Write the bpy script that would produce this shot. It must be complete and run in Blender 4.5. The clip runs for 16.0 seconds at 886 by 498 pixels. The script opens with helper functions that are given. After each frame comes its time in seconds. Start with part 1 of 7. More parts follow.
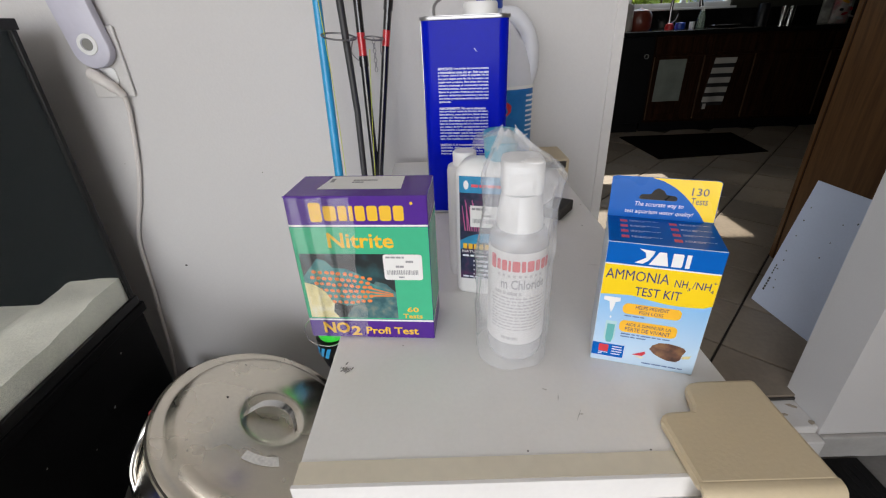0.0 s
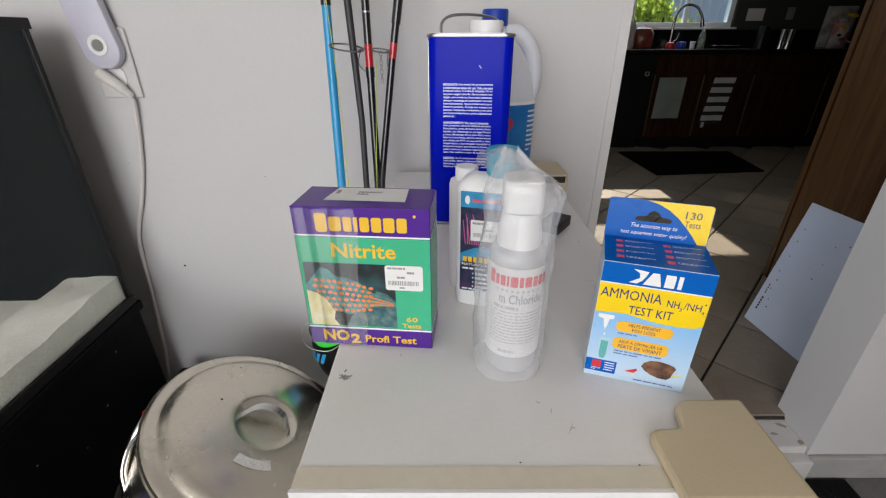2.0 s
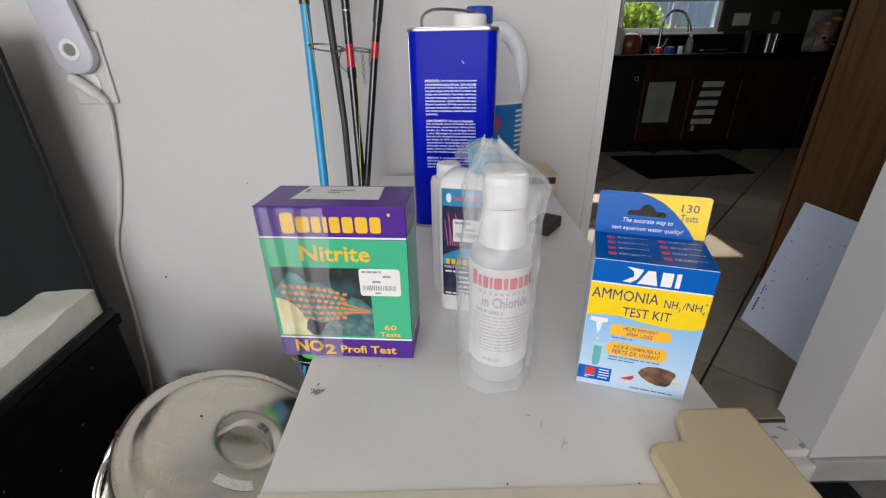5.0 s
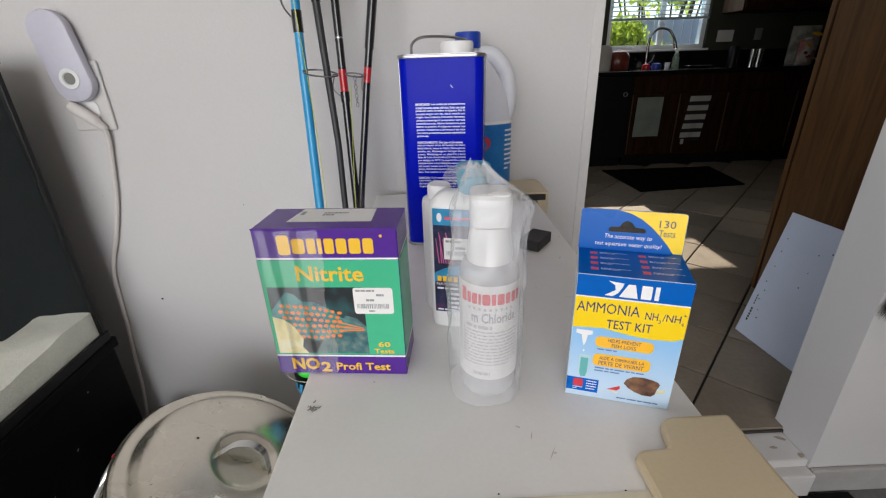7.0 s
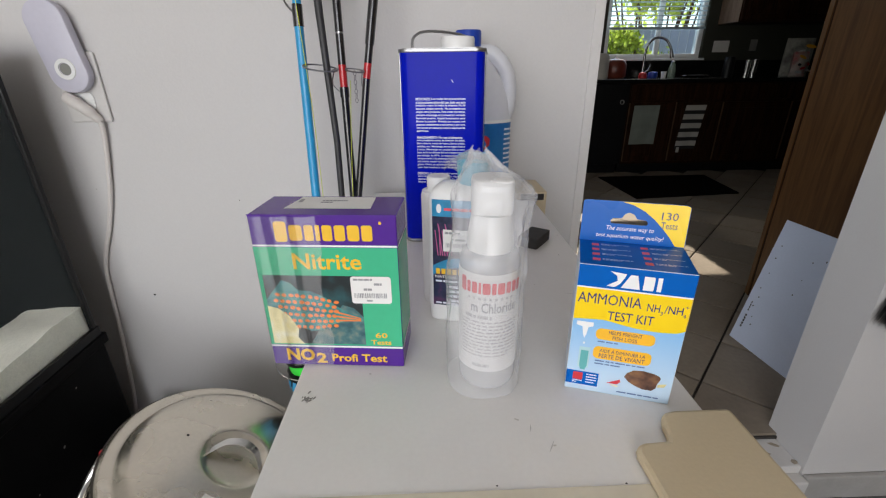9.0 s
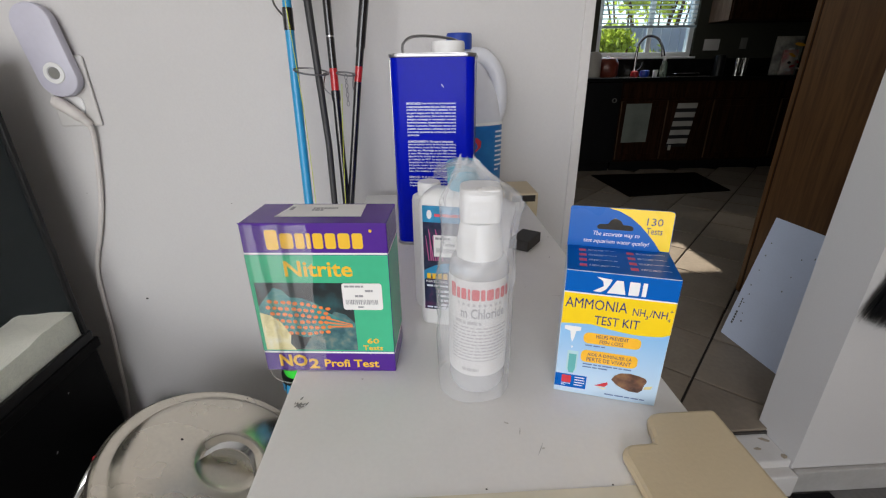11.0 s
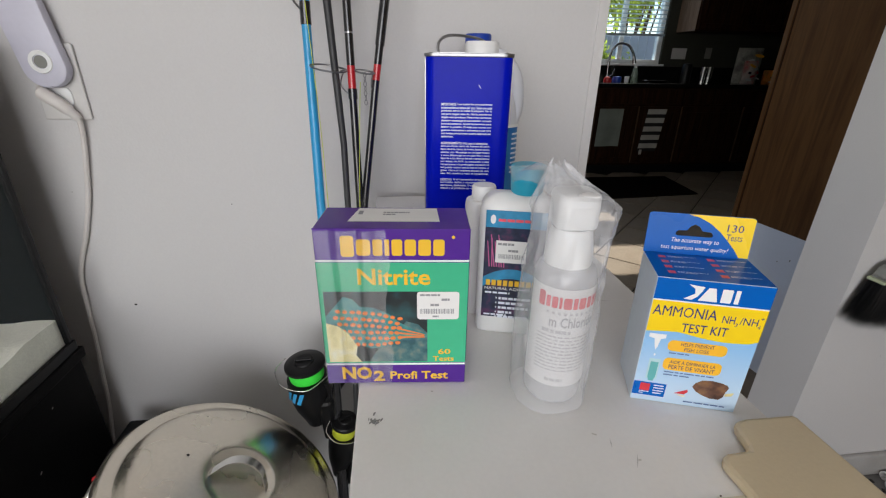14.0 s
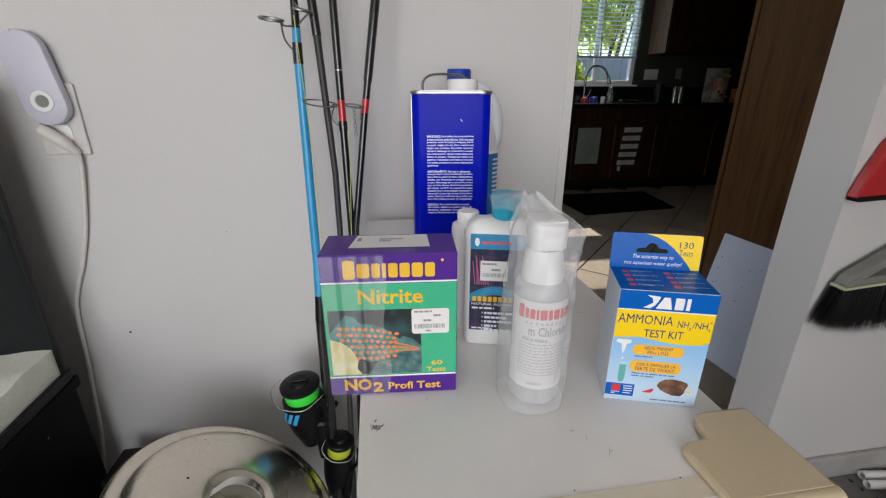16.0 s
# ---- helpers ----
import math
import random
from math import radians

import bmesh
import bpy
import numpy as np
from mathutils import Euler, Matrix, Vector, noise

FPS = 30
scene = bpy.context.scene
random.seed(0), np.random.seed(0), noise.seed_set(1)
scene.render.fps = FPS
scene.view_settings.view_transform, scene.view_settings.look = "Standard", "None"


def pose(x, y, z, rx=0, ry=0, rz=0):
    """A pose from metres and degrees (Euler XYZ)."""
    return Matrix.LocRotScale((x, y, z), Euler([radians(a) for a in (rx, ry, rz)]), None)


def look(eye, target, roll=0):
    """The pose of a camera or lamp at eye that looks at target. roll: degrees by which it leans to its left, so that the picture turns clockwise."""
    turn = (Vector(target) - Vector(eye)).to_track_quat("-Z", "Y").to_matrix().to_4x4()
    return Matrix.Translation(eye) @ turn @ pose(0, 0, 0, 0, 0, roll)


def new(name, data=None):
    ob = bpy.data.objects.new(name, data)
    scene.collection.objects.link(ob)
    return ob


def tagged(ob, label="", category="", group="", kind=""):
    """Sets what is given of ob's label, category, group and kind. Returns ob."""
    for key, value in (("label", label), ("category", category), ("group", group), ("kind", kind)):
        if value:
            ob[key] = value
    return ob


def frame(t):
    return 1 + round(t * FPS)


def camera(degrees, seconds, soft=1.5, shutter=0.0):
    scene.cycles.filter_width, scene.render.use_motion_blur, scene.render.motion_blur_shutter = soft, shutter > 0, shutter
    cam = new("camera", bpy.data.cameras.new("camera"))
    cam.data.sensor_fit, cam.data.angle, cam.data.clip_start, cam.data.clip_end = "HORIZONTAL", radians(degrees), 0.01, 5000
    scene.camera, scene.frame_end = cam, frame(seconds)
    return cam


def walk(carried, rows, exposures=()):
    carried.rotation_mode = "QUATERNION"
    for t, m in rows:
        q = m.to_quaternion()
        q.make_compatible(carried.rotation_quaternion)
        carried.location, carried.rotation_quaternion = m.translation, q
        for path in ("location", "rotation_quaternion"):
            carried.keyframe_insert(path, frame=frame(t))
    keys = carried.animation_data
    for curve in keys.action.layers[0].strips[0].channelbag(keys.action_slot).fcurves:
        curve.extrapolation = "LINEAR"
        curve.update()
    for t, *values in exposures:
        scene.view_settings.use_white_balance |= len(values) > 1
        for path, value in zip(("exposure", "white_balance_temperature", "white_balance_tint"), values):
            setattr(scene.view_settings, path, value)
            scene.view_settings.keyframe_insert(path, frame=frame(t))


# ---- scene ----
cam = camera(91.7, 16.0, soft=1.2)
PATH = [
    (0, (0.093, 0.072, 1.04), (0.072, 1.843, 0.111), -2.4),
    (0.5, (0.098, 0.07, 1.04), (0.083, 1.843, 0.115), -2.1),
    (1, (0.092, 0.07, 1.047), (0.084, 1.849, 0.133), -0.9),
    (1.5, (0.09, 0.07, 1.042), (0.082, 1.854, 0.139), -0.4),
    (2, (0.09, 0.066, 1.048), (0.085, 1.853, 0.149), -0.2),
    (2.5, (0.093, 0.073, 1.051), (0.086, 1.863, 0.16), -0.5),
    (3, (0.096, 0.075, 1.044), (0.094, 1.872, 0.166), -0.7),
    (5.5, (0.102, 0.087, 1.032), (0.126, 1.894, 0.175), -0.8),
    (6, (0.101, 0.087, 1.041), (0.129, 1.905, 0.208), -0.6),
    (6.5, (0.105, 0.083, 1.042), (0.134, 1.911, 0.232), -1.2),
    (7, (0.106, 0.075, 1.039), (0.143, 1.908, 0.24), -1.8),
    (7.5, (0.098, 0.062, 1.043), (0.137, 1.899, 0.254), -1.5),
    (8, (0.101, 0.065, 1.043), (0.146, 1.906, 0.262), -1.1),
    (8.5, (0.102, 0.075, 1.027), (0.154, 1.917, 0.249), -0.8),
    (11, (0.106, 0.073, 1.034), (0.19, 1.91, 0.249), -0.8),
    (11.5, (0.074, 0.089, 1.037), (0.159, 1.926, 0.249), -1.6),
    (12, (0.045, 0.091, 1.037), (0.192, 1.921, 0.242), -1.5),
    (12.5, (0.036, 0.075, 1.049), (0.205, 1.901, 0.25), -0.6),
    (13, (0.023, 0.053, 1.041), (0.215, 1.876, 0.24), 0.3),
    (13.5, (0.034, 0.079, 1.04), (0.243, 1.903, 0.246), 0.6),
    (14, (0.03, 0.092, 1.033), (0.253, 1.92, 0.251), 0.9),
    (14.5, (0.027, 0.084, 1.038), (0.277, 1.918, 0.283), 1.5),
    (15, (0.029, 0.074, 1.05), (0.3, 1.917, 0.323), 1.2),
    (15.5, (0.028, 0.07, 1.042), (0.313, 1.915, 0.325), 0.5),
    (16, (0.023, 0.057, 1.05), (0.311, 1.908, 0.35), 0.0),
]
walk(cam, [(t, look(eye, target, roll)) for t, eye, target, roll in PATH], exposures=[(0.0, 1.19), (8.0, 1.17), (12.0, 1.12), (16.0, 1.06)])

# ---- world, sun, daylight ----
SUN_TILT = 36.0
world = bpy.data.worlds.new("world")
scene.world = world
world.use_nodes = True
wn = world.node_tree.nodes
sky = wn.new("ShaderNodeTexSky")
sky.sky_type = "NISHITA"
sky.sun_disc = False
sky.sun_elevation = radians(SUN_TILT)
sky.sun_rotation = 0.0
wn["Background"].inputs["Strength"].default_value = 0.1
world.node_tree.links.new(sky.outputs["Color"], wn["Background"].inputs["Color"])

sun = new("sun", bpy.data.lights.new("sun", "SUN"))
sun.data.energy, sun.data.angle, sun.data.color = 5.0, radians(0.5), (1.0, 0.93, 0.82)
sun.matrix_world = look((1.3, 5.0, 1.4), (1.3, 5.0 - math.cos(radians(SUN_TILT)), 1.4 - math.sin(radians(SUN_TILT))))


def daylight(name, place, target, width, height, watts, color):
    ob = new(name, bpy.data.lights.new(name, "AREA"))
    ob.data.shape, ob.data.size, ob.data.size_y = "RECTANGLE", width, height
    ob.data.energy, ob.data.color = watts, color
    ob.matrix_world = look(place, target)
    return ob


# the sky's light in the open garage door behind the camera and over the sink, plus an added fill at an unseen kitchen
# side opening
daylight("garage_daylight", (-0.55, -2.4, 1.3), (-0.35, 0.0, 0.95), 2.1, 1.65, 27, (1.0, 0.962, 0.955))
daylight("unseen_side_fill", (-0.5, 2.1, 1.4), (1.6, 2.0, 0.5), 1.1, 1.0, 2.5, (1.0, 0.97, 0.92))
daylight("window_daylight", (2.35, 4.93, 1.45), (2.2, 2.0, 0.7), 0.9, 0.6, 0.8, (0.95, 0.97, 1.0))

# ---- tools ----
def bm_new():
    return bmesh.new()


def thing(name, m, label, category, group="", kind=""):
    ob = new(name)
    ob.empty_display_size = 0.02
    ob.matrix_basis = m
    return tagged(ob, label, category, group, kind)


def part(name, bm, material, parent=None, label="", smooth=False):
    me = bpy.data.meshes.new(name)
    bm.normal_update()
    bm.to_mesh(me)
    bm.free()
    me.materials.append(material)
    if smooth:
        for p in me.polygons:
            p.use_smooth = True
        me.set_sharp_from_angle(angle=radians(38))
    ob = new(name, me)
    if parent:
        ob.parent = parent
    return tagged(ob, label)


def structure(name, bm, material, label, category):
    return tagged(part(name, bm, material), label, category, "", "structure")


def box(bm, x0, y0, z0, x1, y1, z1, bevel=0.0, seg=2, m=None):
    made = bmesh.ops.create_cube(bm, size=1.0)["verts"]
    for v in made:
        v.co = Vector(((x0 + x1) / 2 + v.co.x * (x1 - x0), (y0 + y1) / 2 + v.co.y * (y1 - y0), (z0 + z1) / 2 + v.co.z * (z1 - z0)))
    if m:
        for v in made:
            v.co = m @ v.co
    if bevel:
        edges = {e for v in made for e in v.link_edges}
        bmesh.ops.bevel(bm, geom=list(edges), offset=bevel, segments=seg, profile=0.5, affect="EDGES")
    return bm


def lathe(bm, profile, seg=40, cx=0.0, cy=0.0, sx=1.0, sy=1.0, m=None):
    """Turns (radius, height) pairs round z; a radius of 0 closes the end."""
    rings = []
    for r, z in profile:
        if r <= 1e-6:
            rings.append([bm.verts.new((cx, cy, z))])
        else:
            rings.append([bm.verts.new((cx + sx * r * math.cos(2 * math.pi * i / seg), cy + sy * r * math.sin(2 * math.pi * i / seg), z)) for i in range(seg)])
    for a, b in zip(rings, rings[1:]):
        for i in range(seg):
            j = (i + 1) % seg
            if len(a) == 1 and len(b) == 1:
                break
            if len(a) == 1:
                bm.faces.new((a[0], b[j], b[i])) if False else bm.faces.new((a[0], b[i], b[j]))
            elif len(b) == 1:
                bm.faces.new((a[i], a[j], b[0]))
            else:
                bm.faces.new((a[i], a[j], b[j], b[i]))
    if m:
        for ring in rings:
            for v in ring:
                v.co = m @ v.co
    bmesh.ops.recalc_face_normals(bm, faces=bm.faces[:])
    return bm


def tube(bm, pts, radii, seg=10, closed=False):
    """A round bar along points; radii: one number, or one for each point."""
    pts = [Vector(p) for p in pts]
    n = len(pts)
    if not isinstance(radii, (list, tuple)):
        radii = [radii] * n
    rings = []
    side = None
    for i, p in enumerate(pts):
        a = pts[(i - 1) % n] if (i > 0 or closed) else p
        b = pts[(i + 1) % n] if (i < n - 1 or closed) else p
        d = (b - a).normalized()
        if side is None:
            side = d.orthogonal().normalized()
        side = (side - d * side.dot(d)).normalized()
        up = d.cross(side)
        rings.append([bm.verts.new(p + radii[i] * (side * math.cos(2 * math.pi * k / seg) + up * math.sin(2 * math.pi * k / seg))) for k in range(seg)])
    pairs = list(zip(rings, rings[1:]))
    if closed:
        pairs.append((rings[-1], rings[0]))
    for a, b in pairs:
        for k in range(seg):
            j = (k + 1) % seg
            bm.faces.new((a[k], a[j], b[j], b[k]))
    if not closed:
        bm.faces.new(rings[0][::-1])
        bm.faces.new(rings[-1])
    bmesh.ops.recalc_face_normals(bm, faces=bm.faces[:])
    return bm


def curve_points(pts, steps=8):
    """A smooth line through points."""
    p = [Vector(q) for q in pts]
    out = []
    for i in range(len(p) - 1):
        a, b, c, d = p[max(i - 1, 0)], p[i], p[i + 1], p[min(i + 2, len(p) - 1)]
        for k in range(steps):
            t = k / steps
            out.append(0.5 * (2 * b + (c - a) * t + (2 * a - 5 * b + 4 * c - d) * t * t + (3 * b - a - 3 * c + d) * t ** 3))
    out.append(p[-1])
    return out


def prism(bm, outline, z0, z1, bevel=0.0, m=None):
    """An outline in x and y raised from z0 to z1."""
    low = [bm.verts.new((x, y, z0)) for x, y in outline]
    high = [bm.verts.new((x, y, z1)) for x, y in outline]
    n = len(outline)
    faces = [bm.faces.new(low[::-1]), bm.faces.new(high)]
    for i in range(n):
        j = (i + 1) % n
        faces.append(bm.faces.new((low[i], low[j], high[j], high[i])))
    if m:
        for v in low + high:
            v.co = m @ v.co
    bmesh.ops.recalc_face_normals(bm, faces=faces)
    if bevel:
        edges = {e for f in faces for e in f.edges}
        bmesh.ops.bevel(bm, geom=list(edges), offset=bevel, segments=2, profile=0.5, affect="EDGES")
    return bm


def flat(o, right, up):
    """A printed face: (u, v, h) in metres from its lower left corner, h off the face."""
    o, right, up = Vector(o), Vector(right).normalized(), Vector(up).normalized()
    n = right.cross(up)
    return lambda u, v, h: o + right * u + up * v + n * h


def drum(cx, cy, r, turn, sy=1.0):
    """A face wrapped round an upright cylinder; u runs to both sides of the direction turn (degrees)."""
    def f(u, v, h):
        a = radians(turn) + u / r
        return Vector((cx + (r + h) * math.cos(a), cy + sy * (r + h) * math.sin(a), v))
    return f


def rect(bm, s, u0, v0, u1, v1, h, n=1):
    us = [u0 + (u1 - u0) * i / n for i in range(n + 1)]
    low = [bm.verts.new(s(u, v0, h)) for u in us]
    high = [bm.verts.new(s(u, v1, h)) for u in us]
    for i in range(n):
        bm.faces.new((low[i], low[i + 1], high[i + 1], high[i]))
    return bm


def shape(bm, s, pts, h):
    bm.faces.new([bm.verts.new(s(u, v, h)) for u, v in pts])
    return bm


def rounded(u0, v0, u1, v1, r, n=5):
    pts = []
    for cu, cv, a in ((u1 - r, v0 + r, -90), (u1 - r, v1 - r, 0), (u0 + r, v1 - r, 90), (u0 + r, v0 + r, 180)):
        for i in range(n + 1):
            t = radians(a + 90 * i / n)
            pts.append((cu + r * math.cos(t), cv + r * math.sin(t)))
    return pts


def ellipse(cu, cv, a, b, n=20, turn=0.0):
    c, sn = math.cos(radians(turn)), math.sin(radians(turn))
    return [(cu + a * math.cos(2 * math.pi * i / n) * c - b * math.sin(2 * math.pi * i / n) * sn,
             cv + a * math.cos(2 * math.pi * i / n) * sn + b * math.sin(2 * math.pi * i / n) * c) for i in range(n)]


def lettering(name, body, s, u0, v0, u1, v1, h, material, parent, label="", fat=0.0, slant=0.0):
    """Writing in the built-in font, fitted into a rectangle of a printed face."""
    cu = bpy.data.curves.new(name, "FONT")
    cu.body, cu.resolution_u, cu.offset, cu.shear = body, 2, fat, slant
    ob = bpy.data.objects.new(name, cu)
    scene.collection.objects.link(ob)
    bpy.context.view_layer.update()
    me = bpy.data.meshes.new_from_object(ob.evaluated_get(bpy.context.evaluated_depsgraph_get()))
    bpy.data.objects.remove(ob)
    xs, ys = [v.co.x for v in me.vertices], [v.co.y for v in me.vertices]
    x0, x1, y0, y1 = min(xs), max(xs), min(ys), max(ys)
    for v in me.vertices:
        v.co = s(u0 + (u1 - u0) * (v.co.x - x0) / (x1 - x0), v0 + (v1 - v0) * (v.co.y - y0) / (y1 - y0), h)
    me.name = name
    me.materials.clear()
    me.materials.append(material)
    made = new(name, me)
    made.parent = parent
    return tagged(made, label)


def bars(bm, s, u0, v0, u1, v1, rows, h, seed, fill=0.62, words=(0.06, 0.2)):
    """Writing too small to read: rows of bars as long as words."""
    rnd = random.Random(seed)
    step = (v1 - v0) / rows
    for i in range(rows):
        top = v1 - i * step
        u, end = u0, u1 if i < rows - 1 else u0 + (u1 - u0) * rnd.uniform(0.35, 0.9)
        while u < end - 0.02 * (u1 - u0):
            w = min(rnd.uniform(*words) * (u1 - u0), end - u)
            rect(bm, s, u, top - step * fill, u + w, top, h, max(1, int(w / 0.006)))
            u += w + 0.025 * (u1 - u0)
    return bm


# ---- materials ----
def material(name, color, rough=0.5, metal=0.0, fine=120.0, coarse=9.0, vary=0.08, bump=0.0, coat=0.0, second=None, amount=0.0, seed_by_object=0.0, spots=None, gloss=0.5):
    """A surface with grain at two sizes. second, amount: a colour that comes in soft patches. spots: (scale, threshold, colour)."""
    ma = bpy.data.materials.new(name)
    ma.use_nodes = True
    n, l = ma.node_tree.nodes, ma.node_tree.links
    b = n["Principled BSDF"]
    b.inputs["Metallic"].default_value = metal
    b.inputs["Coat Weight"].default_value = coat
    b.inputs["Specular IOR Level"].default_value = gloss
    b.inputs["Coat Roughness"].default_value = 0.12
    tc = n.new("ShaderNodeTexCoord")
    def noise_node(scale, detail):
        t = n.new("ShaderNodeTexNoise")
        t.inputs["Scale"].default_value, t.inputs["Detail"].default_value = scale, detail
        l.new(tc.outputs["Object"], t.inputs["Vector"])
        return t
    f, c = noise_node(fine, 3.0), noise_node(coarse, 4.0)
    add = n.new("ShaderNodeMath")
    add.operation = "ADD"
    l.new(f.outputs["Fac"], add.inputs[0])
    l.new(c.outputs["Fac"], add.inputs[1])
    ramp = n.new("ShaderNodeMapRange")
    ramp.inputs["From Min"].default_value, ramp.inputs["From Max"].default_value = 0.6, 1.4
    ramp.inputs["To Min"].default_value, ramp.inputs["To Max"].default_value = 1 - vary, 1 + vary
    l.new(add.outputs[0], ramp.inputs["Value"])
    tint = n.new("ShaderNodeVectorMath")
    tint.operation = "SCALE"
    l.new(ramp.outputs[0], tint.inputs["Scale"])
    base = n.new("ShaderNodeMix")
    base.data_type = "RGBA"
    base.inputs["A"].default_value, base.inputs["B"].default_value = (*color, 1), (*(second or color), 1)
    base.inputs["Factor"].default_value = 0.0
    if second:
        p = noise_node(coarse * 0.6, 6.0)
        pr = n.new("ShaderNodeMapRange")
        pr.inputs["From Min"].default_value, pr.inputs["From Max"].default_value = 0.45, 0.7
        pr.inputs["To Max"].default_value = amount
        l.new(p.outputs["Fac"], pr.inputs["Value"])
        l.new(pr.outputs[0], base.inputs["Factor"])
    out = base.outputs["Result"]
    if spots:
        sp = noise_node(spots[0], 2.0)
        cut = n.new("ShaderNodeMapRange")
        cut.inputs["From Min"].default_value, cut.inputs["From Max"].default_value = spots[1], spots[1] + 0.03
        l.new(sp.outputs["Fac"], cut.inputs["Value"])
        mx = n.new("ShaderNodeMix")
        mx.data_type = "RGBA"
        mx.inputs["B"].default_value = (*spots[2], 1)
        l.new(out, mx.inputs["A"])
        l.new(cut.outputs[0], mx.inputs["Factor"])
        out = mx.outputs["Result"]
    l.new(out, tint.inputs[0])
    last = tint.outputs[0]
    if seed_by_object:
        info = n.new("ShaderNodeObjectInfo")
        r = n.new("ShaderNodeMapRange")
        r.inputs["To Min"].default_value, r.inputs["To Max"].default_value = 1 - seed_by_object, 1 + seed_by_object
        l.new(info.outputs["Random"], r.inputs["Value"])
        t2 = n.new("ShaderNodeVectorMath")
        t2.operation = "SCALE"
        l.new(last, t2.inputs[0])
        l.new(r.outputs[0], t2.inputs["Scale"])
        last = t2.outputs[0]
    l.new(last, b.inputs["Base Color"])
    rr = n.new("ShaderNodeMapRange")
    rr.inputs["To Min"].default_value, rr.inputs["To Max"].default_value = max(rough - 0.07, 0.02), min(rough + 0.07, 1)
    l.new(c.outputs["Fac"], rr.inputs["Value"])
    l.new(rr.outputs[0], b.inputs["Roughness"])
    if bump:
        bp = n.new("ShaderNodeBump")
        bp.inputs["Strength"].default_value, bp.inputs["Distance"].default_value = 1.0, bump
        l.new(add.outputs[0], bp.inputs["Height"])
        l.new(bp.outputs[0], b.inputs["Normal"])
    return ma


def wood(name, dark, light, rough=0.4, along=(14, 14, 1.2), bump=0.0004, gloss=0.15):
    """Oak grain that runs along the axis with the small scale."""
    ma = bpy.data.materials.new(name)
    ma.use_nodes = True
    n, l = ma.node_tree.nodes, ma.node_tree.links
    b = n["Principled BSDF"]
    tc, mp = n.new("ShaderNodeTexCoord"), n.new("ShaderNodeMapping")
    mp.inputs["Scale"].default_value = along
    l.new(tc.outputs["Object"], mp.inputs["Vector"])
    t = n.new("ShaderNodeTexNoise")
    t.inputs["Scale"].default_value, t.inputs["Detail"].default_value, t.inputs["Distortion"].default_value = 2.2, 6.0, 1.6
    l.new(mp.outputs[0], t.inputs["Vector"])
    g = n.new("ShaderNodeTexNoise")
    g.inputs["Scale"].default_value, g.inputs["Detail"].default_value = 14.0, 4.0
    l.new(mp.outputs[0], g.inputs["Vector"])
    mul = n.new("ShaderNodeMath")
    mul.operation = "MULTIPLY_ADD"
    mul.inputs[1].default_value = 0.4
    l.new(g.outputs["Fac"], mul.inputs[0])
    l.new(t.outputs["Fac"], mul.inputs[2])
    r = n.new("ShaderNodeValToRGB")
    r.color_ramp.elements[0].position, r.color_ramp.elements[1].position = 0.5, 0.85
    r.color_ramp.elements[0].color, r.color_ramp.elements[1].color = (*dark, 1), (*light, 1)
    l.new(mul.outputs[0], r.inputs["Fac"])
    l.new(r.outputs[0], b.inputs["Base Color"])
    b.inputs["Roughness"].default_value = rough
    b.inputs["Specular IOR Level"].default_value = gloss
    bp = n.new("ShaderNodeBump")
    bp.inputs["Distance"].default_value = bump
    l.new(mul.outputs[0], bp.inputs["Height"])
    l.new(bp.outputs[0], b.inputs["Normal"])
    return ma


def clear(name, tint, veil, veil_color=(0.9, 0.9, 0.92), rough=0.08, gloss=0.1, crinkle=0.0, scale=60.0):
    """Thin clear plastic or glass: lets light through, with a faint milky veil and a gloss that grows at grazing angles."""
    ma = bpy.data.materials.new(name)
    ma.use_nodes = True
    n, l = ma.node_tree.nodes, ma.node_tree.links
    n.remove(n["Principled BSDF"])
    tr, df, gl = n.new("ShaderNodeBsdfTransparent"), n.new("ShaderNodeBsdfDiffuse"), n.new("ShaderNodeBsdfGlossy")
    tr.inputs["Color"].default_value = (*tint, 1)
    df.inputs["Color"].default_value = (*veil_color, 1)
    gl.inputs["Roughness"].default_value = rough
    m1, m2 = n.new("ShaderNodeMixShader"), n.new("ShaderNodeMixShader")
    m1.inputs["Fac"].default_value = veil
    l.new(tr.outputs[0], m1.inputs[1])
    l.new(df.outputs[0], m1.inputs[2])
    fr = n.new("ShaderNodeLayerWeight")
    pw, sc = n.new("ShaderNodeMath"), n.new("ShaderNodeMath")
    pw.operation, sc.operation = "POWER", "MULTIPLY_ADD"
    pw.inputs[1].default_value, sc.inputs[1].default_value, sc.inputs[2].default_value = 3.0, 3.0 * gloss, 0.3 * gloss
    l.new(fr.outputs["Facing"], pw.inputs[0])
    l.new(pw.outputs[0], sc.inputs[0])
    l.new(sc.outputs[0], m2.inputs["Fac"])
    l.new(m1.outputs[0], m2.inputs[1])
    l.new(gl.outputs[0], m2.inputs[2])
    l.new(m2.outputs[0], n["Material Output"].inputs["Surface"])
    if crinkle:
        tc, t, bp = n.new("ShaderNodeTexCoord"), n.new("ShaderNodeTexNoise"), n.new("ShaderNodeBump")
        t.inputs["Scale"].default_value, t.inputs["Detail"].default_value, t.inputs["Distortion"].default_value = scale, 3.0, 1.0
        bp.inputs["Distance"].default_value = crinkle
        l.new(tc.outputs["Object"], t.inputs["Vector"])
        l.new(t.outputs["Fac"], bp.inputs["Height"])
        for node in (gl, fr, df):
            l.new(bp.outputs[0], node.inputs["Normal"])
    return ma


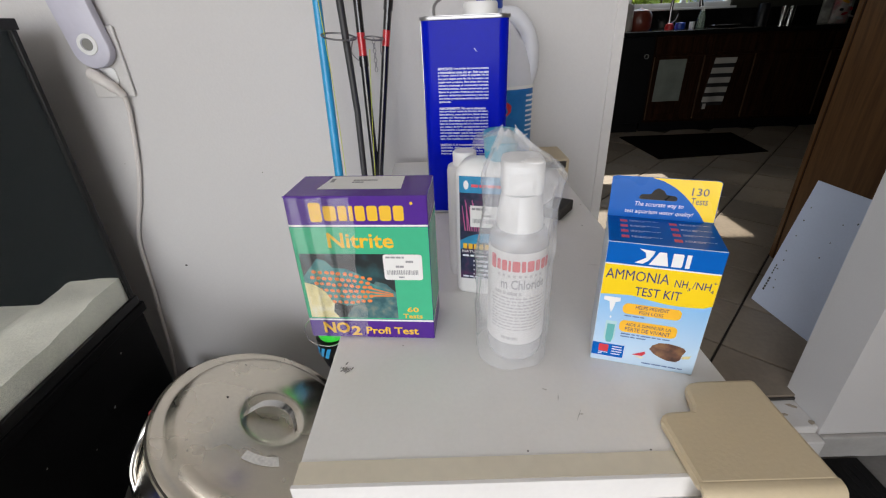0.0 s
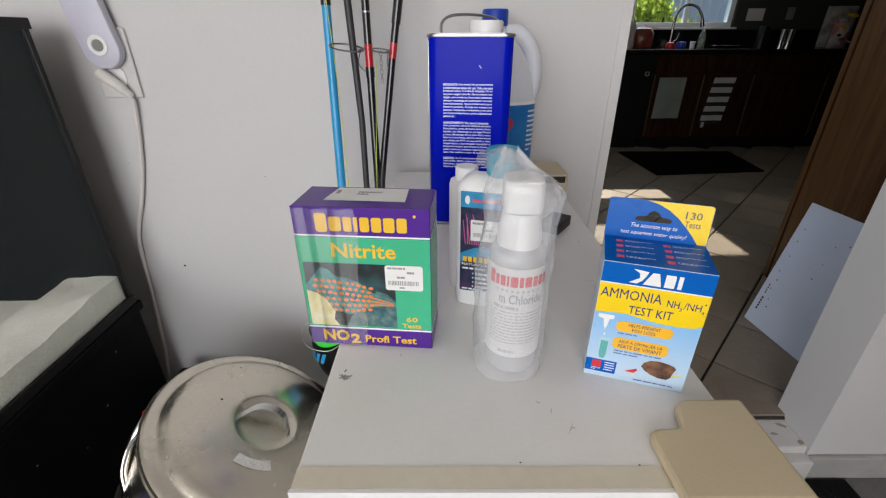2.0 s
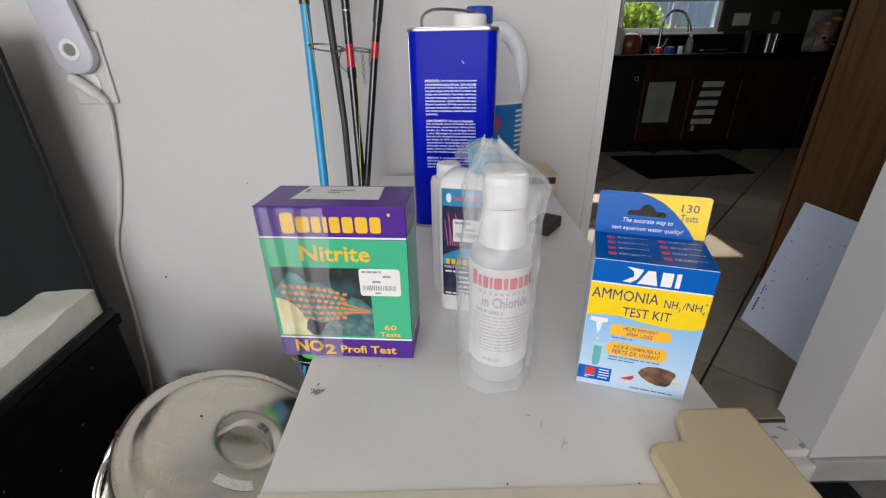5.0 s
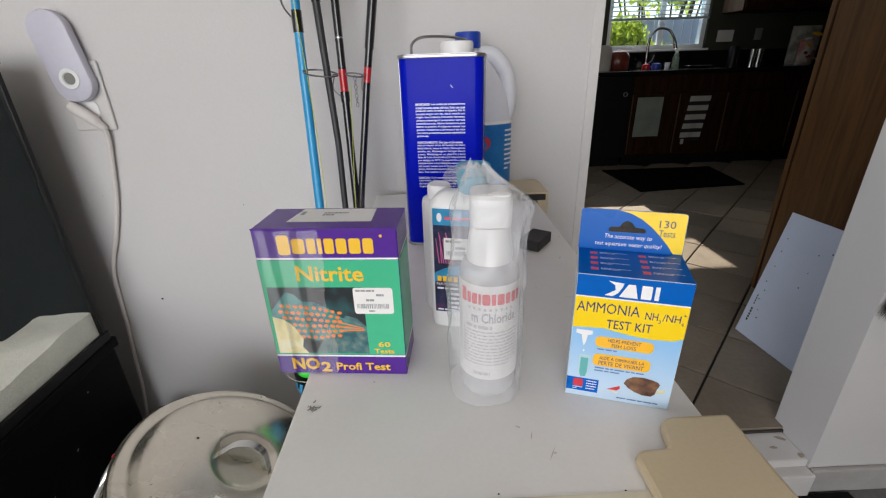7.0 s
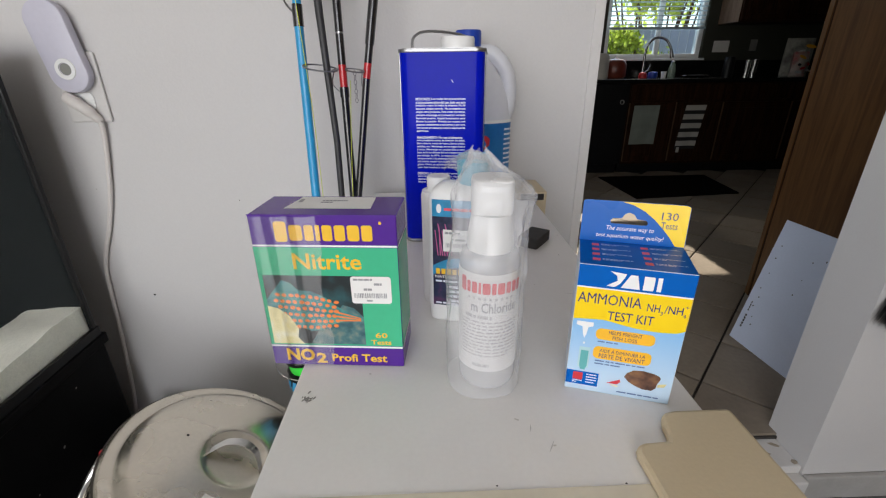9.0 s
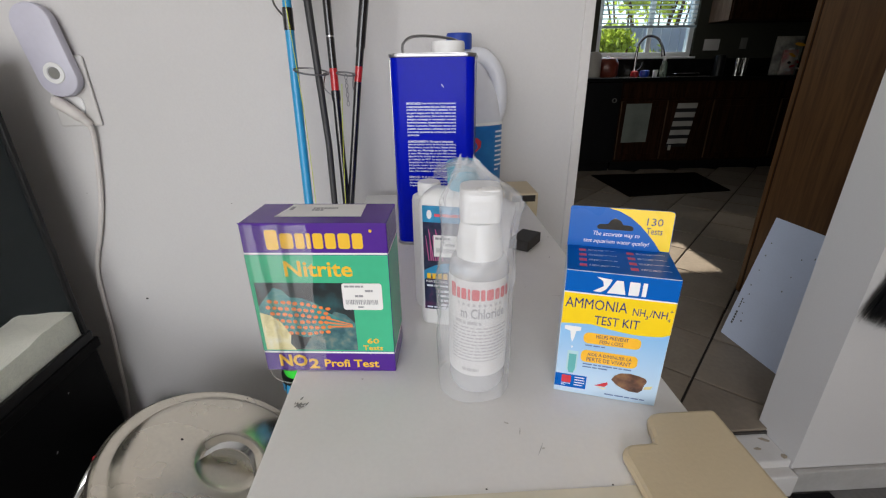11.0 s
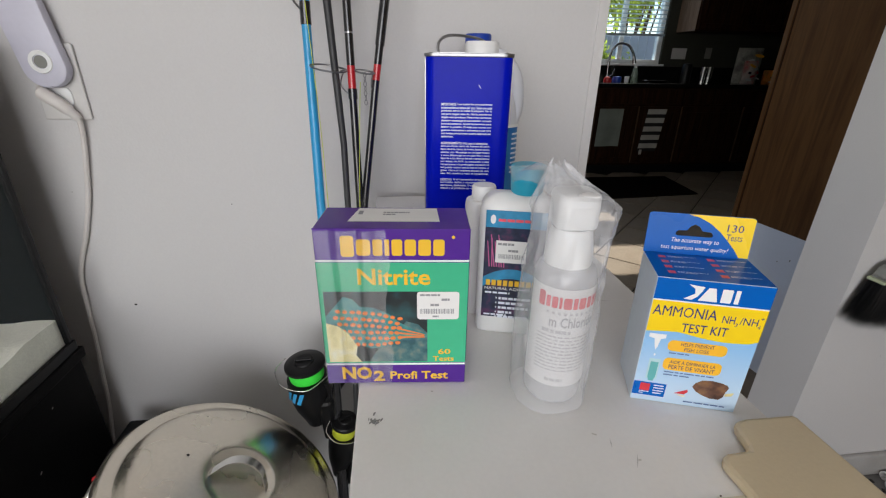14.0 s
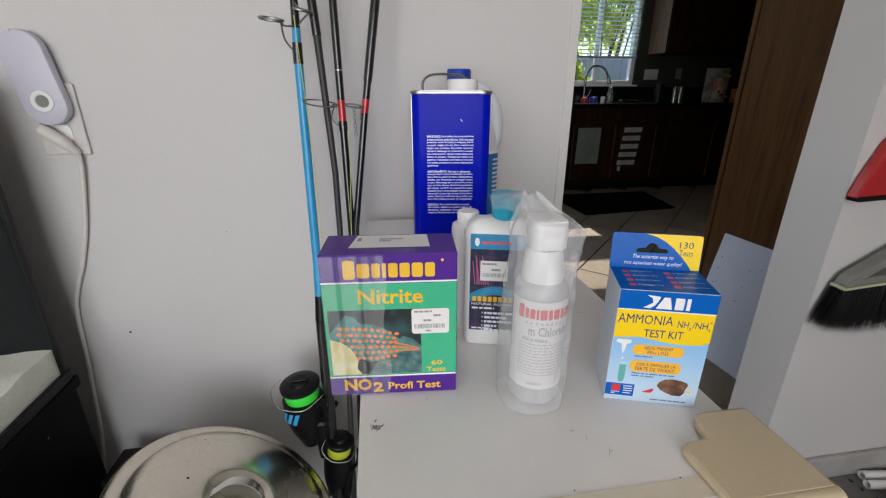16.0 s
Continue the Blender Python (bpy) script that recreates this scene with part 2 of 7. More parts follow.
def film(name):
    """Clear packing film, drawn out sideways, which stretches its highlights upright."""
    ma = clear(name, (0.99, 0.99, 0.99), 0.008, rough=0.26, gloss=0.5)
    n, l = ma.node_tree.nodes, ma.node_tree.links
    along = n.new("ShaderNodeCombineXYZ")
    along.inputs[0].default_value, along.inputs[1].default_value = 0.996, -0.085
    for node in n:
        if node.type == "BSDF_GLOSSY":
            node.inputs["Anisotropy"].default_value = 0.66
            l.new(along.outputs[0], node.inputs["Tangent"])
    return ma


def blend_print(name, low, high, rough=0.3):
    """A printed panel whose ink runs from one colour at its foot to another at its head."""
    ma = bpy.data.materials.new(name)
    ma.use_nodes = True
    n, l = ma.node_tree.nodes, ma.node_tree.links
    tc, sep, r = n.new("ShaderNodeTexCoord"), n.new("ShaderNodeSeparateXYZ"), n.new("ShaderNodeValToRGB")
    l.new(tc.outputs["Generated"], sep.inputs[0])
    l.new(sep.outputs["Z"], r.inputs["Fac"])
    r.color_ramp.elements[0].color, r.color_ramp.elements[1].color = (*low, 1), (*high, 1)
    r.color_ramp.elements[0].position, r.color_ramp.elements[1].position = 0.15, 0.95
    l.new(r.outputs[0], n["Principled BSDF"].inputs["Base Color"])
    n["Principled BSDF"].inputs["Roughness"].default_value = rough
    return ma


def murky_print(name, a, b, c, scale):
    """A printed photograph's blurred ground: three inks in soft clouds."""
    ma = bpy.data.materials.new(name)
    ma.use_nodes = True
    n, l = ma.node_tree.nodes, ma.node_tree.links
    tc, t, r = n.new("ShaderNodeTexCoord"), n.new("ShaderNodeTexNoise"), n.new("ShaderNodeValToRGB")
    t.inputs["Scale"].default_value, t.inputs["Detail"].default_value = scale, 3.0
    l.new(tc.outputs["Object"], t.inputs["Vector"])
    l.new(t.outputs["Fac"], r.inputs["Fac"])
    e = r.color_ramp.elements
    e[0].position, e[0].color = 0.35, (*a, 1)
    e[1].position, e[1].color = 0.68, (*c, 1)
    mid = e.new(0.5)
    mid.color = (*b, 1)
    l.new(r.outputs[0], n["Principled BSDF"].inputs["Base Color"])
    n["Principled BSDF"].inputs["Roughness"].default_value = 0.28
    return ma


M_WALL = material("painted_plaster", (0.63, 0.617, 0.61), 0.7, fine=260, coarse=3, vary=0.025, bump=0.0003, second=(0.59, 0.575, 0.565), amount=0.3, spots=(70, 0.8, (0.35, 0.33, 0.3)))
# brown for walls out of view, chosen to cut and warm their bounce
M_UNSEENWALL = material("unseen_wall_brown", (0.30, 0.23, 0.155), 0.75, fine=40, coarse=3, vary=0.15, second=(0.22, 0.16, 0.10), amount=0.5)
M_TRIM = material("white_trim_paint", (0.66, 0.645, 0.63), 0.5, vary=0.04, bump=0.0002, second=(0.5, 0.475, 0.44), amount=0.4)
M_DULLTRIM = material("dull_trim_paint", (0.44, 0.43, 0.415), 0.6, vary=0.06, bump=0.0002, second=(0.30, 0.285, 0.26), amount=0.6)
M_CEIL = material("ceiling_paint", (0.78, 0.77, 0.75), 0.8, vary=0.03)
M_CONCRETE = material("concrete", (0.17, 0.167, 0.162), 0.8, fine=90, coarse=5, vary=0.18, bump=0.0008, second=(0.11, 0.107, 0.103), amount=0.6)
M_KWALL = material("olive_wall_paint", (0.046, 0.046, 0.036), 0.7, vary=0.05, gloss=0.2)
M_LAMINATE = material("white_laminate", (0.83, 0.815, 0.795), 0.42, fine=300, coarse=12, vary=0.025, second=(0.66, 0.64, 0.60), amount=0.3, spots=(95, 0.76, (0.42, 0.39, 0.34)))
M_EDGE = material("yellowed_edge_strip", (0.72, 0.66, 0.53), 0.5, vary=0.06, second=(0.55, 0.49, 0.38), amount=0.4)
M_BOARD = material("raw_chipboard", (0.45, 0.32, 0.21), 0.85, fine=200, vary=0.25, bump=0.0005)
M_BEIGE = material("beige_plastic", (0.60, 0.50, 0.335), 0.48, fine=400, coarse=14, vary=0.04, bump=0.0001)
M_GRIME = material("brown_grime", (0.36, 0.31, 0.24), 0.9, fine=300, coarse=60, vary=0.35)
# dark colour painted as shade in hollows, also real specks and crumbs
M_SHADE_DIRT = material("hollow_shade_and_dirt", (0.03, 0.026, 0.022), 0.8)
M_SCUFF = material("grey_scuff", (0.27, 0.26, 0.25), 0.6, fine=500, vary=0.3)
M_FAINT = material("faint_grey_mark", (0.5, 0.485, 0.465), 0.6)
M_STEEL = material("brushed_steel", (0.70, 0.65, 0.56), 0.27, metal=1.0, fine=180, coarse=7, vary=0.06, second=(0.62, 0.56, 0.47), amount=0.5)
M_STEEL2 = material("bright_steel", (0.7, 0.69, 0.67), 0.16, metal=1.0, vary=0.05)
M_TIN = material("tinned_steel", (0.40, 0.40, 0.41), 0.36, metal=1.0, vary=0.06)
M_BLACK = material("black_laminate", (0.004, 0.004, 0.0042), 0.5, vary=0.15, second=(0.009, 0.0088, 0.0085), amount=0.5, gloss=0.06)
M_BLACKP = material("black_plastic", (0.007, 0.007, 0.0075), 0.34, vary=0.1, gloss=0.22)
M_TANKBACK = material("painted_tank_pane", (0.0045, 0.007, 0.0078), 0.6, vary=0.04, fine=20, coarse=3, gloss=0.1)
M_SAND = material("white_sand", (0.92, 0.89, 0.79), 0.95, fine=300, coarse=16, vary=0.16, bump=0.0009)
M_GLASS = clear("aquarium_glass", (0.97, 0.985, 0.98), 0.002, (0.6, 0.65, 0.66), 0.03, 0.024)
M_PANE = clear("window_glass", (0.80, 0.89, 0.95), 0.01, rough=0.02, gloss=0.1)
M_BAG = clear("crinkled_bag", (0.995, 0.995, 0.995), 0.25, (0.9, 0.91, 0.94), 0.24, 0.09, 0.0022, 60.0)
M_FILM = film("shrink_film")
M_CLEARP = clear("frosted_clear_plastic", (0.97, 0.97, 0.97), 0.4, (0.84, 0.84, 0.86), 0.2, 0.12)
M_WHITEP = material("white_plastic", (0.83, 0.83, 0.82), 0.38, vary=0.03)
M_HDPE = material("translucent_white_plastic", (0.74, 0.75, 0.79), 0.4, vary=0.03)
M_LAVENDER = material("lavender_plastic", (0.58, 0.57, 0.66), 0.4, vary=0.03)
M_CORD = material("white_cord", (0.69, 0.65, 0.62), 0.5, vary=0.05)
M_PURPLE = material("purple_ink", (0.085, 0.022, 0.27), 0.24, vary=0.05, gloss=0.35)
M_GREEN = material("green_ink", (0.06, 0.47, 0.255), 0.24, vary=0.04, gloss=0.35)
M_GOLD = material("gold_ink", (0.87, 0.52, 0.03), 0.3, vary=0.03)
M_WHITEINK = material("white_ink", (0.85, 0.85, 0.85), 0.3, vary=0.02)
M_PAPER = material("white_paper_label", (0.8, 0.79, 0.77), 0.6, vary=0.03)
M_PRINT = material("grey_print", (0.3, 0.3, 0.31), 0.6)
M_INK = material("black_ink", (0.03, 0.03, 0.035), 0.5)
M_NAVY = material("navy_ink", (0.012, 0.02, 0.16), 0.4)
M_BLUEINK = material("bright_blue_ink", (0.0, 0.11, 0.47), 0.28, vary=0.03, gloss=0.18)
M_YELLOW = material("yellow_ink", (0.92, 0.64, 0.01), 0.28, vary=0.02, gloss=0.35)
M_ORANGE = material("orange_pill_ink", (0.93, 0.50, 0.03), 0.3)
M_REDINK = material("red_ink", (0.62, 0.035, 0.05), 0.35)
M_MARKRED = material("light_red_ink", (0.78, 0.09, 0.13), 0.35)
M_CARDSIDE = material("pale_blue_card", (0.74, 0.83, 0.90), 0.32, vary=0.04)
M_SKYPRINT = blend_print("sky_print", (0.52, 0.67, 0.82), (0.24, 0.5, 0.82))
M_DEEP = murky_print("deep_water_print", (0.012, 0.016, 0.018), (0.02, 0.028, 0.03), (0.03, 0.10, 0.11), 45)
M_REEF = murky_print("reef_print", (0.03, 0.10, 0.12), (0.07, 0.17, 0.18), (0.20, 0.24, 0.20), 120)
M_TEAL = murky_print("teal_print", (0.02, 0.13, 0.15), (0.06, 0.26, 0.26), (0.16, 0.35, 0.27), 90)
M_DOT = material("orange_dot_ink", (0.85, 0.24, 0.06), 0.3)
M_LEMON = murky_print("pale_yellow_print", (0.62, 0.55, 0.26), (0.78, 0.70, 0.36), (0.80, 0.78, 0.62), 90)
M_BROWNINK = murky_print("brown_print", (0.06, 0.03, 0.025), (0.16, 0.08, 0.05), (0.3, 0.16, 0.07), 100)
M_CANBLUE = material("blue_lacquer", (0.002, 0.009, 0.46), 0.22, vary=0.06, coarse=20, gloss=0.08)
M_CANTEXT = material("pale_blue_print", (0.80, 0.84, 0.93), 0.4)
M_JUGLABEL = material("blue_jug_label", (0.012, 0.15, 0.44), 0.3, vary=0.1, coarse=20, second=(0.04, 0.31, 0.62), amount=0.7)
M_CAPBLUE = material("blue_cap_plastic", (0.01, 0.05, 0.38), 0.35)
M_CAPCYAN = material("cyan_cap_plastic", (0.02, 0.36, 0.52), 0.4, vary=0.04)
M_DARKLABEL = murky_print("reef_night_print", (0.01, 0.014, 0.04), (0.02, 0.03, 0.075), (0.10, 0.03, 0.09), 110)
M_MIDBLUE = material("label_blue_ink", (0.03, 0.27, 0.50), 0.3, vary=0.2, coarse=60)
M_PINK = material("coral_pink_ink", (0.55, 0.12, 0.30), 0.35)
M_RODBLUE = material("blue_rod_paint", (0.03, 0.34, 0.66), 0.35, coat=0.2)
M_RODBLACK = material("black_rod_paint", (0.012, 0.012, 0.014), 0.22, coat=0.6)
M_RODRED = material("red_rod_wrap", (0.5, 0.015, 0.02), 0.3, coat=0.5)
M_RODGREY = material("matt_grey_rod", (0.035, 0.035, 0.037), 0.5)
M_WIRE = material("guide_wire", (0.3, 0.3, 0.31), 0.3, metal=1.0)
M_NEON = material("neon_green_line", (0.05, 0.75, 0.06), 0.45, fine=900, vary=0.2)
M_LIME = material("yellow_green_line", (0.55, 0.62, 0.04), 0.45, fine=900, vary=0.2)
M_RUBBER = material("dark_grey_rubber", (0.045, 0.043, 0.042), 0.75, vary=0.2, bump=0.0003)
M_DOOR = wood("brown_oak_door", (0.072, 0.031, 0.0105), (0.13, 0.062, 0.022), 0.6, (7, 7, 0.9), 0.0001)
M_CABWOOD = wood("dark_cabinet_wood", (0.011, 0.0044, 0.0022), (0.036, 0.0145, 0.007), 0.5, gloss=0.07)
M_GRANITE = material("black_granite", (0.007, 0.007, 0.0072), 0.14, fine=400, vary=0.5, gloss=0.14)
M_TILE = material("grey_brown_floor_tile", (0.25, 0.207, 0.16), 0.45, fine=60, coarse=6, vary=0.12, bump=0.0004, second=(0.18, 0.14, 0.10), amount=0.6, seed_by_object=0.1, gloss=0.3)
M_GROUT = material("dark_grout", (0.035, 0.03, 0.026), 0.9, vary=0.2)
M_MAT = material("dark_brown_mat", (0.006, 0.004, 0.0035), 0.95, fine=500, vary=0.4, bump=0.002, gloss=0.05)
M_BLACKMAT = material("black_floor_mat", (0.011, 0.011, 0.0115), 0.95, fine=300, vary=0.3, bump=0.002, gloss=0.1)
M_POSTER = material("pale_blue_white_board", (0.66, 0.73, 0.88), 0.22, vary=0.03, second=(0.6, 0.66, 0.8), amount=0.4)
M_BRISTLE = material("black_bristles", (0.008, 0.008, 0.009), 0.6, seed_by_object=0.0)
M_GREYP = material("grey_plastic", (0.22, 0.22, 0.20), 0.5, vary=0.05)
M_PALEGREEN = material("pale_green_rubber", (0.45, 0.5, 0.33), 0.5)
M_RED = material("red_plastic", (0.45, 0.02, 0.025), 0.35, vary=0.05)
M_CARDBOARD = material("cardboard", (0.42, 0.27, 0.13), 0.85, fine=120, vary=0.12)
M_TOWEL = material("sage_towel", (0.19, 0.21, 0.18), 0.95, fine=300, vary=0.25, bump=0.002)
M_WHITECLOTH = material("white_cloth", (0.42, 0.40, 0.36), 0.95, fine=300, vary=0.1, bump=0.001)
M_BLACKCLOTH = material("black_cloth", (0.015, 0.014, 0.014), 0.95, fine=300, vary=0.2)
M_CHROME = material("dark_chrome", (0.2, 0.2, 0.21), 0.14, metal=1.0)
M_FRAME = material("white_window_frame", (0.78, 0.8, 0.8), 0.4, vary=0.03)
M_SLAT = material("blind_slat", (0.36, 0.45, 0.52), 0.5, vary=0.04)


def leaf_material(name, color):
    """A leaf that also lets the sun through from behind."""
    ma = bpy.data.materials.new(name)
    ma.use_nodes = True
    n, l = ma.node_tree.nodes, ma.node_tree.links
    n.remove(n["Principled BSDF"])
    geo, r, tint = n.new("ShaderNodeNewGeometry"), n.new("ShaderNodeMapRange"), n.new("ShaderNodeVectorMath")
    r.inputs["To Min"].default_value, r.inputs["To Max"].default_value = 0.6, 1.4
    l.new(geo.outputs["Random Per Island"], r.inputs["Value"])
    tint.operation = "SCALE"
    tint.inputs[0].default_value = color
    l.new(r.outputs[0], tint.inputs["Scale"])
    df, tl, mx = n.new("ShaderNodeBsdfDiffuse"), n.new("ShaderNodeBsdfTranslucent"), n.new("ShaderNodeMixShader")
    for node in (df, tl):
        l.new(tint.outputs[0], node.inputs["Color"])
    mx.inputs["Fac"].default_value = 0.5
    l.new(df.outputs[0], mx.inputs[1])
    l.new(tl.outputs[0], mx.inputs[2])
    l.new(mx.outputs[0], n["Material Output"].inputs["Surface"])
    return ma


M_LEAF = leaf_material("sunlit_leaf", (0.50, 0.56, 0.08))
M_FENCE = material("grey_fence_board", (0.66, 0.63, 0.67), 0.85, vary=0.12)
M_GROUND = material("outdoor_ground", (0.24, 0.22, 0.19), 0.9, fine=30, coarse=1.5, vary=0.2)

# ---- structure ----
G = -0.12            # the garage floor; the kitchen floor is at 0
WALL, BACK = 0.905, 1.046   # the two faces of the wall between them
OPEN_L, OPEN_R, OPEN_T = 0.41, 1.13, 2.06
TOP = 2.42

bm = bm_new()
box(bm, -1.75, -2.6, G - 0.1, 2.75, WALL, G)
structure("floor_garage", bm, M_CONCRETE, "stained grey concrete garage floor", "floor")
bm = bm_new()
box(bm, -1.75, WALL, G - 0.1, OPEN_L, BACK, TOP)
structure("wall_north_1", bm, M_WALL, "off-white painted wall beside the doorway", "wall")
bm = bm_new()
box(bm, OPEN_R, WALL, G - 0.1, 2.75, BACK, TOP)
structure("wall_north_2", bm, M_WALL, "off-white painted wall with a hanging broom", "wall")
bm = bm_new()
box(bm, OPEN_L, WALL, OPEN_T, OPEN_R, BACK, TOP)
structure("wall_north_3", bm, M_WALL, "off-white painted wall over the doorway", "wall")
bm = bm_new()
box(bm, -1.87, -2.6, G - 0.1, -1.75, BACK, TOP)
structure("wall_west", bm, M_WALL, "off-white garage side wall", "wall")
# east and south walls are unseen; their brown holds down bounced light
bm = bm_new()
box(bm, 2.75, -2.6, G - 0.1, 2.87, BACK, TOP)
structure("wall_east", bm, M_UNSEENWALL, "unseen garage side wall, brown to dim bounced light", "wall")
bm = bm_new()
box(bm, -1.87, -2.72, G, -1.7, -2.6, TOP)
box(bm, 0.6, -2.72, G, 2.87, -2.6, TOP)
box(bm, -1.7, -2.72, 2.15, 0.6, -2.6, TOP)
structure("wall_south", bm, M_UNSEENWALL, "unseen garage wall with an open door, brown to dim bounced light", "wall")
bm = bm_new()
box(bm, -1.87, -2.72, TOP, 2.87, BACK, TOP + 0.1)
structure("ceiling_garage", bm, M_CEIL, "plain off-white garage ceiling", "ceiling")

# painted corner strip on the doorway's edge, a hair proud of the wall
bm = bm_new()
box(bm, 0.3945, WALL - 0.003, G, OPEN_L + 0.003, WALL + 0.02, OPEN_T, 0.0012)
structure("trim_doorway", bm, M_TRIM, "white painted corner strip on the doorway edge", "trim")
bm = bm_new()
box(bm, OPEN_R + 0.002, WALL - 0.016, G, 2.74, WALL - 0.0005, G + 0.085, 0.004)
structure("baseboard_1", bm, M_DULLTRIM, "scuffed white baseboard", "baseboard")
bm = bm_new()
box(bm, OPEN_L, WALL - 0.03, G, OPEN_R - 0.001, WALL + 0.006, -0.035, 0.004)
box(bm, OPEN_L, WALL + 0.004, G, OPEN_R - 0.001, 1.012, -0.012, 0.005)
structure("threshold", bm, M_TRIM, "dirty white painted threshold step", "threshold")

# kitchen shell
KX0, KX1, KY1 = -0.6, 4.6, 5.0
bm = bm_new()
box(bm, KX0, 1.008, -0.12, KX1, KY1, -0.004)
floor_k = structure("floor_kitchen", bm, M_GROUT, "grey-brown diagonal floor tiles with dark grout", "floor")
# the opening is unseen, added for the fill that brightens door and board
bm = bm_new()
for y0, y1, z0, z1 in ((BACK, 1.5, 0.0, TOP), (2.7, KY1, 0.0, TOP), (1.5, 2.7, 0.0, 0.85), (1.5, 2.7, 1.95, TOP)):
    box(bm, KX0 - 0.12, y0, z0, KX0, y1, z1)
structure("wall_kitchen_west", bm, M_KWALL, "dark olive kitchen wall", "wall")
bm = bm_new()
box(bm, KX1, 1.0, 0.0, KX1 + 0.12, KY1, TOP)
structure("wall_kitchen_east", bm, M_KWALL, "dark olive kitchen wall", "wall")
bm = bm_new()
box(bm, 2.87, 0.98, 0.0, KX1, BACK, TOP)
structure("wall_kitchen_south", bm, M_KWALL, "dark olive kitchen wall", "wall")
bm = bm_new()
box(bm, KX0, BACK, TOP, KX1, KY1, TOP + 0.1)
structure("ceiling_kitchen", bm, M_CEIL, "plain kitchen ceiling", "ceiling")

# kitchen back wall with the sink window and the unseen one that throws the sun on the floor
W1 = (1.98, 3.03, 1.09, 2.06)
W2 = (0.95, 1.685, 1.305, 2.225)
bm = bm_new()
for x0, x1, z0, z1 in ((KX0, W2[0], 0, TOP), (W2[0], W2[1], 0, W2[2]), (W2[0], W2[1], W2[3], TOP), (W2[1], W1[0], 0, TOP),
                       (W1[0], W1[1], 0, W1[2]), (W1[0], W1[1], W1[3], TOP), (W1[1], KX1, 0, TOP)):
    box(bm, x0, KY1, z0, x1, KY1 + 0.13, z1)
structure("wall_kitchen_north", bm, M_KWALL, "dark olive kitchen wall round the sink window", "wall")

win = thing("window_1", Matrix.Translation((W1[0], KY1, W1[2])), "white sliding kitchen window with a half-raised blind", "window", "", "structure")
ww, wh = W1[1] - W1[0], W1[3] - W1[2]
bm = bm_new()
for x0, z0, x1, z1 in ((0, 0, ww, 0.045), (0, wh - 0.045, ww, wh), (0, 0.045, 0.05, wh - 0.045), (ww - 0.05, 0.045, ww, wh - 0.045)):
    box(bm, x0, 0.03, z0, x1, 0.1, z1, 0.004)
part("window_frame", bm, M_FRAME, win)
bm = bm_new()
box(bm, ww * 0.53, 0.045, 0.045, ww * 0.53 + 0.05, 0.085, wh - 0.045, 0.004)
part("window_mullion", bm, M_FRAME, win)
bm = bm_new()
box(bm, -0.02, -0.05, -0.02, ww + 0.02, 0.03, 0.0, 0.004)
part("window_sill", bm, M_FRAME, win)
for x0, x1 in ((0.05, ww * 0.53), (ww * 0.53 + 0.05, ww - 0.05)):
    bm = bm_new()
    box(bm, x0, 0.06, 0.045, x1, 0.064, wh - 0.045)
    pane = part("pane", bm, M_PANE, win)
    pane.visible_shadow = False


def blind(name, x0, x1, y, low, high, pitch, tilt, label):
    """A slatted blind: head rail, curved slats, bottom rail, cords."""
    b = thing(name, Matrix.Translation((x0, y, low)), label, "window blind")
    w = x1 - x0
    bm = bm_new()
    box(bm, 0, -0.022, 0, w, 0.022, 0.022, 0.004)
    part("bottom_rail", bm, M_SLAT, b)
    bm = bm_new()
    box(bm, 0, -0.025, high - low - 0.04, w, 0.025, high - low, 0.003)
    part("head_rail", bm, M_SLAT, b)
    me = None
    z = 0.045
    while z < high - low - 0.05:
        if me is None:
            bm = bm_new()
            rows = []
            for k in range(5):
                a = -0.023 + 0.046 * k / 4
                zz = 0.003 * (1 - (a / 0.023) ** 2)
                rows.append((a, zz))
            top = [(bm.verts.new((0, a, zz + 0.001)), bm.verts.new((w, a, zz + 0.001))) for a, zz in rows]
            bot = [(bm.verts.new((0, a, zz - 0.001)), bm.verts.new((w, a, zz - 0.001))) for a, zz in rows]
            for p, q in zip(top, top[1:]):
                bm.faces.new((p[0], p[1], q[1], q[0]))
            for p, q in zip(bot, bot[1:]):
                bm.faces.new((p[0], q[0], q[1], p[1]))
            for v in bm.verts:
                v.co = pose(0, 0, 0, tilt, 0, 0) @ v.co
            ob = part("slat", bm, M_SLAT, b)
            me = ob.data
        else:
            ob = new("slat", me)
            ob.parent = b
        ob.location = (0, 0, z)
        z += pitch
    for x in (0.12, w - 0.12):
        bm = bm_new()
        tube(bm, [(x, -0.024, 0.02), (x, -0.024, high - low - 0.03)], 0.0012, 5)
        part("cord", bm, M_WHITECLOTH, b)
    return b


blind("window_blind", W1[0] + 0.02, W1[1] - 0.03, KY1 - 0.028, 1.365, W1[3] + 0.02, 0.041, -6, "pale slatted window blind, raised off the sill")
# unseen blinds: the shut one blocks a gap, the open one stripes the sun
blind("window_blind", W2[0] - 0.02, W2[1] + 0.02, KY1 - 0.028, 1.500, 1.785, 0.03, -50, "unseen slatted blind, turned shut to split the sun patch")
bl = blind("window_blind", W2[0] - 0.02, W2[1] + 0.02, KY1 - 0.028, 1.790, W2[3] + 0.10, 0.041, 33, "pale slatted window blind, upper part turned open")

# outdoors: ground, fence, leaves behind the sink window
bm = bm_new()
box(bm, -60, -60, -0.4, 60, 60, -0.23)
structure("ground", bm, M_GROUND, "dry pale ground outside", "ground")
fence = thing("fence", Matrix.Translation((1.2, 7.2, -0.23)), "weathered grey board fence", "fence")
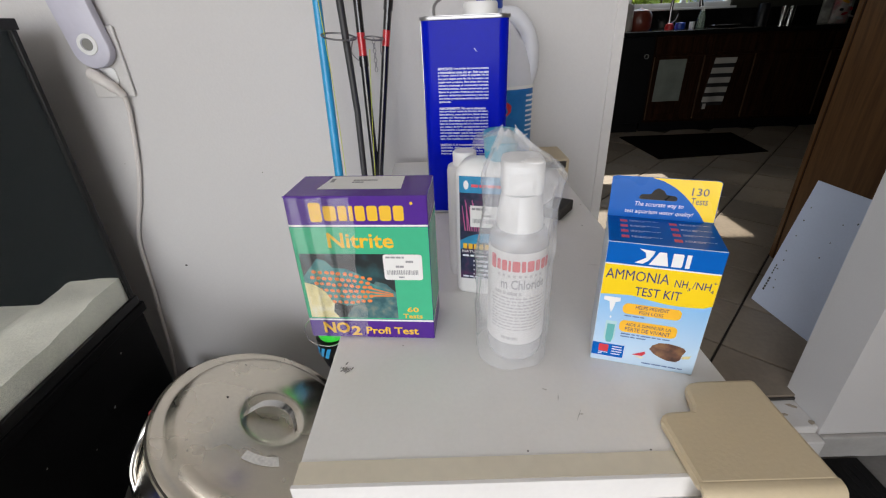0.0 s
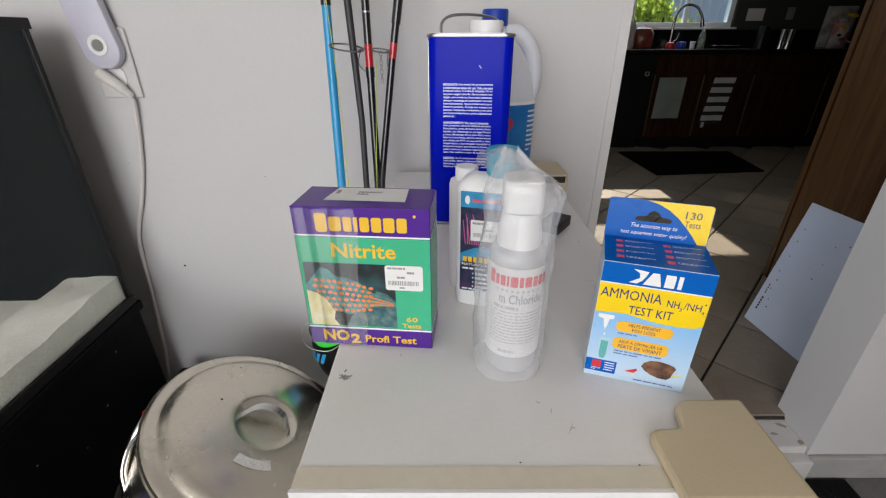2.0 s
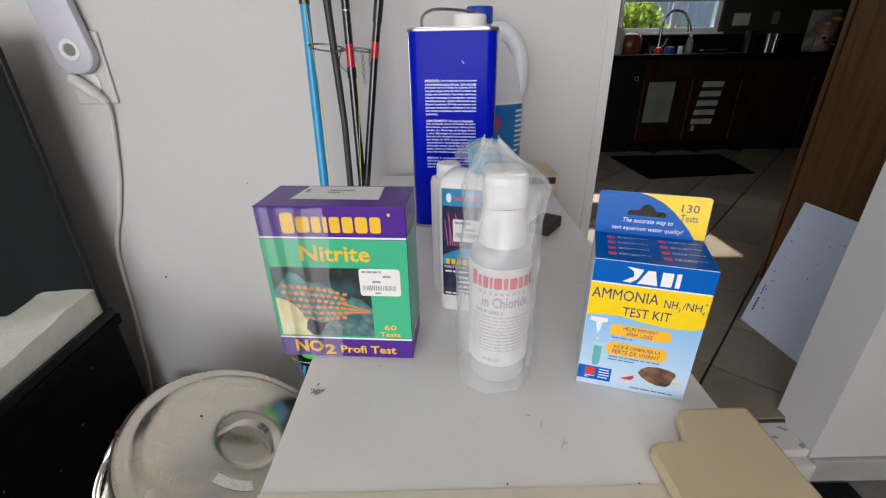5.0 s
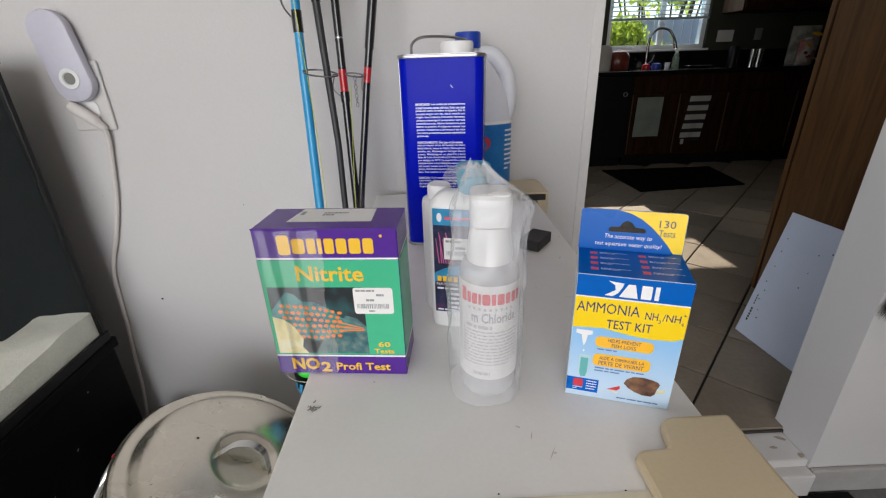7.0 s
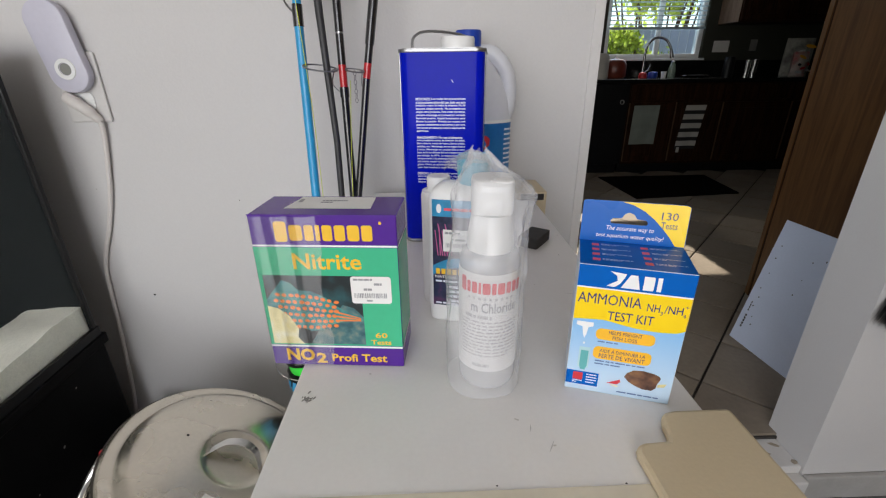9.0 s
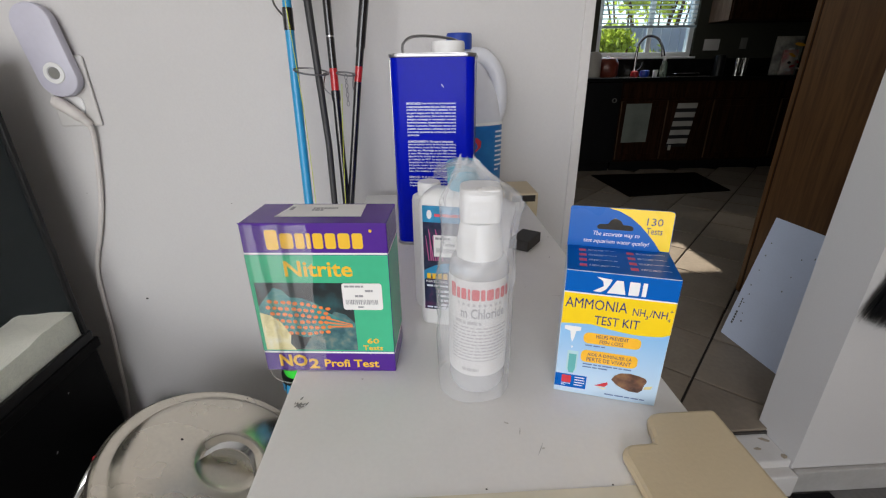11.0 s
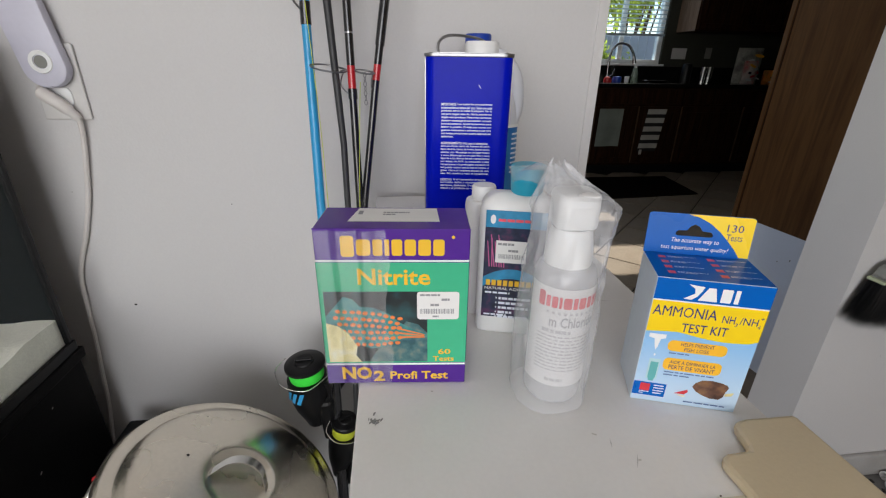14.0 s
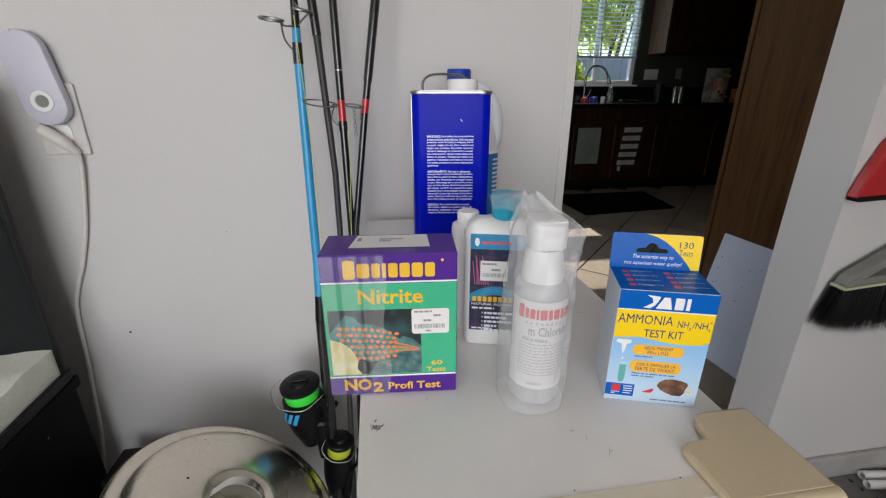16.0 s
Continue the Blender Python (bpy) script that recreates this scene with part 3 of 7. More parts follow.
for i in range(22):
    bm = bm_new()
    box(bm, i * 0.145, 0, 0, i * 0.145 + 0.138, 0.02, 1.75 + 0.01 * (i % 3), 0.004, 1)
    part("fence_board", bm, M_FENCE, fence)


def shrub(name, x, y, z, r, count, seed, label, size=1.0):
    """A leafy bush: bent stems and many single leaves with gaps."""
    rnd = random.Random(seed)
    t = thing(name, Matrix.Translation((x, y, -0.23)), label, "shrub")
    bm = bm_new()
    for i in range(7):
        a = rnd.uniform(0, 6.28)
        tip = Vector((math.cos(a) * r * 0.7, math.sin(a) * r * 0.5, z + rnd.uniform(-0.2, 0.6) * r))
        tube(bm, curve_points([(0, 0, 0), tip * 0.5 + Vector((rnd.uniform(-.1, .1), 0, 0.1)), tip], 4), [0.03 - 0.0025 * k for k in range(9)], 6)
    part("stems", bm, M_DOOR, t)
    verts, faces = [], []
    for i in range(count):
        d = Vector((rnd.gauss(0, 1), rnd.gauss(0, 0.8), rnd.gauss(0, 1))).normalized() * r * rnd.uniform(0.25, 1.0) * (0.8 + 0.4 * noise.noise(Vector((i * 0.013, seed, 0))))
        c = Vector((0, 0, z)) + d
        m = Euler((rnd.uniform(0, 6.28), rnd.uniform(0, 6.28), rnd.uniform(0, 6.28))).to_matrix()
        s = rnd.uniform(0.03, 0.065) * size
        k = len(verts)
        verts += [tuple(c + m @ Vector(p) * s) for p in ((-1, 0, 0), (-0.2, -0.42, 0.08), (1, 0, 0), (-0.2, 0.42, 0.08))]
        faces.append((k, k + 1, k + 2, k + 3))
    me = bpy.data.meshes.new("leaves")
    me.from_pydata(verts, [], faces)
    me.materials.append(M_LEAF)
    ob = tagged(new("leaves", me), "yellow-green sunlit leaves", "", "", "stuff")
    ob.parent = t
    return t


shrub("shrub", 2.55, 6.1, 1.36, 0.48, 2200, 3, "yellow-green sunlit shrub outside the window")
shrub("shrub", 3.3, 6.6, 1.05, 0.5, 700, 4, "green shrub against the fence")
shrub("small_tree", 4.1, 8.6, 2.75, 1.1, 1000, 5, "leafy garden tree over the fence", 1.7)
shrub("small_tree", 5.0, 9.6, 3.0, 1.4, 1100, 6, "leafy garden tree over the fence", 1.7)

# the open oak door into the kitchen, hinged behind the wall
dx, dy = 1.62 - 1.40, 1.856 - 1.05
DW = math.hypot(dx, dy)
door = thing("door_1", pose(1.40, 1.05, 0.012, 0, 0, math.degrees(math.atan2(dy, dx))), "open dark brown oak slab door", "door", "", "structure")
bm = bm_new()
box(bm, 0, -0.036, 0, DW, 0.0, 2.03, 0.003)
part("door_leaf", bm, M_DOOR, door)
bm = bm_new()
box(bm, DW - 0.034, 0.0005, 0.0, DW, 0.004, 2.03, 0.001)
part("edge_moulding", bm, M_DOOR, door, "narrow moulding on the free edge")
# flat dark strip, the groove's shade put into its colour
bm = bm_new()
box(bm, DW - 0.043, 0.0002, 0.0, DW - 0.0345, 0.0012, 2.03)
part("shadow_groove", bm, M_CABWOOD, door, "dark strip painted as shade beside the moulding")
bm = bm_new()
box(bm, DW + 0.0005, -0.036, 0, DW + 0.004, 0.0, 2.03, 0.001)
part("door_edge_band", bm, wood("door_edge_wood", (0.10, 0.05, 0.022), (0.2, 0.10, 0.045), 0.5), door, "lighter brown door edge")

# ---- the white cabinet and what stands on it ----
H = 0.81
CX, CY0, CY1 = 0.286, 0.226, 0.868
cab = thing("cabinet", Matrix.Translation((0, CY0, G)), "white laminate cabinet with beige plastic corners, worn top", "cabinet")
D = CY1 - CY0
HT = H - G
bm = bm_new()
box(bm, 0.0, 0.0015, HT - 0.018, CX, D, HT, 0.0012)
part("top_panel", bm, M_LAMINATE, cab)
bm = bm_new()
box(bm, -0.001, -0.0015, HT - 0.0175, CX + 0.001, 0.0012, HT + 0.0004, 0.0004)
part("front_edge", bm, M_LAMINATE, cab)
bm = bm_new()
box(bm, 0.0, 0.0012, HT + 0.0001, CX, 0.0155, HT + 0.0005)
part("edge_strip", bm, M_EDGE, cab, "yellowed edge strip")
for x in (0.0, CX - 0.016):
    bm = bm_new()
    box(bm, x, 0.004, 0.0, x + 0.016, D, HT - 0.0185, 0.001)
    part("side_panel", bm, M_LAMINATE, cab)
bm = bm_new()
box(bm, 0.0165, D - 0.006, 0.0, CX - 0.0165, D, HT - 0.0185)
part("back_panel", bm, M_BOARD, cab)
bm = bm_new()
box(bm, 0.002, -0.0145, 0.06, CX - 0.002, 0.003, HT - 0.0185, 0.0015)
fd = part("door", bm, M_LAMINATE, cab)
bm = bm_new()
box(bm, 0.0165, 0.02, 0.0, CX - 0.0165, 0.034, 0.058)
part("plinth", bm, M_LAMINATE, cab)
bm = bm_new()
lathe(bm, [(0.0, 0.0008), (0.0016, 0.0006), (0.0035, 0.0012), (0.0042, 0.0)], 18, m=pose(0.05, -0.0148, HT - 0.022 - 0.004, 90, 0, 0))
part("screw_hole", bm, M_SCUFF, cab, "empty screw hole", True)
# chipped corner
bm = bm_new()
for i, (x, z) in enumerate(((-0.002, -0.02), (-0.0035, -0.034), (-0.002, -0.05))):
    box(bm, x - 0.002, 0.001 + 0.002 * i, HT + z - 0.012, x + 0.003, 0.006 + 0.002 * i, HT + z, 0.001)
part("chipped_edge", bm, M_BOARD, cab, "chipped bare board")


def bent_strip(bm, x0, x1, y_top, y_face, z_top, z_low, r, thick):
    """A plate that runs level to a rounded bend and turns down over a front face."""
    arc = [(y_face + r - r * math.sin(radians(t)), z_top - r + r * math.cos(radians(t))) for t in range(0, 91, 15)]
    inner = [(y_face + r - (r - thick) * math.sin(radians(t)), z_top - r + (r - thick) * math.cos(radians(t))) for t in range(90, -1, -15)]
    outline = [(y_top, z_top)] + arc + [(y_face, z_low), (y_face + thick, z_low)] + inner + [(y_top, z_top - thick)]
    turn = Matrix(((0, 0, 1, 0), (1, 0, 0, 0), (0, 1, 0, 0), (0, 0, 0, 1)))
    return prism(bm, outline, x0, x1, 0.0007, turn)


def corner_cap(mirror):
    """The beige plastic corner: a notched plate on top that turns down over two sides."""
    t = thing("corner_guard", Matrix.Translation((0, 0, 0)), "notched beige plastic corner guard on the cabinet", "corner guard", "corner guards")
    f = (lambda y: y) if not mirror else (lambda y: CY0 + CY1 - y)
    if mirror:
        pts = [(0.2245, 0.2115), (0.3085, 0.2115), (0.3085, 0.2985), (0.263, 0.2985), (0.2585, 0.2965), (0.2555, 0.2925), (0.2535, 0.278), (0.2485, 0.2725), (0.235, 0.2722), (0.2312, 0.270), (0.2295, 0.266)]
        pts = [(x, f(y)) for x, y in pts][::-1]
        right, back = 0.3083, 0.2983
    else:
        pts = [(0.2225, 0.2148), (0.2985, 0.2148), (0.2985, 0.2895), (0.2605, 0.2895), (0.2535, 0.288), (0.2495, 0.284), (0.2475, 0.278), (0.2462, 0.2695), (0.244, 0.2652), (0.2285, 0.2645), (0.2238, 0.2622), (0.2215, 0.2575), (0.2218, 0.25)]
        right, back = 0.2983, 0.2893
    bm = bm_new()
    prism(bm, pts, H + 0.0008, H + (0.0075 if not mirror else 0.016), 0.0028)
    part("top_plate", bm, M_BEIGE, t)
    bm = bm_new()
    y0, y1 = sorted((f(back), f(0.2135)))
    box(bm, CX + 0.003, y0, H - 0.055, right, y1, H + 0.0035, 0.002)
    part("side_flange", bm, M_BEIGE, t)
    bm = bm_new()
    if mirror:
        ya, yb = sorted((f(0.2095), f(0.2118)))
        box(bm, 0.2247, ya - 0.001, H - 0.055, right, yb + 0.004, H + 0.002, 0.002)
    else:
        bent_strip(bm, 0.2227, 0.2983, 0.2175, 0.2086, H + 0.0073, H - 0.055, 0.0062, 0.0028)
    part("front_flange", bm, M_BEIGE, t, "", True)
    if mirror:
        # a dark sheet on the solid end, shade of the hollow as colour
        bm = bm_new()
        box(bm, 0.262, f(0.2988), H + 0.001, 0.303, f(0.2986) + 0.001, H + 0.0125)
        part("open_end", bm, M_SHADE_DIRT, t, "dark sheet painted as the open end's shade")
    return t


corner_cap(False)
corner_cap(True)

# scuffs on the top
sc = thing("scuff_mark", Matrix.Translation((0.0125, 0.318, H)), "dark grey scuff on the white cabinet top", "scuff")
top = flat((0, 0, 0), (1, 0, 0), (0, 1, 0))
rnd = random.Random(11)
bm = bm_new()
for i in range(26):
    shape(bm, top, ellipse(rnd.gauss(0, 0.0017) + 0.0012 * math.sin(i), rnd.gauss(0, 0.0022), rnd.uniform(0.0006, 0.0019), rnd.uniform(0.0003, 0.0008), 8, rnd.uniform(20, 90)), 0.0003 + 0.00001 * i)
part("smear", bm, M_SCUFF, sc)
for nm, x, y, l, a in (("hairline_scratch", 0.245, 0.462, 0.016, -8), ("hairline_scratch", 0.175, 0.27, 0.012, 60), ("hairline_scratch", 0.165, 0.285, 0.008, 75)):
    t = thing(nm, pose(x, y, H, 0, 0, a), "fine scratch in the white cabinet top", "scratch", "scratches")
    bm = bm_new()
    shape(bm, top, [(-l / 2, 0), (0, -0.0004), (l / 2, 0.0001), (0, 0.0003)], 0.0003)
    part("groove", bm, M_FAINT, t)
for x, y in ((0.072, 0.2352), (0.137, 0.2445), (0.1, 0.2338), (0.21, 0.2428), (0.262, 0.56)):
    t = thing("speck", Matrix.Translation((x, y, H)), "dark speck of dirt on the cabinet top", "speck", "specks")
    bm = bm_new()
    lathe(bm, [(0, 0.0005), (0.0003, 0.0004), (0.00045, 0.0)], 8, sx=1.5)
    part("grain", bm, M_SHADE_DIRT, t)


def block_word(owner, ma, s, u0, v0, u1, v1, widths, h, first=1.0):
    """A maker's mark as plain upright blocks."""
    gap = 0.022 * (u1 - u0)
    k = (u1 - u0 - gap * (len(widths) - 1)) / sum(widths)
    u = u0
    for i, w in enumerate(widths):
        top = v1 if i == 0 else v0 + (v1 - v0) * first
        low = v0 - (0.06 * (v1 - v0) if i == 0 else 0)
        bm = bm_new()
        shape(bm, s, rounded(u, low, u + w * k, top, min(w * k, v1 - v0) * 0.22, 3), h)
        part("mark_block", bm, ma, owner)
        u += w * k + gap


# nitrite test kit: a purple and green carton that overhangs the cabinet's edge
SW, SD, SH = 0.1035, 0.046, 0.1252
kit = thing("test_kit_box", pose(-0.0232, 0.3605, H + 0.0002, 0, 0, -4.9), "purple and green nitrite test kit carton, overhanging the cabinet edge", "test kit box")
bm = bm_new()
box(bm, 0, 0, 0, SW, SD, SH, 0.0009)
part("carton", bm, M_PURPLE, kit)
fr = flat((0, 0, 0), (1, 0, 0), (0, 0, 1))
rs = flat((SW, 0, 0), (0, 1, 0), (0, 0, 1))
ls = flat((0, SD, 0), (0, -1, 0), (0, 0, 1))
tp = flat((0, 0, SH), (1, 0, 0), (0, 1, 0))
for s, w in ((fr, SW), (rs, SD), (ls, SD)):
    bm = bm_new()
    rect(bm, s, 0.0003, 0.152 * SH, w - 0.0003, 0.808 * SH, 0.00012)
    part("green_panel", bm, M_GREEN, kit)
    for v0, v1 in ((0.812, 0.823), (0.137, 0.149)):
        bm = bm_new()
        rect(bm, s, 0.0003, v0 * SH, w - 0.0003, v1 * SH, 0.00018)
        part("white_line", bm, M_WHITEINK, kit)
block_word(kit, M_GOLD, fr, 0.17 * SW, 0.848 * SH, 0.835 * SW, 0.962 * SH, (1.0, 1.05, 0.72, 0.35, 0.8, 0.85, 0.95, 0.85), 0.00025, 0.82)
bm = bm_new()
shape(bm, fr, ellipse(0.89 * SW, 0.955 * SH, 0.0011, 0.0012, 12), 0.00025)
part("mark_dot", bm, M_GOLD, kit)
lettering("lettering", "Nitrite", fr, 0.265 * SW, 0.672 * SH, 0.745 * SW, 0.772 * SH, 0.0003, M_GOLD, kit, "gold word on green", 0.02)
bm = bm_new()
rect(bm, fr, 0.03 * SW, 0.162 * SH, 0.725 * SW, 0.632 * SH, 0.0002)
pic = part("picture", bm, M_DEEP, kit, "dark underwater picture")
bm = bm_new()
shape(bm, fr, [(0.31 * SW, 0.162 * SH), (0.725 * SW, 0.162 * SH), (0.725 * SW, 0.36 * SH), (0.66 * SW, 0.42 * SH), (0.58 * SW, 0.44 * SH), (0.5 * SW, 0.36 * SH), (0.4 * SW, 0.28 * SH)], 0.00028)
part("reef_patch", bm, M_REEF, pic)
bm = bm_new()
shape(bm, fr, [(0.03 * SW, 0.47 * SH), (0.09 * SW, 0.53 * SH), (0.16 * SW, 0.60 * SH), (0.22 * SW, 0.585 * SH), (0.27 * SW, 0.535 * SH), (0.36 * SW, 0.53 * SH), (0.46 * SW, 0.49 * SH),
                (0.54 * SW, 0.43 * SH), (0.63 * SW, 0.385 * SH), (0.72 * SW, 0.358 * SH), (0.72 * SW, 0.33 * SH), (0.6 * SW, 0.335 * SH), (0.48 * SW, 0.30 * SH), (0.42 * SW, 0.265 * SH),
                (0.33 * SW, 0.255 * SH), (0.2 * SW, 0.3 * SH), (0.03 * SW, 0.36 * SH)], 0.00034)
part("long_oval", bm, M_TEAL, pic, "teal pointed oval shape")
bm = bm_new()
rnd = random.Random(4)
for i in range(10):
    for k in range(6):
        u = 0.10 + 0.046 * i + 0.02 * (k % 2)
        mid, half = 0.40 - 0.05 * (u - 0.1), 0.115 - 0.16 * max(u - 0.35, 0)
        v = mid + (k - 2.5) / 2.5 * half * 0.92
        if half > 0.02 and u < 0.60:
            shape(bm, fr, ellipse((u + rnd.uniform(-.004, .004)) * SW, (v + rnd.uniform(-.003, .003)) * SH, 0.0017 + 0.0004 * rnd.random(), 0.0014 + 0.0003 * rnd.random(), 9, rnd.uniform(-20, 20)), 0.0004 + 0.000002 * (6 * i + k))
for k in range(3):
    shape(bm, fr, [((0.52) * SW, (0.40 - 0.03 * k) * SH), (0.70 * SW, (0.355 - 0.008 * k) * SH), (0.71 * SW, (0.347 - 0.008 * k) * SH), (0.52 * SW, (0.388 - 0.03 * k) * SH)], 0.00055)
part("dots", bm, M_DOT, pic, "rows of orange dots")
bm = bm_new()
shape(bm, fr, [(0.03 * SW, 0.162 * SH), (0.26 * SW, 0.162 * SH), (0.22 * SW, 0.21 * SH), (0.235 * SW, 0.27 * SH), (0.18 * SW, 0.36 * SH), (0.11 * SW, 0.41 * SH), (0.03 * SW, 0.43 * SH)], 0.0006)
part("yellow_lobe", bm, M_LEMON, pic)
bm = bm_new()
shape(bm, fr, rounded(0.655 * SW, 0.455 * SH, 0.94 * SW, 0.632 * SH, 0.0022), 0.0007)
stick = part("price_sticker", bm, M_PAPER, kit, "white price sticker")
bm = bm_new()
bars(bm, fr, 0.675 * SW, 0.598 * SH, 0.87 * SW, 0.618 * SH, 1, 0.0008, 5)
bars(bm, fr, 0.82 * SW, 0.572 * SH, 0.89 * SW, 0.590 * SH, 1, 0.0008, 6, 0.8, (0.4, 0.6))
bars(bm, fr, 0.745 * SW, 0.540 * SH, 0.86 * SW, 0.556 * SH, 1, 0.0008, 7, 0.9, (0.2, 0.3))
u = 0.675
rnd = random.Random(2)
while u < 0.905:
    w = rnd.choice((0.004, 0.006, 0.009))
    rect(bm, fr, u * SW, 0.492 * SH, (u + w) * SW, 0.524 * SH, 0.0008)
    u += w + rnd.choice((0.004, 0.006))
bars(bm, fr, 0.76 * SW, 0.468 * SH, 0.85 * SW, 0.480 * SH, 1, 0.0008, 8, 0.9, (0.3, 0.4))
part("sticker_print", bm, M_PRINT, stick)
lettering("lettering", "60", fr, 0.80 * SW, 0.212 * SH, 0.89 * SW, 0.25 * SH, 0.0003, M_GOLD, kit, "", 0.02)
lettering("lettering", "Tests", fr, 0.765 * SW, 0.163 * SH, 0.915 * SW, 0.198 * SH, 0.0003, M_GOLD, kit, "", 0.02)
lettering("lettering", "NO", fr, 0.11 * SW, 0.033 * SH, 0.325 * SW, 0.125 * SH, 0.0003, M_GOLD, kit, "", 0.04)
lettering("lettering", "2", fr, 0.335 * SW, 0.018 * SH, 0.415 * SW, 0.095 * SH, 0.0003, M_GOLD, kit, "", 0.04)
lettering("lettering", "Profi Test", fr, 0.455 * SW, 0.032 * SH, 0.875 * SW, 0.09 * SH, 0.0003, M_GOLD, kit, "", 0.025)
bm = bm_new()
shape(bm, tp, [(0.2 * SW, 0.3 * SD), (0.805 * SW, 0.3 * SD), (0.79 * SW, 0.94 * SD), (0.24 * SW, 0.94 * SD)], 0.0002)
lab = part("top_label", bm, M_PAPER, kit, "blank white paper label")
bm = bm_new()
rect(bm, tp, 0.25 * SW, 0.62 * SD, 0.28 * SW, 0.80 * SD, 0.00035)
bars(bm, tp, 0.42 * SW, 0.55 * SD, 0.6 * SW, 0.75 * SD, 2, 0.00035, 3)
part("label_print", bm, M_PRINT, lab)
bm = bm_new()
box(bm, 0.0, -0.0004, SH - 0.0006, SW, 0.0, SH + 0.0002)
box(bm, 0.862 * SW, -0.0002, SH - 0.004, 0.866 * SW, 0.0012, SH + 0.0004)
part("lid_fold", bm, M_PURPLE, kit)

# loose shrink film on its left half; extent and two upright folds shaped to place the glare streaks
bm = bm_new()
NU, NV = 60, 24
rows = []
for k in range(NV + 1):
    q = k / NV
    row = []
    end = 0.46 + 0.05 * noise.noise(Vector((q * 3, 1, 0))) + 0.02 * noise.noise(Vector((q * 11, 4, 0)))
    for i in range(NU + 1):
        u = end * i / NU
        lift = 0.0
        for start, wide, high in ((-0.03, 0.17, 0.0009), (0.11, 0.19, 0.0022), (0.285, 0.17, 0.0018)):
            w = (u - start - 0.015 * math.sin(3 * q + 9 * start)) / wide
            if 0 <= w <= 1:
                lift += high * math.sin(math.pi * w ** 0.62) ** 2
        row.append(bm.verts.new((u * SW, -0.0006 - lift * (0.8 + 0.2 * math.sin(5 * q + u * 6)), 0.001 + (SH - 0.002) * q)))
    rows.append(row)
for a, b in zip(rows, rows[1:]):
    for i in range(NU):
        bm.faces.new((a[i], a[i + 1], b[i + 1], b[i]))
part("shrink_film", bm, M_FILM, kit, "loose clear shrink film", True)

# ammonia test kit: blue, yellow and white carton with a hang tab
AW, AD, AH = 0.0695, 0.0435, 0.0998
amm = thing("test_kit_box", pose(0.1985, 0.3232, H + 0.0002, 0, 0, -18.3), "blue, yellow and white ammonia test kit carton with hang tab", "test kit box")
fr = flat((0, 0, 0), (1, 0, 0), (0, 0, 1))
rs = flat((AW, 0, 0), (0, 1, 0), (0, 0, 1))
ls = flat((0, AD, 0), (0, -1, 0), (0, 0, 1))
tp = flat((0, 0, AH), (1, 0, 0), (0, 1, 0))
bm = bm_new()
box(bm, 0, 0, 0, AW, AD, AH, 0.0008)
part("carton", bm, M_CARDSIDE, amm)
bm = bm_new()
rect(bm, fr, 0.0004, 0.0004, AW - 0.0004, 0.62 * AH, 0.0001)
part("sky_panel", bm, M_SKYPRINT, amm)
for s, u0, v0, u1, v1 in ((fr, 0.0003, 0.842 * AH, AW - 0.0003, AH - 0.0003), (rs, 0.0003, 0.842 * AH, AD - 0.0003, AH - 0.0003), (tp, 0.0003, 0.0003, AW - 0.0003, AD - 0.0003)):
    bm = bm_new()
    rect(bm, s, u0, v0, u1, v1, 0.00012)
    part("blue_panel", bm, M_BLUEINK, amm)
bm = bm_new()
pts = [(0.0004, 0.836 * AH), (0.0004, 0.59 * AH)]
pts += [(AW * k / 14, AH * (0.59 + 0.02 * math.sin(k / 14 * 3.0) - 0.042 * math.sin(max(0.0, k / 14 - 0.3) / 0.7 * 2.9))) for k in range(1, 14)]
pts += [(AW - 0.0004, 0.597 * AH), (AW - 0.0004, 0.836 * AH)]
shape(bm, fr, pts, 0.0002)
rect(bm, rs, 0.0003, 0.597 * AH, AD - 0.0003, 0.832 * AH, 0.00012)
part("yellow_band", bm, M_YELLOW, amm)
bm = bm_new()
rect(bm, fr, 0.0004, 0.833 * AH, AW - 0.0004, 0.843 * AH, 0.00028)
part("white_line", bm, M_WHITEINK, amm)
bm = bm_new()
shape(bm, fr, [(0.26 * AW, 0.862 * AH), (0.33 * AW, 0.858 * AH), (0.375 * AW, 0.885 * AH), (0.405 * AW, 0.925 * AH), (0.42 * AW, 0.958 * AH), (0.36 * AW, 0.962 * AH), (0.28 * AW, 0.968 * AH), (0.34 * AW, 0.94 * AH), (0.35 * AW, 0.905 * AH)], 0.0003)
part("mark_fin", bm, M_WHITEINK, amm, "white fin-shaped mark")
for pts in ([(0.385, 0.858), (0.44, 0.858), (0.548, 0.858), (0.515, 0.955), (0.455, 0.955)], [(0.572, 0.858), (0.655, 0.858), (0.662, 0.868), (0.662, 0.945), (0.655, 0.955), (0.572, 0.955)], [(0.686, 0.858), (0.724, 0.858), (0.724, 0.955), (0.686, 0.955)]):
    bm = bm_new()
    shape(bm, fr, [(a * AW, b * AH) for a, b in pts], 0.0003)
    part("mark_block", bm, M_WHITEINK, amm)
lettering("lettering", "AMMONIA", fr, 0.025 * AW, 0.722 * AH, 0.59 * AW, 0.800 * AH, 0.0003, M_NAVY, amm, "navy words on yellow", 0.0)
lettering("lettering", "NH", fr, 0.64 * AW, 0.712 * AH, 0.748 * AW, 0.768 * AH, 0.0003, M_NAVY, amm, "", 0.005)
lettering("lettering", "3", fr, 0.755 * AW, 0.694 * AH, 0.778 * AW, 0.721 * AH, 0.0003, M_NAVY, amm)
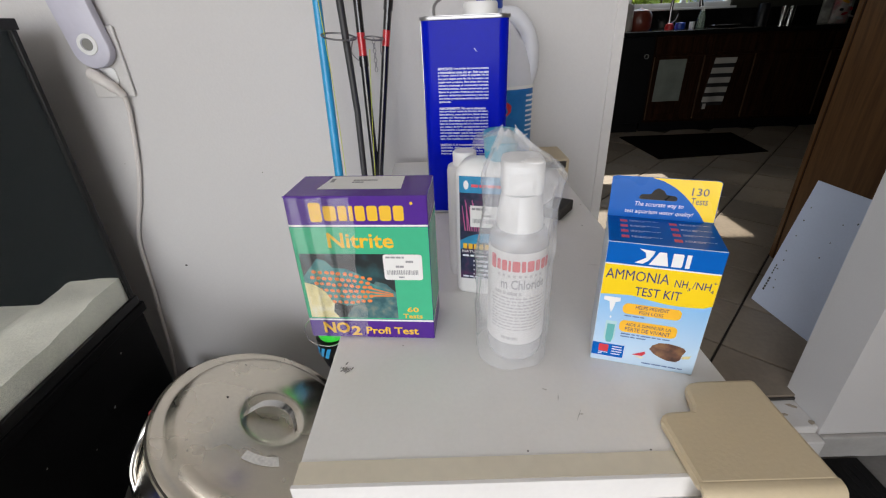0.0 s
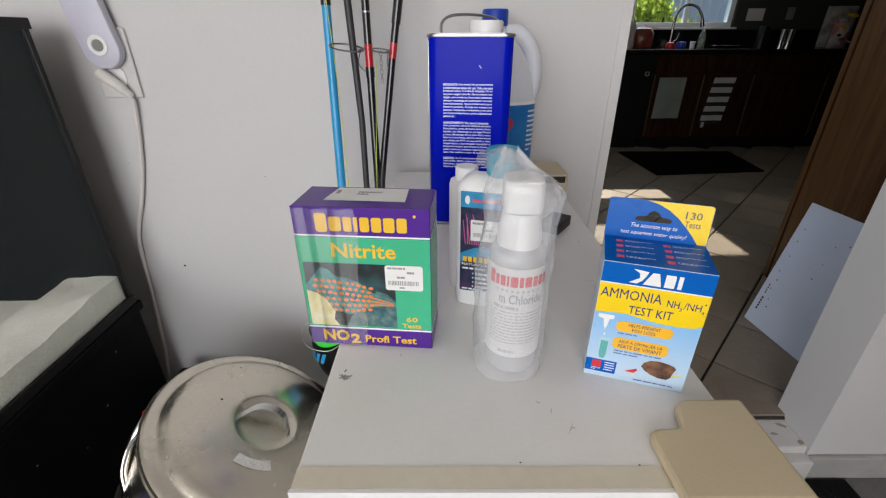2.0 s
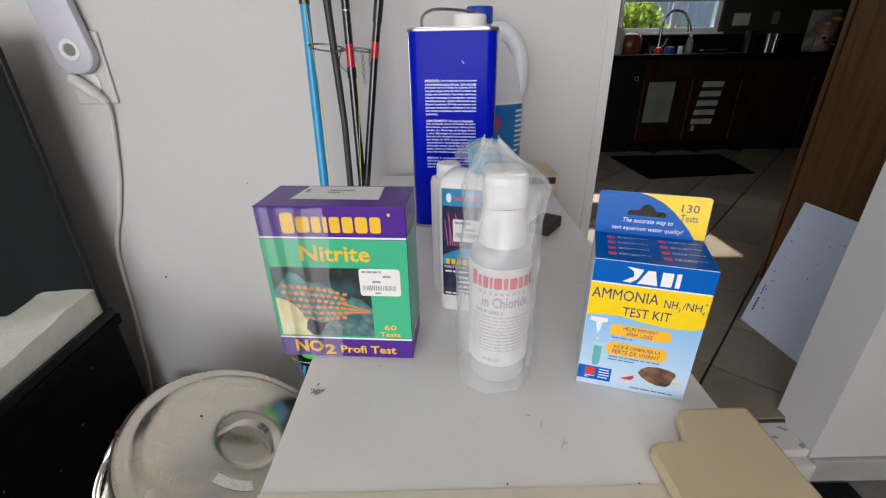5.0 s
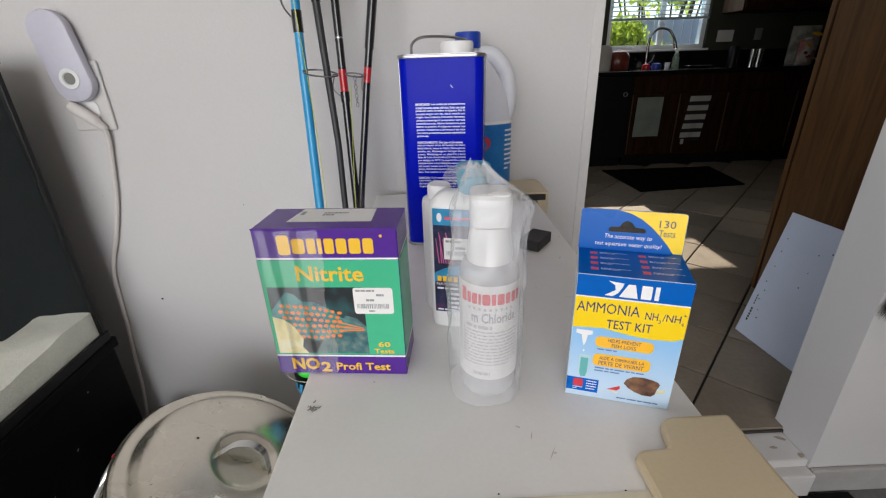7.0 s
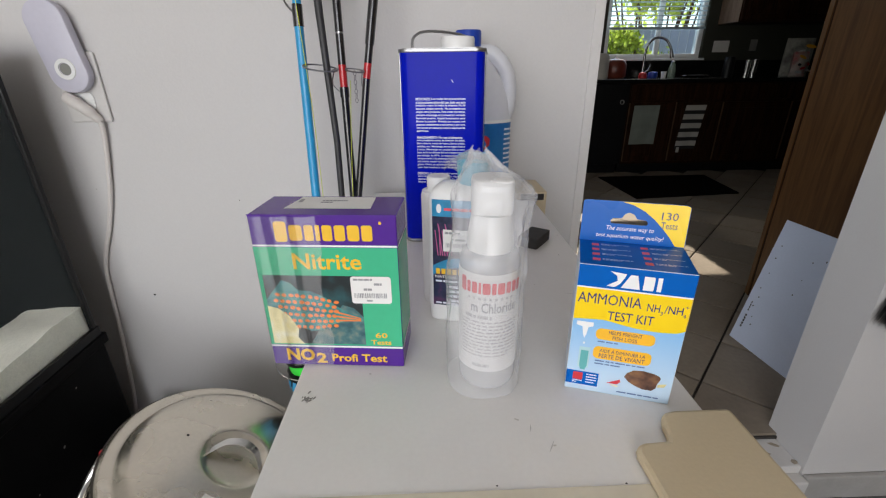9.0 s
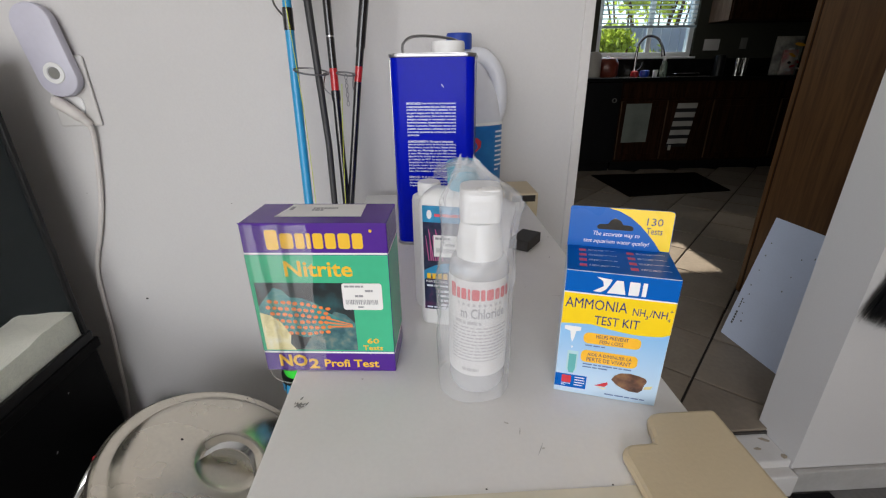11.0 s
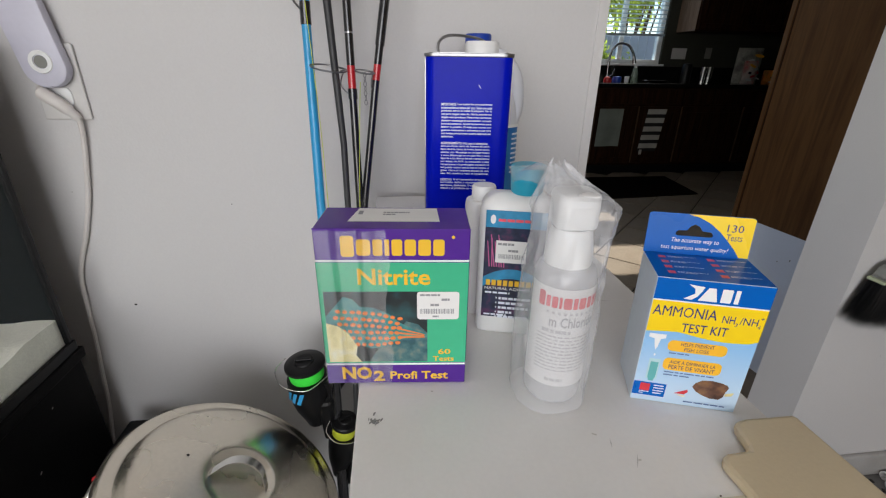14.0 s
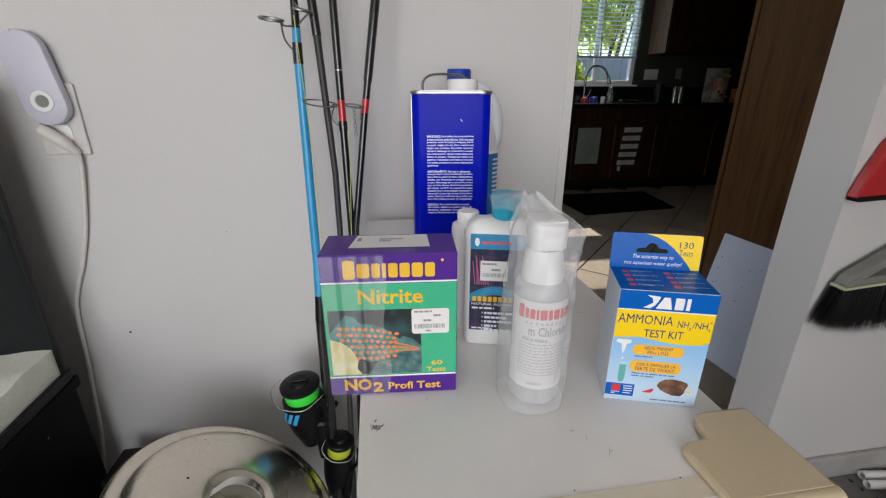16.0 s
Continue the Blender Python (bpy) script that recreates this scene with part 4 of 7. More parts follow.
lettering("lettering", "/NH", fr, 0.787 * AW, 0.712 * AH, 0.94 * AW, 0.768 * AH, 0.0003, M_NAVY, amm, "", 0.005)
lettering("lettering", "4", fr, 0.946 * AW, 0.694 * AH, 0.97 * AW, 0.721 * AH, 0.0003, M_NAVY, amm)
lettering("lettering", "+", fr, 0.953 * AW, 0.762 * AH, 0.98 * AW, 0.782 * AH, 0.0003, M_NAVY, amm)
lettering("lettering", "TEST KIT", fr, 0.312 * AW, 0.61 * AH, 0.718 * AW, 0.678 * AH, 0.0003, M_NAVY, amm, "", 0.005)
for v0, v1, u0, u1, lines in ((0.45, 0.538, 0.234, 0.765, ("HELPS PREVENT", "FISH LOSS")), (0.292, 0.394, 0.232, 0.765, ("AIDE \u00c0 DIMINUER LA", "PERTE DE VIVANT"))):
    bm = bm_new()
    shape(bm, fr, rounded(u0 * AW, v0 * AH, u1 * AW, v1 * AH, 0.0035), 0.0002)
    pill = part("pill", bm, M_ORANGE, amm, "orange rounded panel")
    mid, hh = (v0 + v1) / 2, (v1 - v0) * 0.34
    for k, tx in enumerate(lines):
        half = 0.21 if len(tx) > 14 else (0.15 if len(tx) > 10 else 0.11)
        lettering("lettering", tx, fr, (0.50 - half) * AW, (mid + (0.006 if k == 0 else -hh - 0.004)) * AH, (0.50 + half) * AW, (mid + (hh + 0.004 if k == 0 else -0.006)) * AH, 0.0003, M_NAVY, pill, "", 0.0)
bm = bm_new()
bars(bm, fr, 0.26 * AW, 0.416 * AH, 0.68 * AW, 0.438 * AH, 1, 0.0003, 21, 0.4)
bars(bm, fr, 0.26 * AW, 0.232 * AH, 0.72 * AW, 0.28 * AH, 2, 0.0003, 22, 0.38)
bars(bm, fr, 0.51 * AW, 0.022 * AH, 0.96 * AW, 0.044 * AH, 1, 0.0003, 23, 0.45, (0.1, 0.2))
part("small_print", bm, material("slate_blue_ink", (0.10, 0.16, 0.34), 0.4), amm)
bm = bm_new()
shape(bm, fr, [(0.045 * AW, 0.575 * AH), (0.2 * AW, 0.575 * AH), (0.2 * AW, 0.545 * AH), (0.158 * AW, 0.535 * AH), (0.145 * AW, 0.475 * AH), (0.13 * AW, 0.445 * AH), (0.115 * AW, 0.475 * AH), (0.1 * AW, 0.535 * AH), (0.045 * AW, 0.545 * AH)], 0.0003)
shape(bm, fr, ellipse(0.135 * AW, 0.405 * AH, 0.0006, 0.001, 10), 0.0003)
part("dropper_print", bm, M_WHITEINK, amm, "printed white dropper tip")
bm = bm_new()
rect(bm, fr, 0.10 * AW, 0.20 * AH, 0.205 * AW, 0.372 * AH, 0.0003)
tube_print = part("test_tube_print", bm, material("pale_tube_ink", (0.45, 0.66, 0.72), 0.35), amm, "printed teal test tube")
bm = bm_new()
shape(bm, fr, [(0.117 * AW, 0.22 * AH), (0.13 * AW, 0.182 * AH), (0.175 * AW, 0.182 * AH), (0.19 * AW, 0.22 * AH), (0.19 * AW, 0.345 * AH), (0.117 * AW, 0.345 * AH)], 0.0004)
part("tube_fill", bm, material("teal_tube_ink", (0.12, 0.42, 0.42), 0.35), tube_print)
bm = bm_new()
rect(bm, fr, 0.004 * AW, 0.05 * AH, 0.318 * AW, 0.165 * AH, 0.0003)
badge = part("badge", bm, M_BLUEINK, amm, "blue badge panel")
bm = bm_new()
shape(bm, fr, rounded(0.07 * AW, 0.09 * AH, 0.165 * AW, 0.155 * AH, 0.0008, 3), 0.0004)
part("red_badge", bm, M_REDINK, badge)
bm = bm_new()
bars(bm, fr, 0.07 * AW, 0.057 * AH, 0.165 * AW, 0.085 * AH, 2, 0.0004, 31, 0.5)
bars(bm, fr, 0.20 * AW, 0.06 * AH, 0.30 * AW, 0.15 * AH, 4, 0.0004, 32, 0.4)
part("badge_print", bm, M_CANTEXT, badge)
bm = bm_new()
shape(bm, fr, [(0.555 * AW, 0.175 * AH), (0.575 * AW, 0.21 * AH), (0.63 * AW, 0.24 * AH), (0.72 * AW, 0.248 * AH), (0.81 * AW, 0.238 * AH), (0.865 * AW, 0.225 * AH), (0.885 * AW, 0.205 * AH), (0.875 * AW, 0.18 * AH), (0.865 * AW, 0.165 * AH),
                (0.855 * AW, 0.12 * AH), (0.82 * AW, 0.095 * AH), (0.74 * AW, 0.095 * AH), (0.66 * AW, 0.115 * AH), (0.60 * AW, 0.14 * AH)], 0.0003)
part("brown_oval", bm, M_BROWNINK, amm, "dark brown oval shape")
bm = bm_new()
shape(bm, fr, [(0.40 * AW, 0.10 * AH), (0.52 * AW, 0.145 * AH), (0.53 * AW, 0.125 * AH), (0.5 * AW, 0.10 * AH)], 0.0003)
part("red_wedge", bm, M_REDINK, amm)
bm = bm_new()
shape(bm, fr, [(0.87 * AW, 0.155 * AH), (0.945 * AW, 0.17 * AH), (0.93 * AW, 0.14 * AH), (0.865 * AW, 0.13 * AH)], 0.0003)
shape(bm, fr, [(0.42 * AW, 0.095 * AH), (0.52 * AW, 0.09 * AH), (0.5 * AW, 0.075 * AH)], 0.0003)
part("yellow_wedge", bm, M_LEMON, amm)
bm = bm_new()
for c in (0.12, 0.58):
    for r in range(4):
        bars(bm, tp, (c + 0.09) * AW, (0.78 - 0.2 * r) * AD, (c + 0.36) * AW, (0.85 - 0.2 * r) * AD, 2, 0.0003, 40 + r, 0.4)
part("top_print", bm, M_CANTEXT, amm)
for c in (0.12, 0.58):
    for r in range(4):
        bm = bm_new()
        rect(bm, tp, c * AW, (0.76 - 0.2 * r) * AD, (c + 0.07) * AW, (0.86 - 0.2 * r) * AD, 0.0003)
        part("red_mark", bm, M_MARKRED, amm)
# hang tab at the back, with its slot
TH = 0.0297
lean = pose(0, AD, AH, -6, 0, 0)


def tab_piece(bm, pts, y0=0.0, y1=0.0012):
    a = [bm.verts.new(lean @ Vector((u, y0, v))) for u, v in pts]
    b = [bm.verts.new(lean @ Vector((u, y1, v))) for u, v in pts]
    bm.faces.new(a)
    bm.faces.new(b[::-1])
    for i in range(len(pts)):
        j = (i + 1) % len(pts)
        bm.faces.new((a[j], a[i], b[i], b[j]))


def uv(pts):
    return [(u * AW, v * TH) for u, v in pts]


bm = bm_new()
tab_piece(bm, uv([(0, 0), (1, 0), (1, 0.46), (0, 0.46)]))
tab_piece(bm, uv([(0, 0.46), (0.30, 0.46), (0.285, 0.475), (0.28, 0.53), (0.30, 0.585), (0.385, 0.60), (0.41, 0.70), (0.45, 0.75), (0.45, 1.0), (0.04, 1.0), (0.01, 0.985), (0, 0.95)]))
tab_piece(bm, uv([(1, 0.46), (1, 0.94), (0.985, 0.985), (0.955, 1.0), (0.45, 1.0), (0.45, 0.75), (0.50, 0.70), (0.53, 0.60), (0.61, 0.585), (0.635, 0.53), (0.63, 0.475), (0.61, 0.46)]))
part("hang_tab", bm, M_BLUEINK, amm)
tb = lambda u, v, h: lean @ Vector((u, -h, v))
bm = bm_new()
shape(bm, tb, uv([(0.37, 0.995), (0.955, 0.995), (0.985, 0.975), (0.995, 0.94), (0.995, 0.02), (0.91, 0.02), (0.85, 0.22), (0.774, 0.42), (0.69, 0.62), (0.59, 0.80), (0.48, 0.93)]), 0.00025)
part("yellow_corner", bm, M_YELLOW, amm, "yellow curved corner of the tab")
lettering("lettering", "130", tb, 0.75 * AW, 0.63 * TH, 0.90 * AW, 0.81 * TH, 0.0004, M_NAVY, amm)
lettering("lettering", "Tests", tb, 0.755 * AW, 0.42 * TH, 0.905 * AW, 0.58 * TH, 0.0004, M_NAVY, amm)
lettering("lettering", "The accurate way to", tb, 0.25 * AW, 0.27 * TH, 0.70 * AW, 0.41 * TH, 0.0004, M_WHITEINK, amm, "", 0.0, 0.2)
lettering("lettering", "test aquarium water quality!", tb, 0.16 * AW, 0.09 * TH, 0.80 * AW, 0.22 * TH, 0.0004, M_WHITEINK, amm, "", 0.0, 0.2)

# gallon solvent can, narrow side to the front
KW, KD, KH = 0.1, 0.158, 0.2368
can = thing("solvent_can", pose(0.0705, 0.619, H + 0.0002, 0, 0, -8.0), "blue lacquered metal gallon can with a wire handle", "metal can")
bm = bm_new()
prism(bm, rounded(0, 0, KW, KD, 0.011, 6), 0.004, KH - 0.004)
part("body", bm, M_CANBLUE, can, "", True)
for z0, z1 in ((0.0, 0.004), (KH - 0.004, KH)):
    bm = bm_new()
    o = rounded(-0.0016, -0.0016, KW + 0.0016, KD + 0.0016, 0.0125, 6)
    prism(bm, o, z0, z1, 0.0008)
    part("rim", bm, M_TIN, can, "bright tinned rim", True)
bm = bm_new()
prism(bm, rounded(0.003, 0.003, KW - 0.003, KD - 0.003, 0.009, 6), KH - 0.002, KH + 0.0006)
part("lid_plate", bm, M_TIN, can)
bm = bm_new()
box(bm, -0.0014, 0.011, 0.006, 0.0008, 0.019, KH - 0.006, 0.0006)
part("seam", bm, M_TIN, can, "bare metal side seam")
fr = flat((0, 0, 0), (1, 0, 0), (0, 0, 1))
text_lines = (
    ("IMPORTANTE: Lea todas las precauciones", "e instrucciones antes del uso. Solo use este", "producto como lo indica la etiqueta. No lo", "use para ning\u00fan otro fin. No lo mezcle con",
     "ning\u00fan otro producto. Para evitar derrames,", "siempre mantenga el contenedor cerrado", "herm\u00e9ticamente. Ajuste lentamente para", "liberar la presi\u00f3n. Proteja sus manos con",
     "guantes resistentes a solventes y sus ojos", "con lentes protectores contra salpicaduras", "qu\u00edmicas."),
    ("ALMACENAMIENTO: No use ni almacene", "este producto cerca de fuentes de calor,", "llama abierta, zonas de humo, llamas piloto,", "estufas, etc. Mantenga en un lugar fresco",
     "y seco. Mantenga en un piso fr\u00edo y seco", "lejos de la luz directa del sol a temperaturas", "por debajo de 90\u00b0F. La exposici\u00f3n a altas", "temperaturas o la prolongada exposici\u00f3n al",
     "sol puede causar que la lata se hinche o", "gotee. Cierre el recipiente despu\u00e9s de cada", "uso. No vuelva a usar el recipiente."),
    ("DESECHO: Si el contenedor presenta", "corrosi\u00f3n, da\u00f1os o muestra signos de", "derrames, des\u00e9chelo. Deseche los", "trapos y el producto no usado como"))
zt = 0.1838
for para in text_lines:
    for k, line in enumerate(para):
        full = 0.0595 * min(1.0, len(line) / 36)
        if k == 0:
            head, rest = line.split(":", 1)
            wh_ = 0.0595 * (len(head) + 2) / (len(line) + 3)
            lettering("lettering", head + ":", fr, 0.019, zt - 0.0030, 0.019 + wh_, zt, 0.0004, M_CANTEXT, can, "", 0.03)
            lettering("lettering", rest.strip(), fr, 0.019 + wh_ + 0.0015, zt - 0.0030, 0.019 + full, zt, 0.0004, M_CANTEXT, can, "", 0.026)
        else:
            lettering("lettering", line, fr, 0.019, zt - 0.0030, 0.019 + full, zt, 0.0004, M_CANTEXT, can, "", 0.026)
        zt -= 0.0037
    zt -= 0.0038
bm = bm_new()
shape(bm, fr, [(0.0612, 0.2035), (0.0618, 0.2039), (0.0646, 0.2002), (0.0642, 0.1999)], 0.0004)
part("scratch", bm, M_CANTEXT, can)
bm = bm_new()
lathe(bm, [(0.0, 0.0), (0.0205, 0.0), (0.0205, 0.011), (0.019, 0.0135), (0.0, 0.0137)], 36, KW * 0.66, 0.045, m=Matrix.Translation((0, 0, KH + 0.0006)))
part("spout_cap", bm, M_WHITEP, can, "white plastic screw cap", True)
bm = bm_new()
tube(bm, curve_points([(0.014, 0.02, KH + 0.001), (0.015, 0.022, KH + 0.012), (0.026, 0.035, KH + 0.0195), (0.05, 0.075, KH + 0.021), (0.07, 0.115, KH + 0.019), (0.08, 0.135, KH + 0.012), (0.081, 0.137, KH + 0.001)], 6), 0.0017, 8)
part("handle", bm, M_TIN, can, "bent wire carrying handle", True)

# bleach jug behind the can
jug = thing("bleach_jug", pose(0.171, 0.832, H, 0, 0, 0), "white plastic bleach jug with blue cap and label", "jug")
bm = bm_new()
lathe(bm, [(0, 0), (0.062, 0), (0.071, 0.006), (0.073, 0.02), (0.073, 0.145), (0.070, 0.165), (0.060, 0.19), (0.044, 0.216), (0.028, 0.236), (0.0195, 0.242), (0.0195, 0.25)], 40, sy=0.47)
part("body", bm, M_HDPE, jug, "", True)
bm = bm_new()
tube(bm, curve_points([(0.018, 0, 0.238), (0.04, 0, 0.236), (0.06, 0, 0.214), (0.068, 0, 0.185), (0.067, 0, 0.155), (0.062, 0, 0.14)], 6), 0.0125, 12)
part("handle", bm, M_HDPE, jug, "", True)
bm = bm_new()
dr = drum(0, 0, 0.0735, -90, 0.475)
rect(bm, dr, -0.11, 0.02, 0.11, 0.134, 0.0004, 40)
lb = part("label", bm, M_JUGLABEL, jug, "blue printed label", True)
bm = bm_new()
rect(bm, dr, -0.11, 0.131, 0.11, 0.136, 0.0008, 40)
part("white_stripe", bm, M_WHITEINK, lb)
bm = bm_new()
shape(bm, dr, ellipse(0.021, 0.1, 0.016, 0.012, 8, 22), 0.0011)
part("red_badge", bm, M_REDINK, lb)
bm = bm_new()
bars(bm, dr, 0.068, 0.05, 0.098, 0.122, 9, 0.0012, 81, 0.4, (0.2, 0.5))
part("small_print", bm, M_CANTEXT, lb)
bm = bm_new()
lathe(bm, [(0, 0.2705), (0.019, 0.2705), (0.0205, 0.268), (0.0205, 0.247), (0.0, 0.247)], 36)
part("cap", bm, M_CAPBLUE, jug, "ribbed blue screw cap", True)

# two-necked dosing bottle of cleaner
def loft(bm, x0, y0, x1, y1, r, rows):
    """A soft-edged upright block: rounded outlines stacked at (height, inset)."""
    rings = []
    for z, inset in rows:
        rings.append([bm.verts.new((u, v, z)) for u, v in rounded(x0 + inset, y0 + inset, x1 - inset, y1 - inset, max(r - 0.6 * inset, 0.002), 6)])
    for a, b in zip(rings, rings[1:]):
        for k in range(len(a)):
            n = (k + 1) % len(a)
            bm.faces.new((a[k], a[n], b[n], b[k]))
    bm.faces.new(rings[0][::-1])
    bm.faces.new(rings[-1])
    return bm


wa = thing("dosing_bottle", pose(0.0995, 0.4193, H, 0, 0, -15), "white two-necked dosing bottle with a dark blue label", "bottle")
bm = bm_new()
loft(bm, 0, 0, 0.061, 0.037, 0.009, [(0.0, 0.003), (0.0015, 0.001), (0.005, 0.0), (0.114, 0.0), (0.119, 0.0012), (0.1235, 0.004), (0.127, 0.009), (0.1285, 0.015)])
part("body", bm, M_WHITEP, wa, "", True)
bm = bm_new()
lathe(bm, [(0, 0), (0.0155, 0), (0.0165, 0.003), (0.0165, 0.108), (0.0155, 0.1125), (0.0108, 0.1135), (0.0108, 0.1245), (0.0098, 0.126), (0, 0.126)], 32, 0.0005, 0.0455)
part("dosing_neck", bm, M_WHITEP, wa, "white dosing chamber cap", True)
bm = bm_new()
lathe(bm, [(0, 0.1275), (0.0125, 0.1275), (0.0132, 0.129), (0.0146, 0.1475), (0.0142, 0.1498), (0.013, 0.1508), (0, 0.1505)], 36, 0.037, 0.0205)
part("cap", bm, M_CAPCYAN, wa, "cyan plastic cap", True)
dr = lambda u, v, h: Vector((0.030 + 0.79 * u, -h, v + 0.006))
bm = bm_new()
rect(bm, dr, -0.031, 0.012, 0.031, 0.111, 0.0003, 24)
lb = part("label", bm, M_DARKLABEL, wa, "dark blue reef label", True)
bm = bm_new()
rect(bm, dr, -0.031, 0.0965, 0.031, 0.111, 0.0006, 24)
part("blue_head", bm, M_MIDBLUE, lb)
bm = bm_new()
us = [-0.031 + 0.062 * k / 24 for k in range(25)]
lo = [bm.verts.new(dr(u, 0.0505 - 9 * u * u, 0.0006)) for u in us]
hi = [bm.verts.new(dr(u, 0.0595 - 9 * u * u, 0.0006)) for u in us]
for k in range(24):
    bm.faces.new((lo[k], lo[k + 1], hi[k + 1], hi[k]))
part("blue_arch", bm, M_MIDBLUE, lb)
bm = bm_new()
for k in range(7):
    u = -0.0285 + 0.0026 * k
    shape(bm, dr, [(u + 0.003, 0.061), (u + 0.0042, 0.061), (u + 0.0022 * math.sin(k * 2.1) + 0.001, 0.084 + 0.003 * (k % 3)), (u + 0.0022 * math.sin(k * 2.1), 0.0845 + 0.003 * (k % 3))], 0.0008 + 0.00002 * k)
part("coral_shape", bm, M_PINK, lb, "pink branching shape")
bm = bm_new()
shape(bm, dr, ellipse(-0.0235, 0.1035, 0.0028, 0.0040, 14), 0.0009)
part("maker_mark", bm, M_WHITEINK, lb)
bm = bm_new()
for k in range(4):
    rect(bm, dr, -0.018 + 0.0088 * k, 0.1018, -0.0102 + 0.0088 * k, 0.1042, 0.0009, 3)
part("maker_word", bm, M_MARKRED, lb)
bm = bm_new()
for k in range(9):
    rect(bm, dr, -0.0275 + 0.0062 * k, 0.0435, -0.0229 + 0.0062 * k, 0.0488, 0.001, 2)
part("name_blocks", bm, M_GOLD, lb, "gold block word")
lettering("lettering", "NATURAL AQUARIUM", dr, -0.0285, 0.0392, 0.027, 0.0422, 0.001, M_WHITEINK, lb, "", 0.01)
bm = bm_new()
bars(bm, dr, -0.028, 0.0345, 0.028, 0.0375, 1, 0.001, 51, 0.6)
for k in range(5):
    shape(bm, dr, ellipse(-0.015, 0.0315 - 0.0046 * k, 0.0007, 0.0009, 8), 0.001)
    bars(bm, dr, -0.0125, 0.0295 - 0.0046 * k, 0.026, 0.0325 - 0.0046 * k, 1, 0.001, 52 + k, 0.8)
bars(bm, dr, -0.028, 0.0135, 0.02, 0.0155, 1, 0.001, 60, 0.8)
part("small_print", bm, M_CANTEXT, lb)
bm = bm_new()
rect(bm, dr, -0.019, 0.0655, 0.013, 0.0855, 0.0013, 12)
stick = part("price_sticker", bm, M_PAPER, wa, "white price sticker")
bm = bm_new()
bars(bm, dr, -0.017, 0.081, 0.011, 0.0835, 1, 0.0016, 61, 0.8)
bars(bm, dr, -0.006, 0.0755, 0.006, 0.0778, 1, 0.0016, 62, 0.9, (0.25, 0.35))
u = -0.016
rnd = random.Random(8)
while u < 0.011:
    w = rnd.choice((0.0005, 0.0007, 0.001))
    rect(bm, dr, u, 0.0695, u + w, 0.0735, 0.0016)
    u += w + rnd.choice((0.0005, 0.0008))
part("sticker_print", bm, M_PRINT, stick)

# clear bottle of ammonium chloride, standing in a plastic bag
BX, BY, BR = 0.1428, 0.339, 0.0206
bot = thing("reagent_bottle", pose(BX, BY, H + 0.003, 0, 0, -4), "clear plastic reagent bottle with white caps, in a bag", "bottle")
bm = bm_new()
lathe(bm, [(0, 0), (0.0185, 0), (0.0199, 0.002), (BR, 0.006), (BR, 0.093), (0.0199, 0.0985), (0.0180, 0.1018), (0.0148, 0.1035), (0.0138, 0.104)], 40)
part("body", bm, M_CLEARP, bot, "", True)
bm = bm_new()
lathe(bm, [(0, 0.0015), (0.0175, 0.0015), (0.0193, 0.006), (0.0193, 0.080), (0, 0.0805)], 32)
part("liquid", bm, clear("clear_liquid", (0.97, 0.97, 0.97), 0.12, (0.8, 0.8, 0.8), 0.05, 0.08), bot, "clear liquid", True)
bm = bm_new()
lathe(bm, [(0, 0.1032), (0.0152, 0.1032), (0.0156, 0.1055), (0.0151, 0.114), (0.0134, 0.1255), (0.0124, 0.1278), (0.0, 0.128)], 36)
part("cap", bm, M_WHITEP, bot, "white screw cap", True)
bm = bm_new()
loft(bm, -0.0134, -0.0134, 0.0134, 0.0134, 0.007, [(0.1283, 0.0016), (0.1295, 0.0003), (0.132, 0.0), (0.1485, 0.0001), (0.1503, 0.0008), (0.1510, 0.0022), (0.1512, 0.005)])
part("overcap", bm, M_WHITEP, bot, "white nozzle cap", True)
wrap = drum(0, 0, BR + 0.0002, -90)
dr = lambda u, v, h: wrap(u, 0.0165 + 1.31 * (v - 0.008), h)
bm = bm_new()
rect(bm, dr, -0.032, 0.008, 0.032, 0.0655, 0.0001, 28)
lb = part("label", bm, material("thin_white_label", (0.67, 0.66, 0.66), 0.4, vary=0.03), bot, "white wrap-round label", True)
block_word(lb, M_REDINK, dr, -0.0225, 0.0550, 0.0225, 0.0628, (1.0, 0.6, 0.8, 0.35, 1.1, 0.6, 1.05, 0.75, 0.8, 0.7), 0.0004, 0.8)
bm = bm_new()
for k in range(9):
    rect(bm, dr, -0.016 + 0.0037 * k, 0.0515, -0.0142 + 0.0037 * k, 0.053, 0.0004)
bars(bm, dr, -0.018, 0.040, 0.018, 0.0425, 1, 0.0004, 71, 0.8)
bars(bm, dr, -0.021, 0.0165, 0.021, 0.039, 11, 0.0004, 72, 0.42, (0.04, 0.13))
bars(bm, dr, -0.012, 0.0105, 0.012, 0.013, 1, 0.0004, 73, 0.8)
part("small_print", bm, material("pale_grey_print", (0.43, 0.42, 0.43), 0.6), lb)
lettering("lettering", "m Chloride", dr, -0.0135, 0.0443, 0.0185, 0.0503, 0.0004, M_PRINT, lb, "", 0.02)

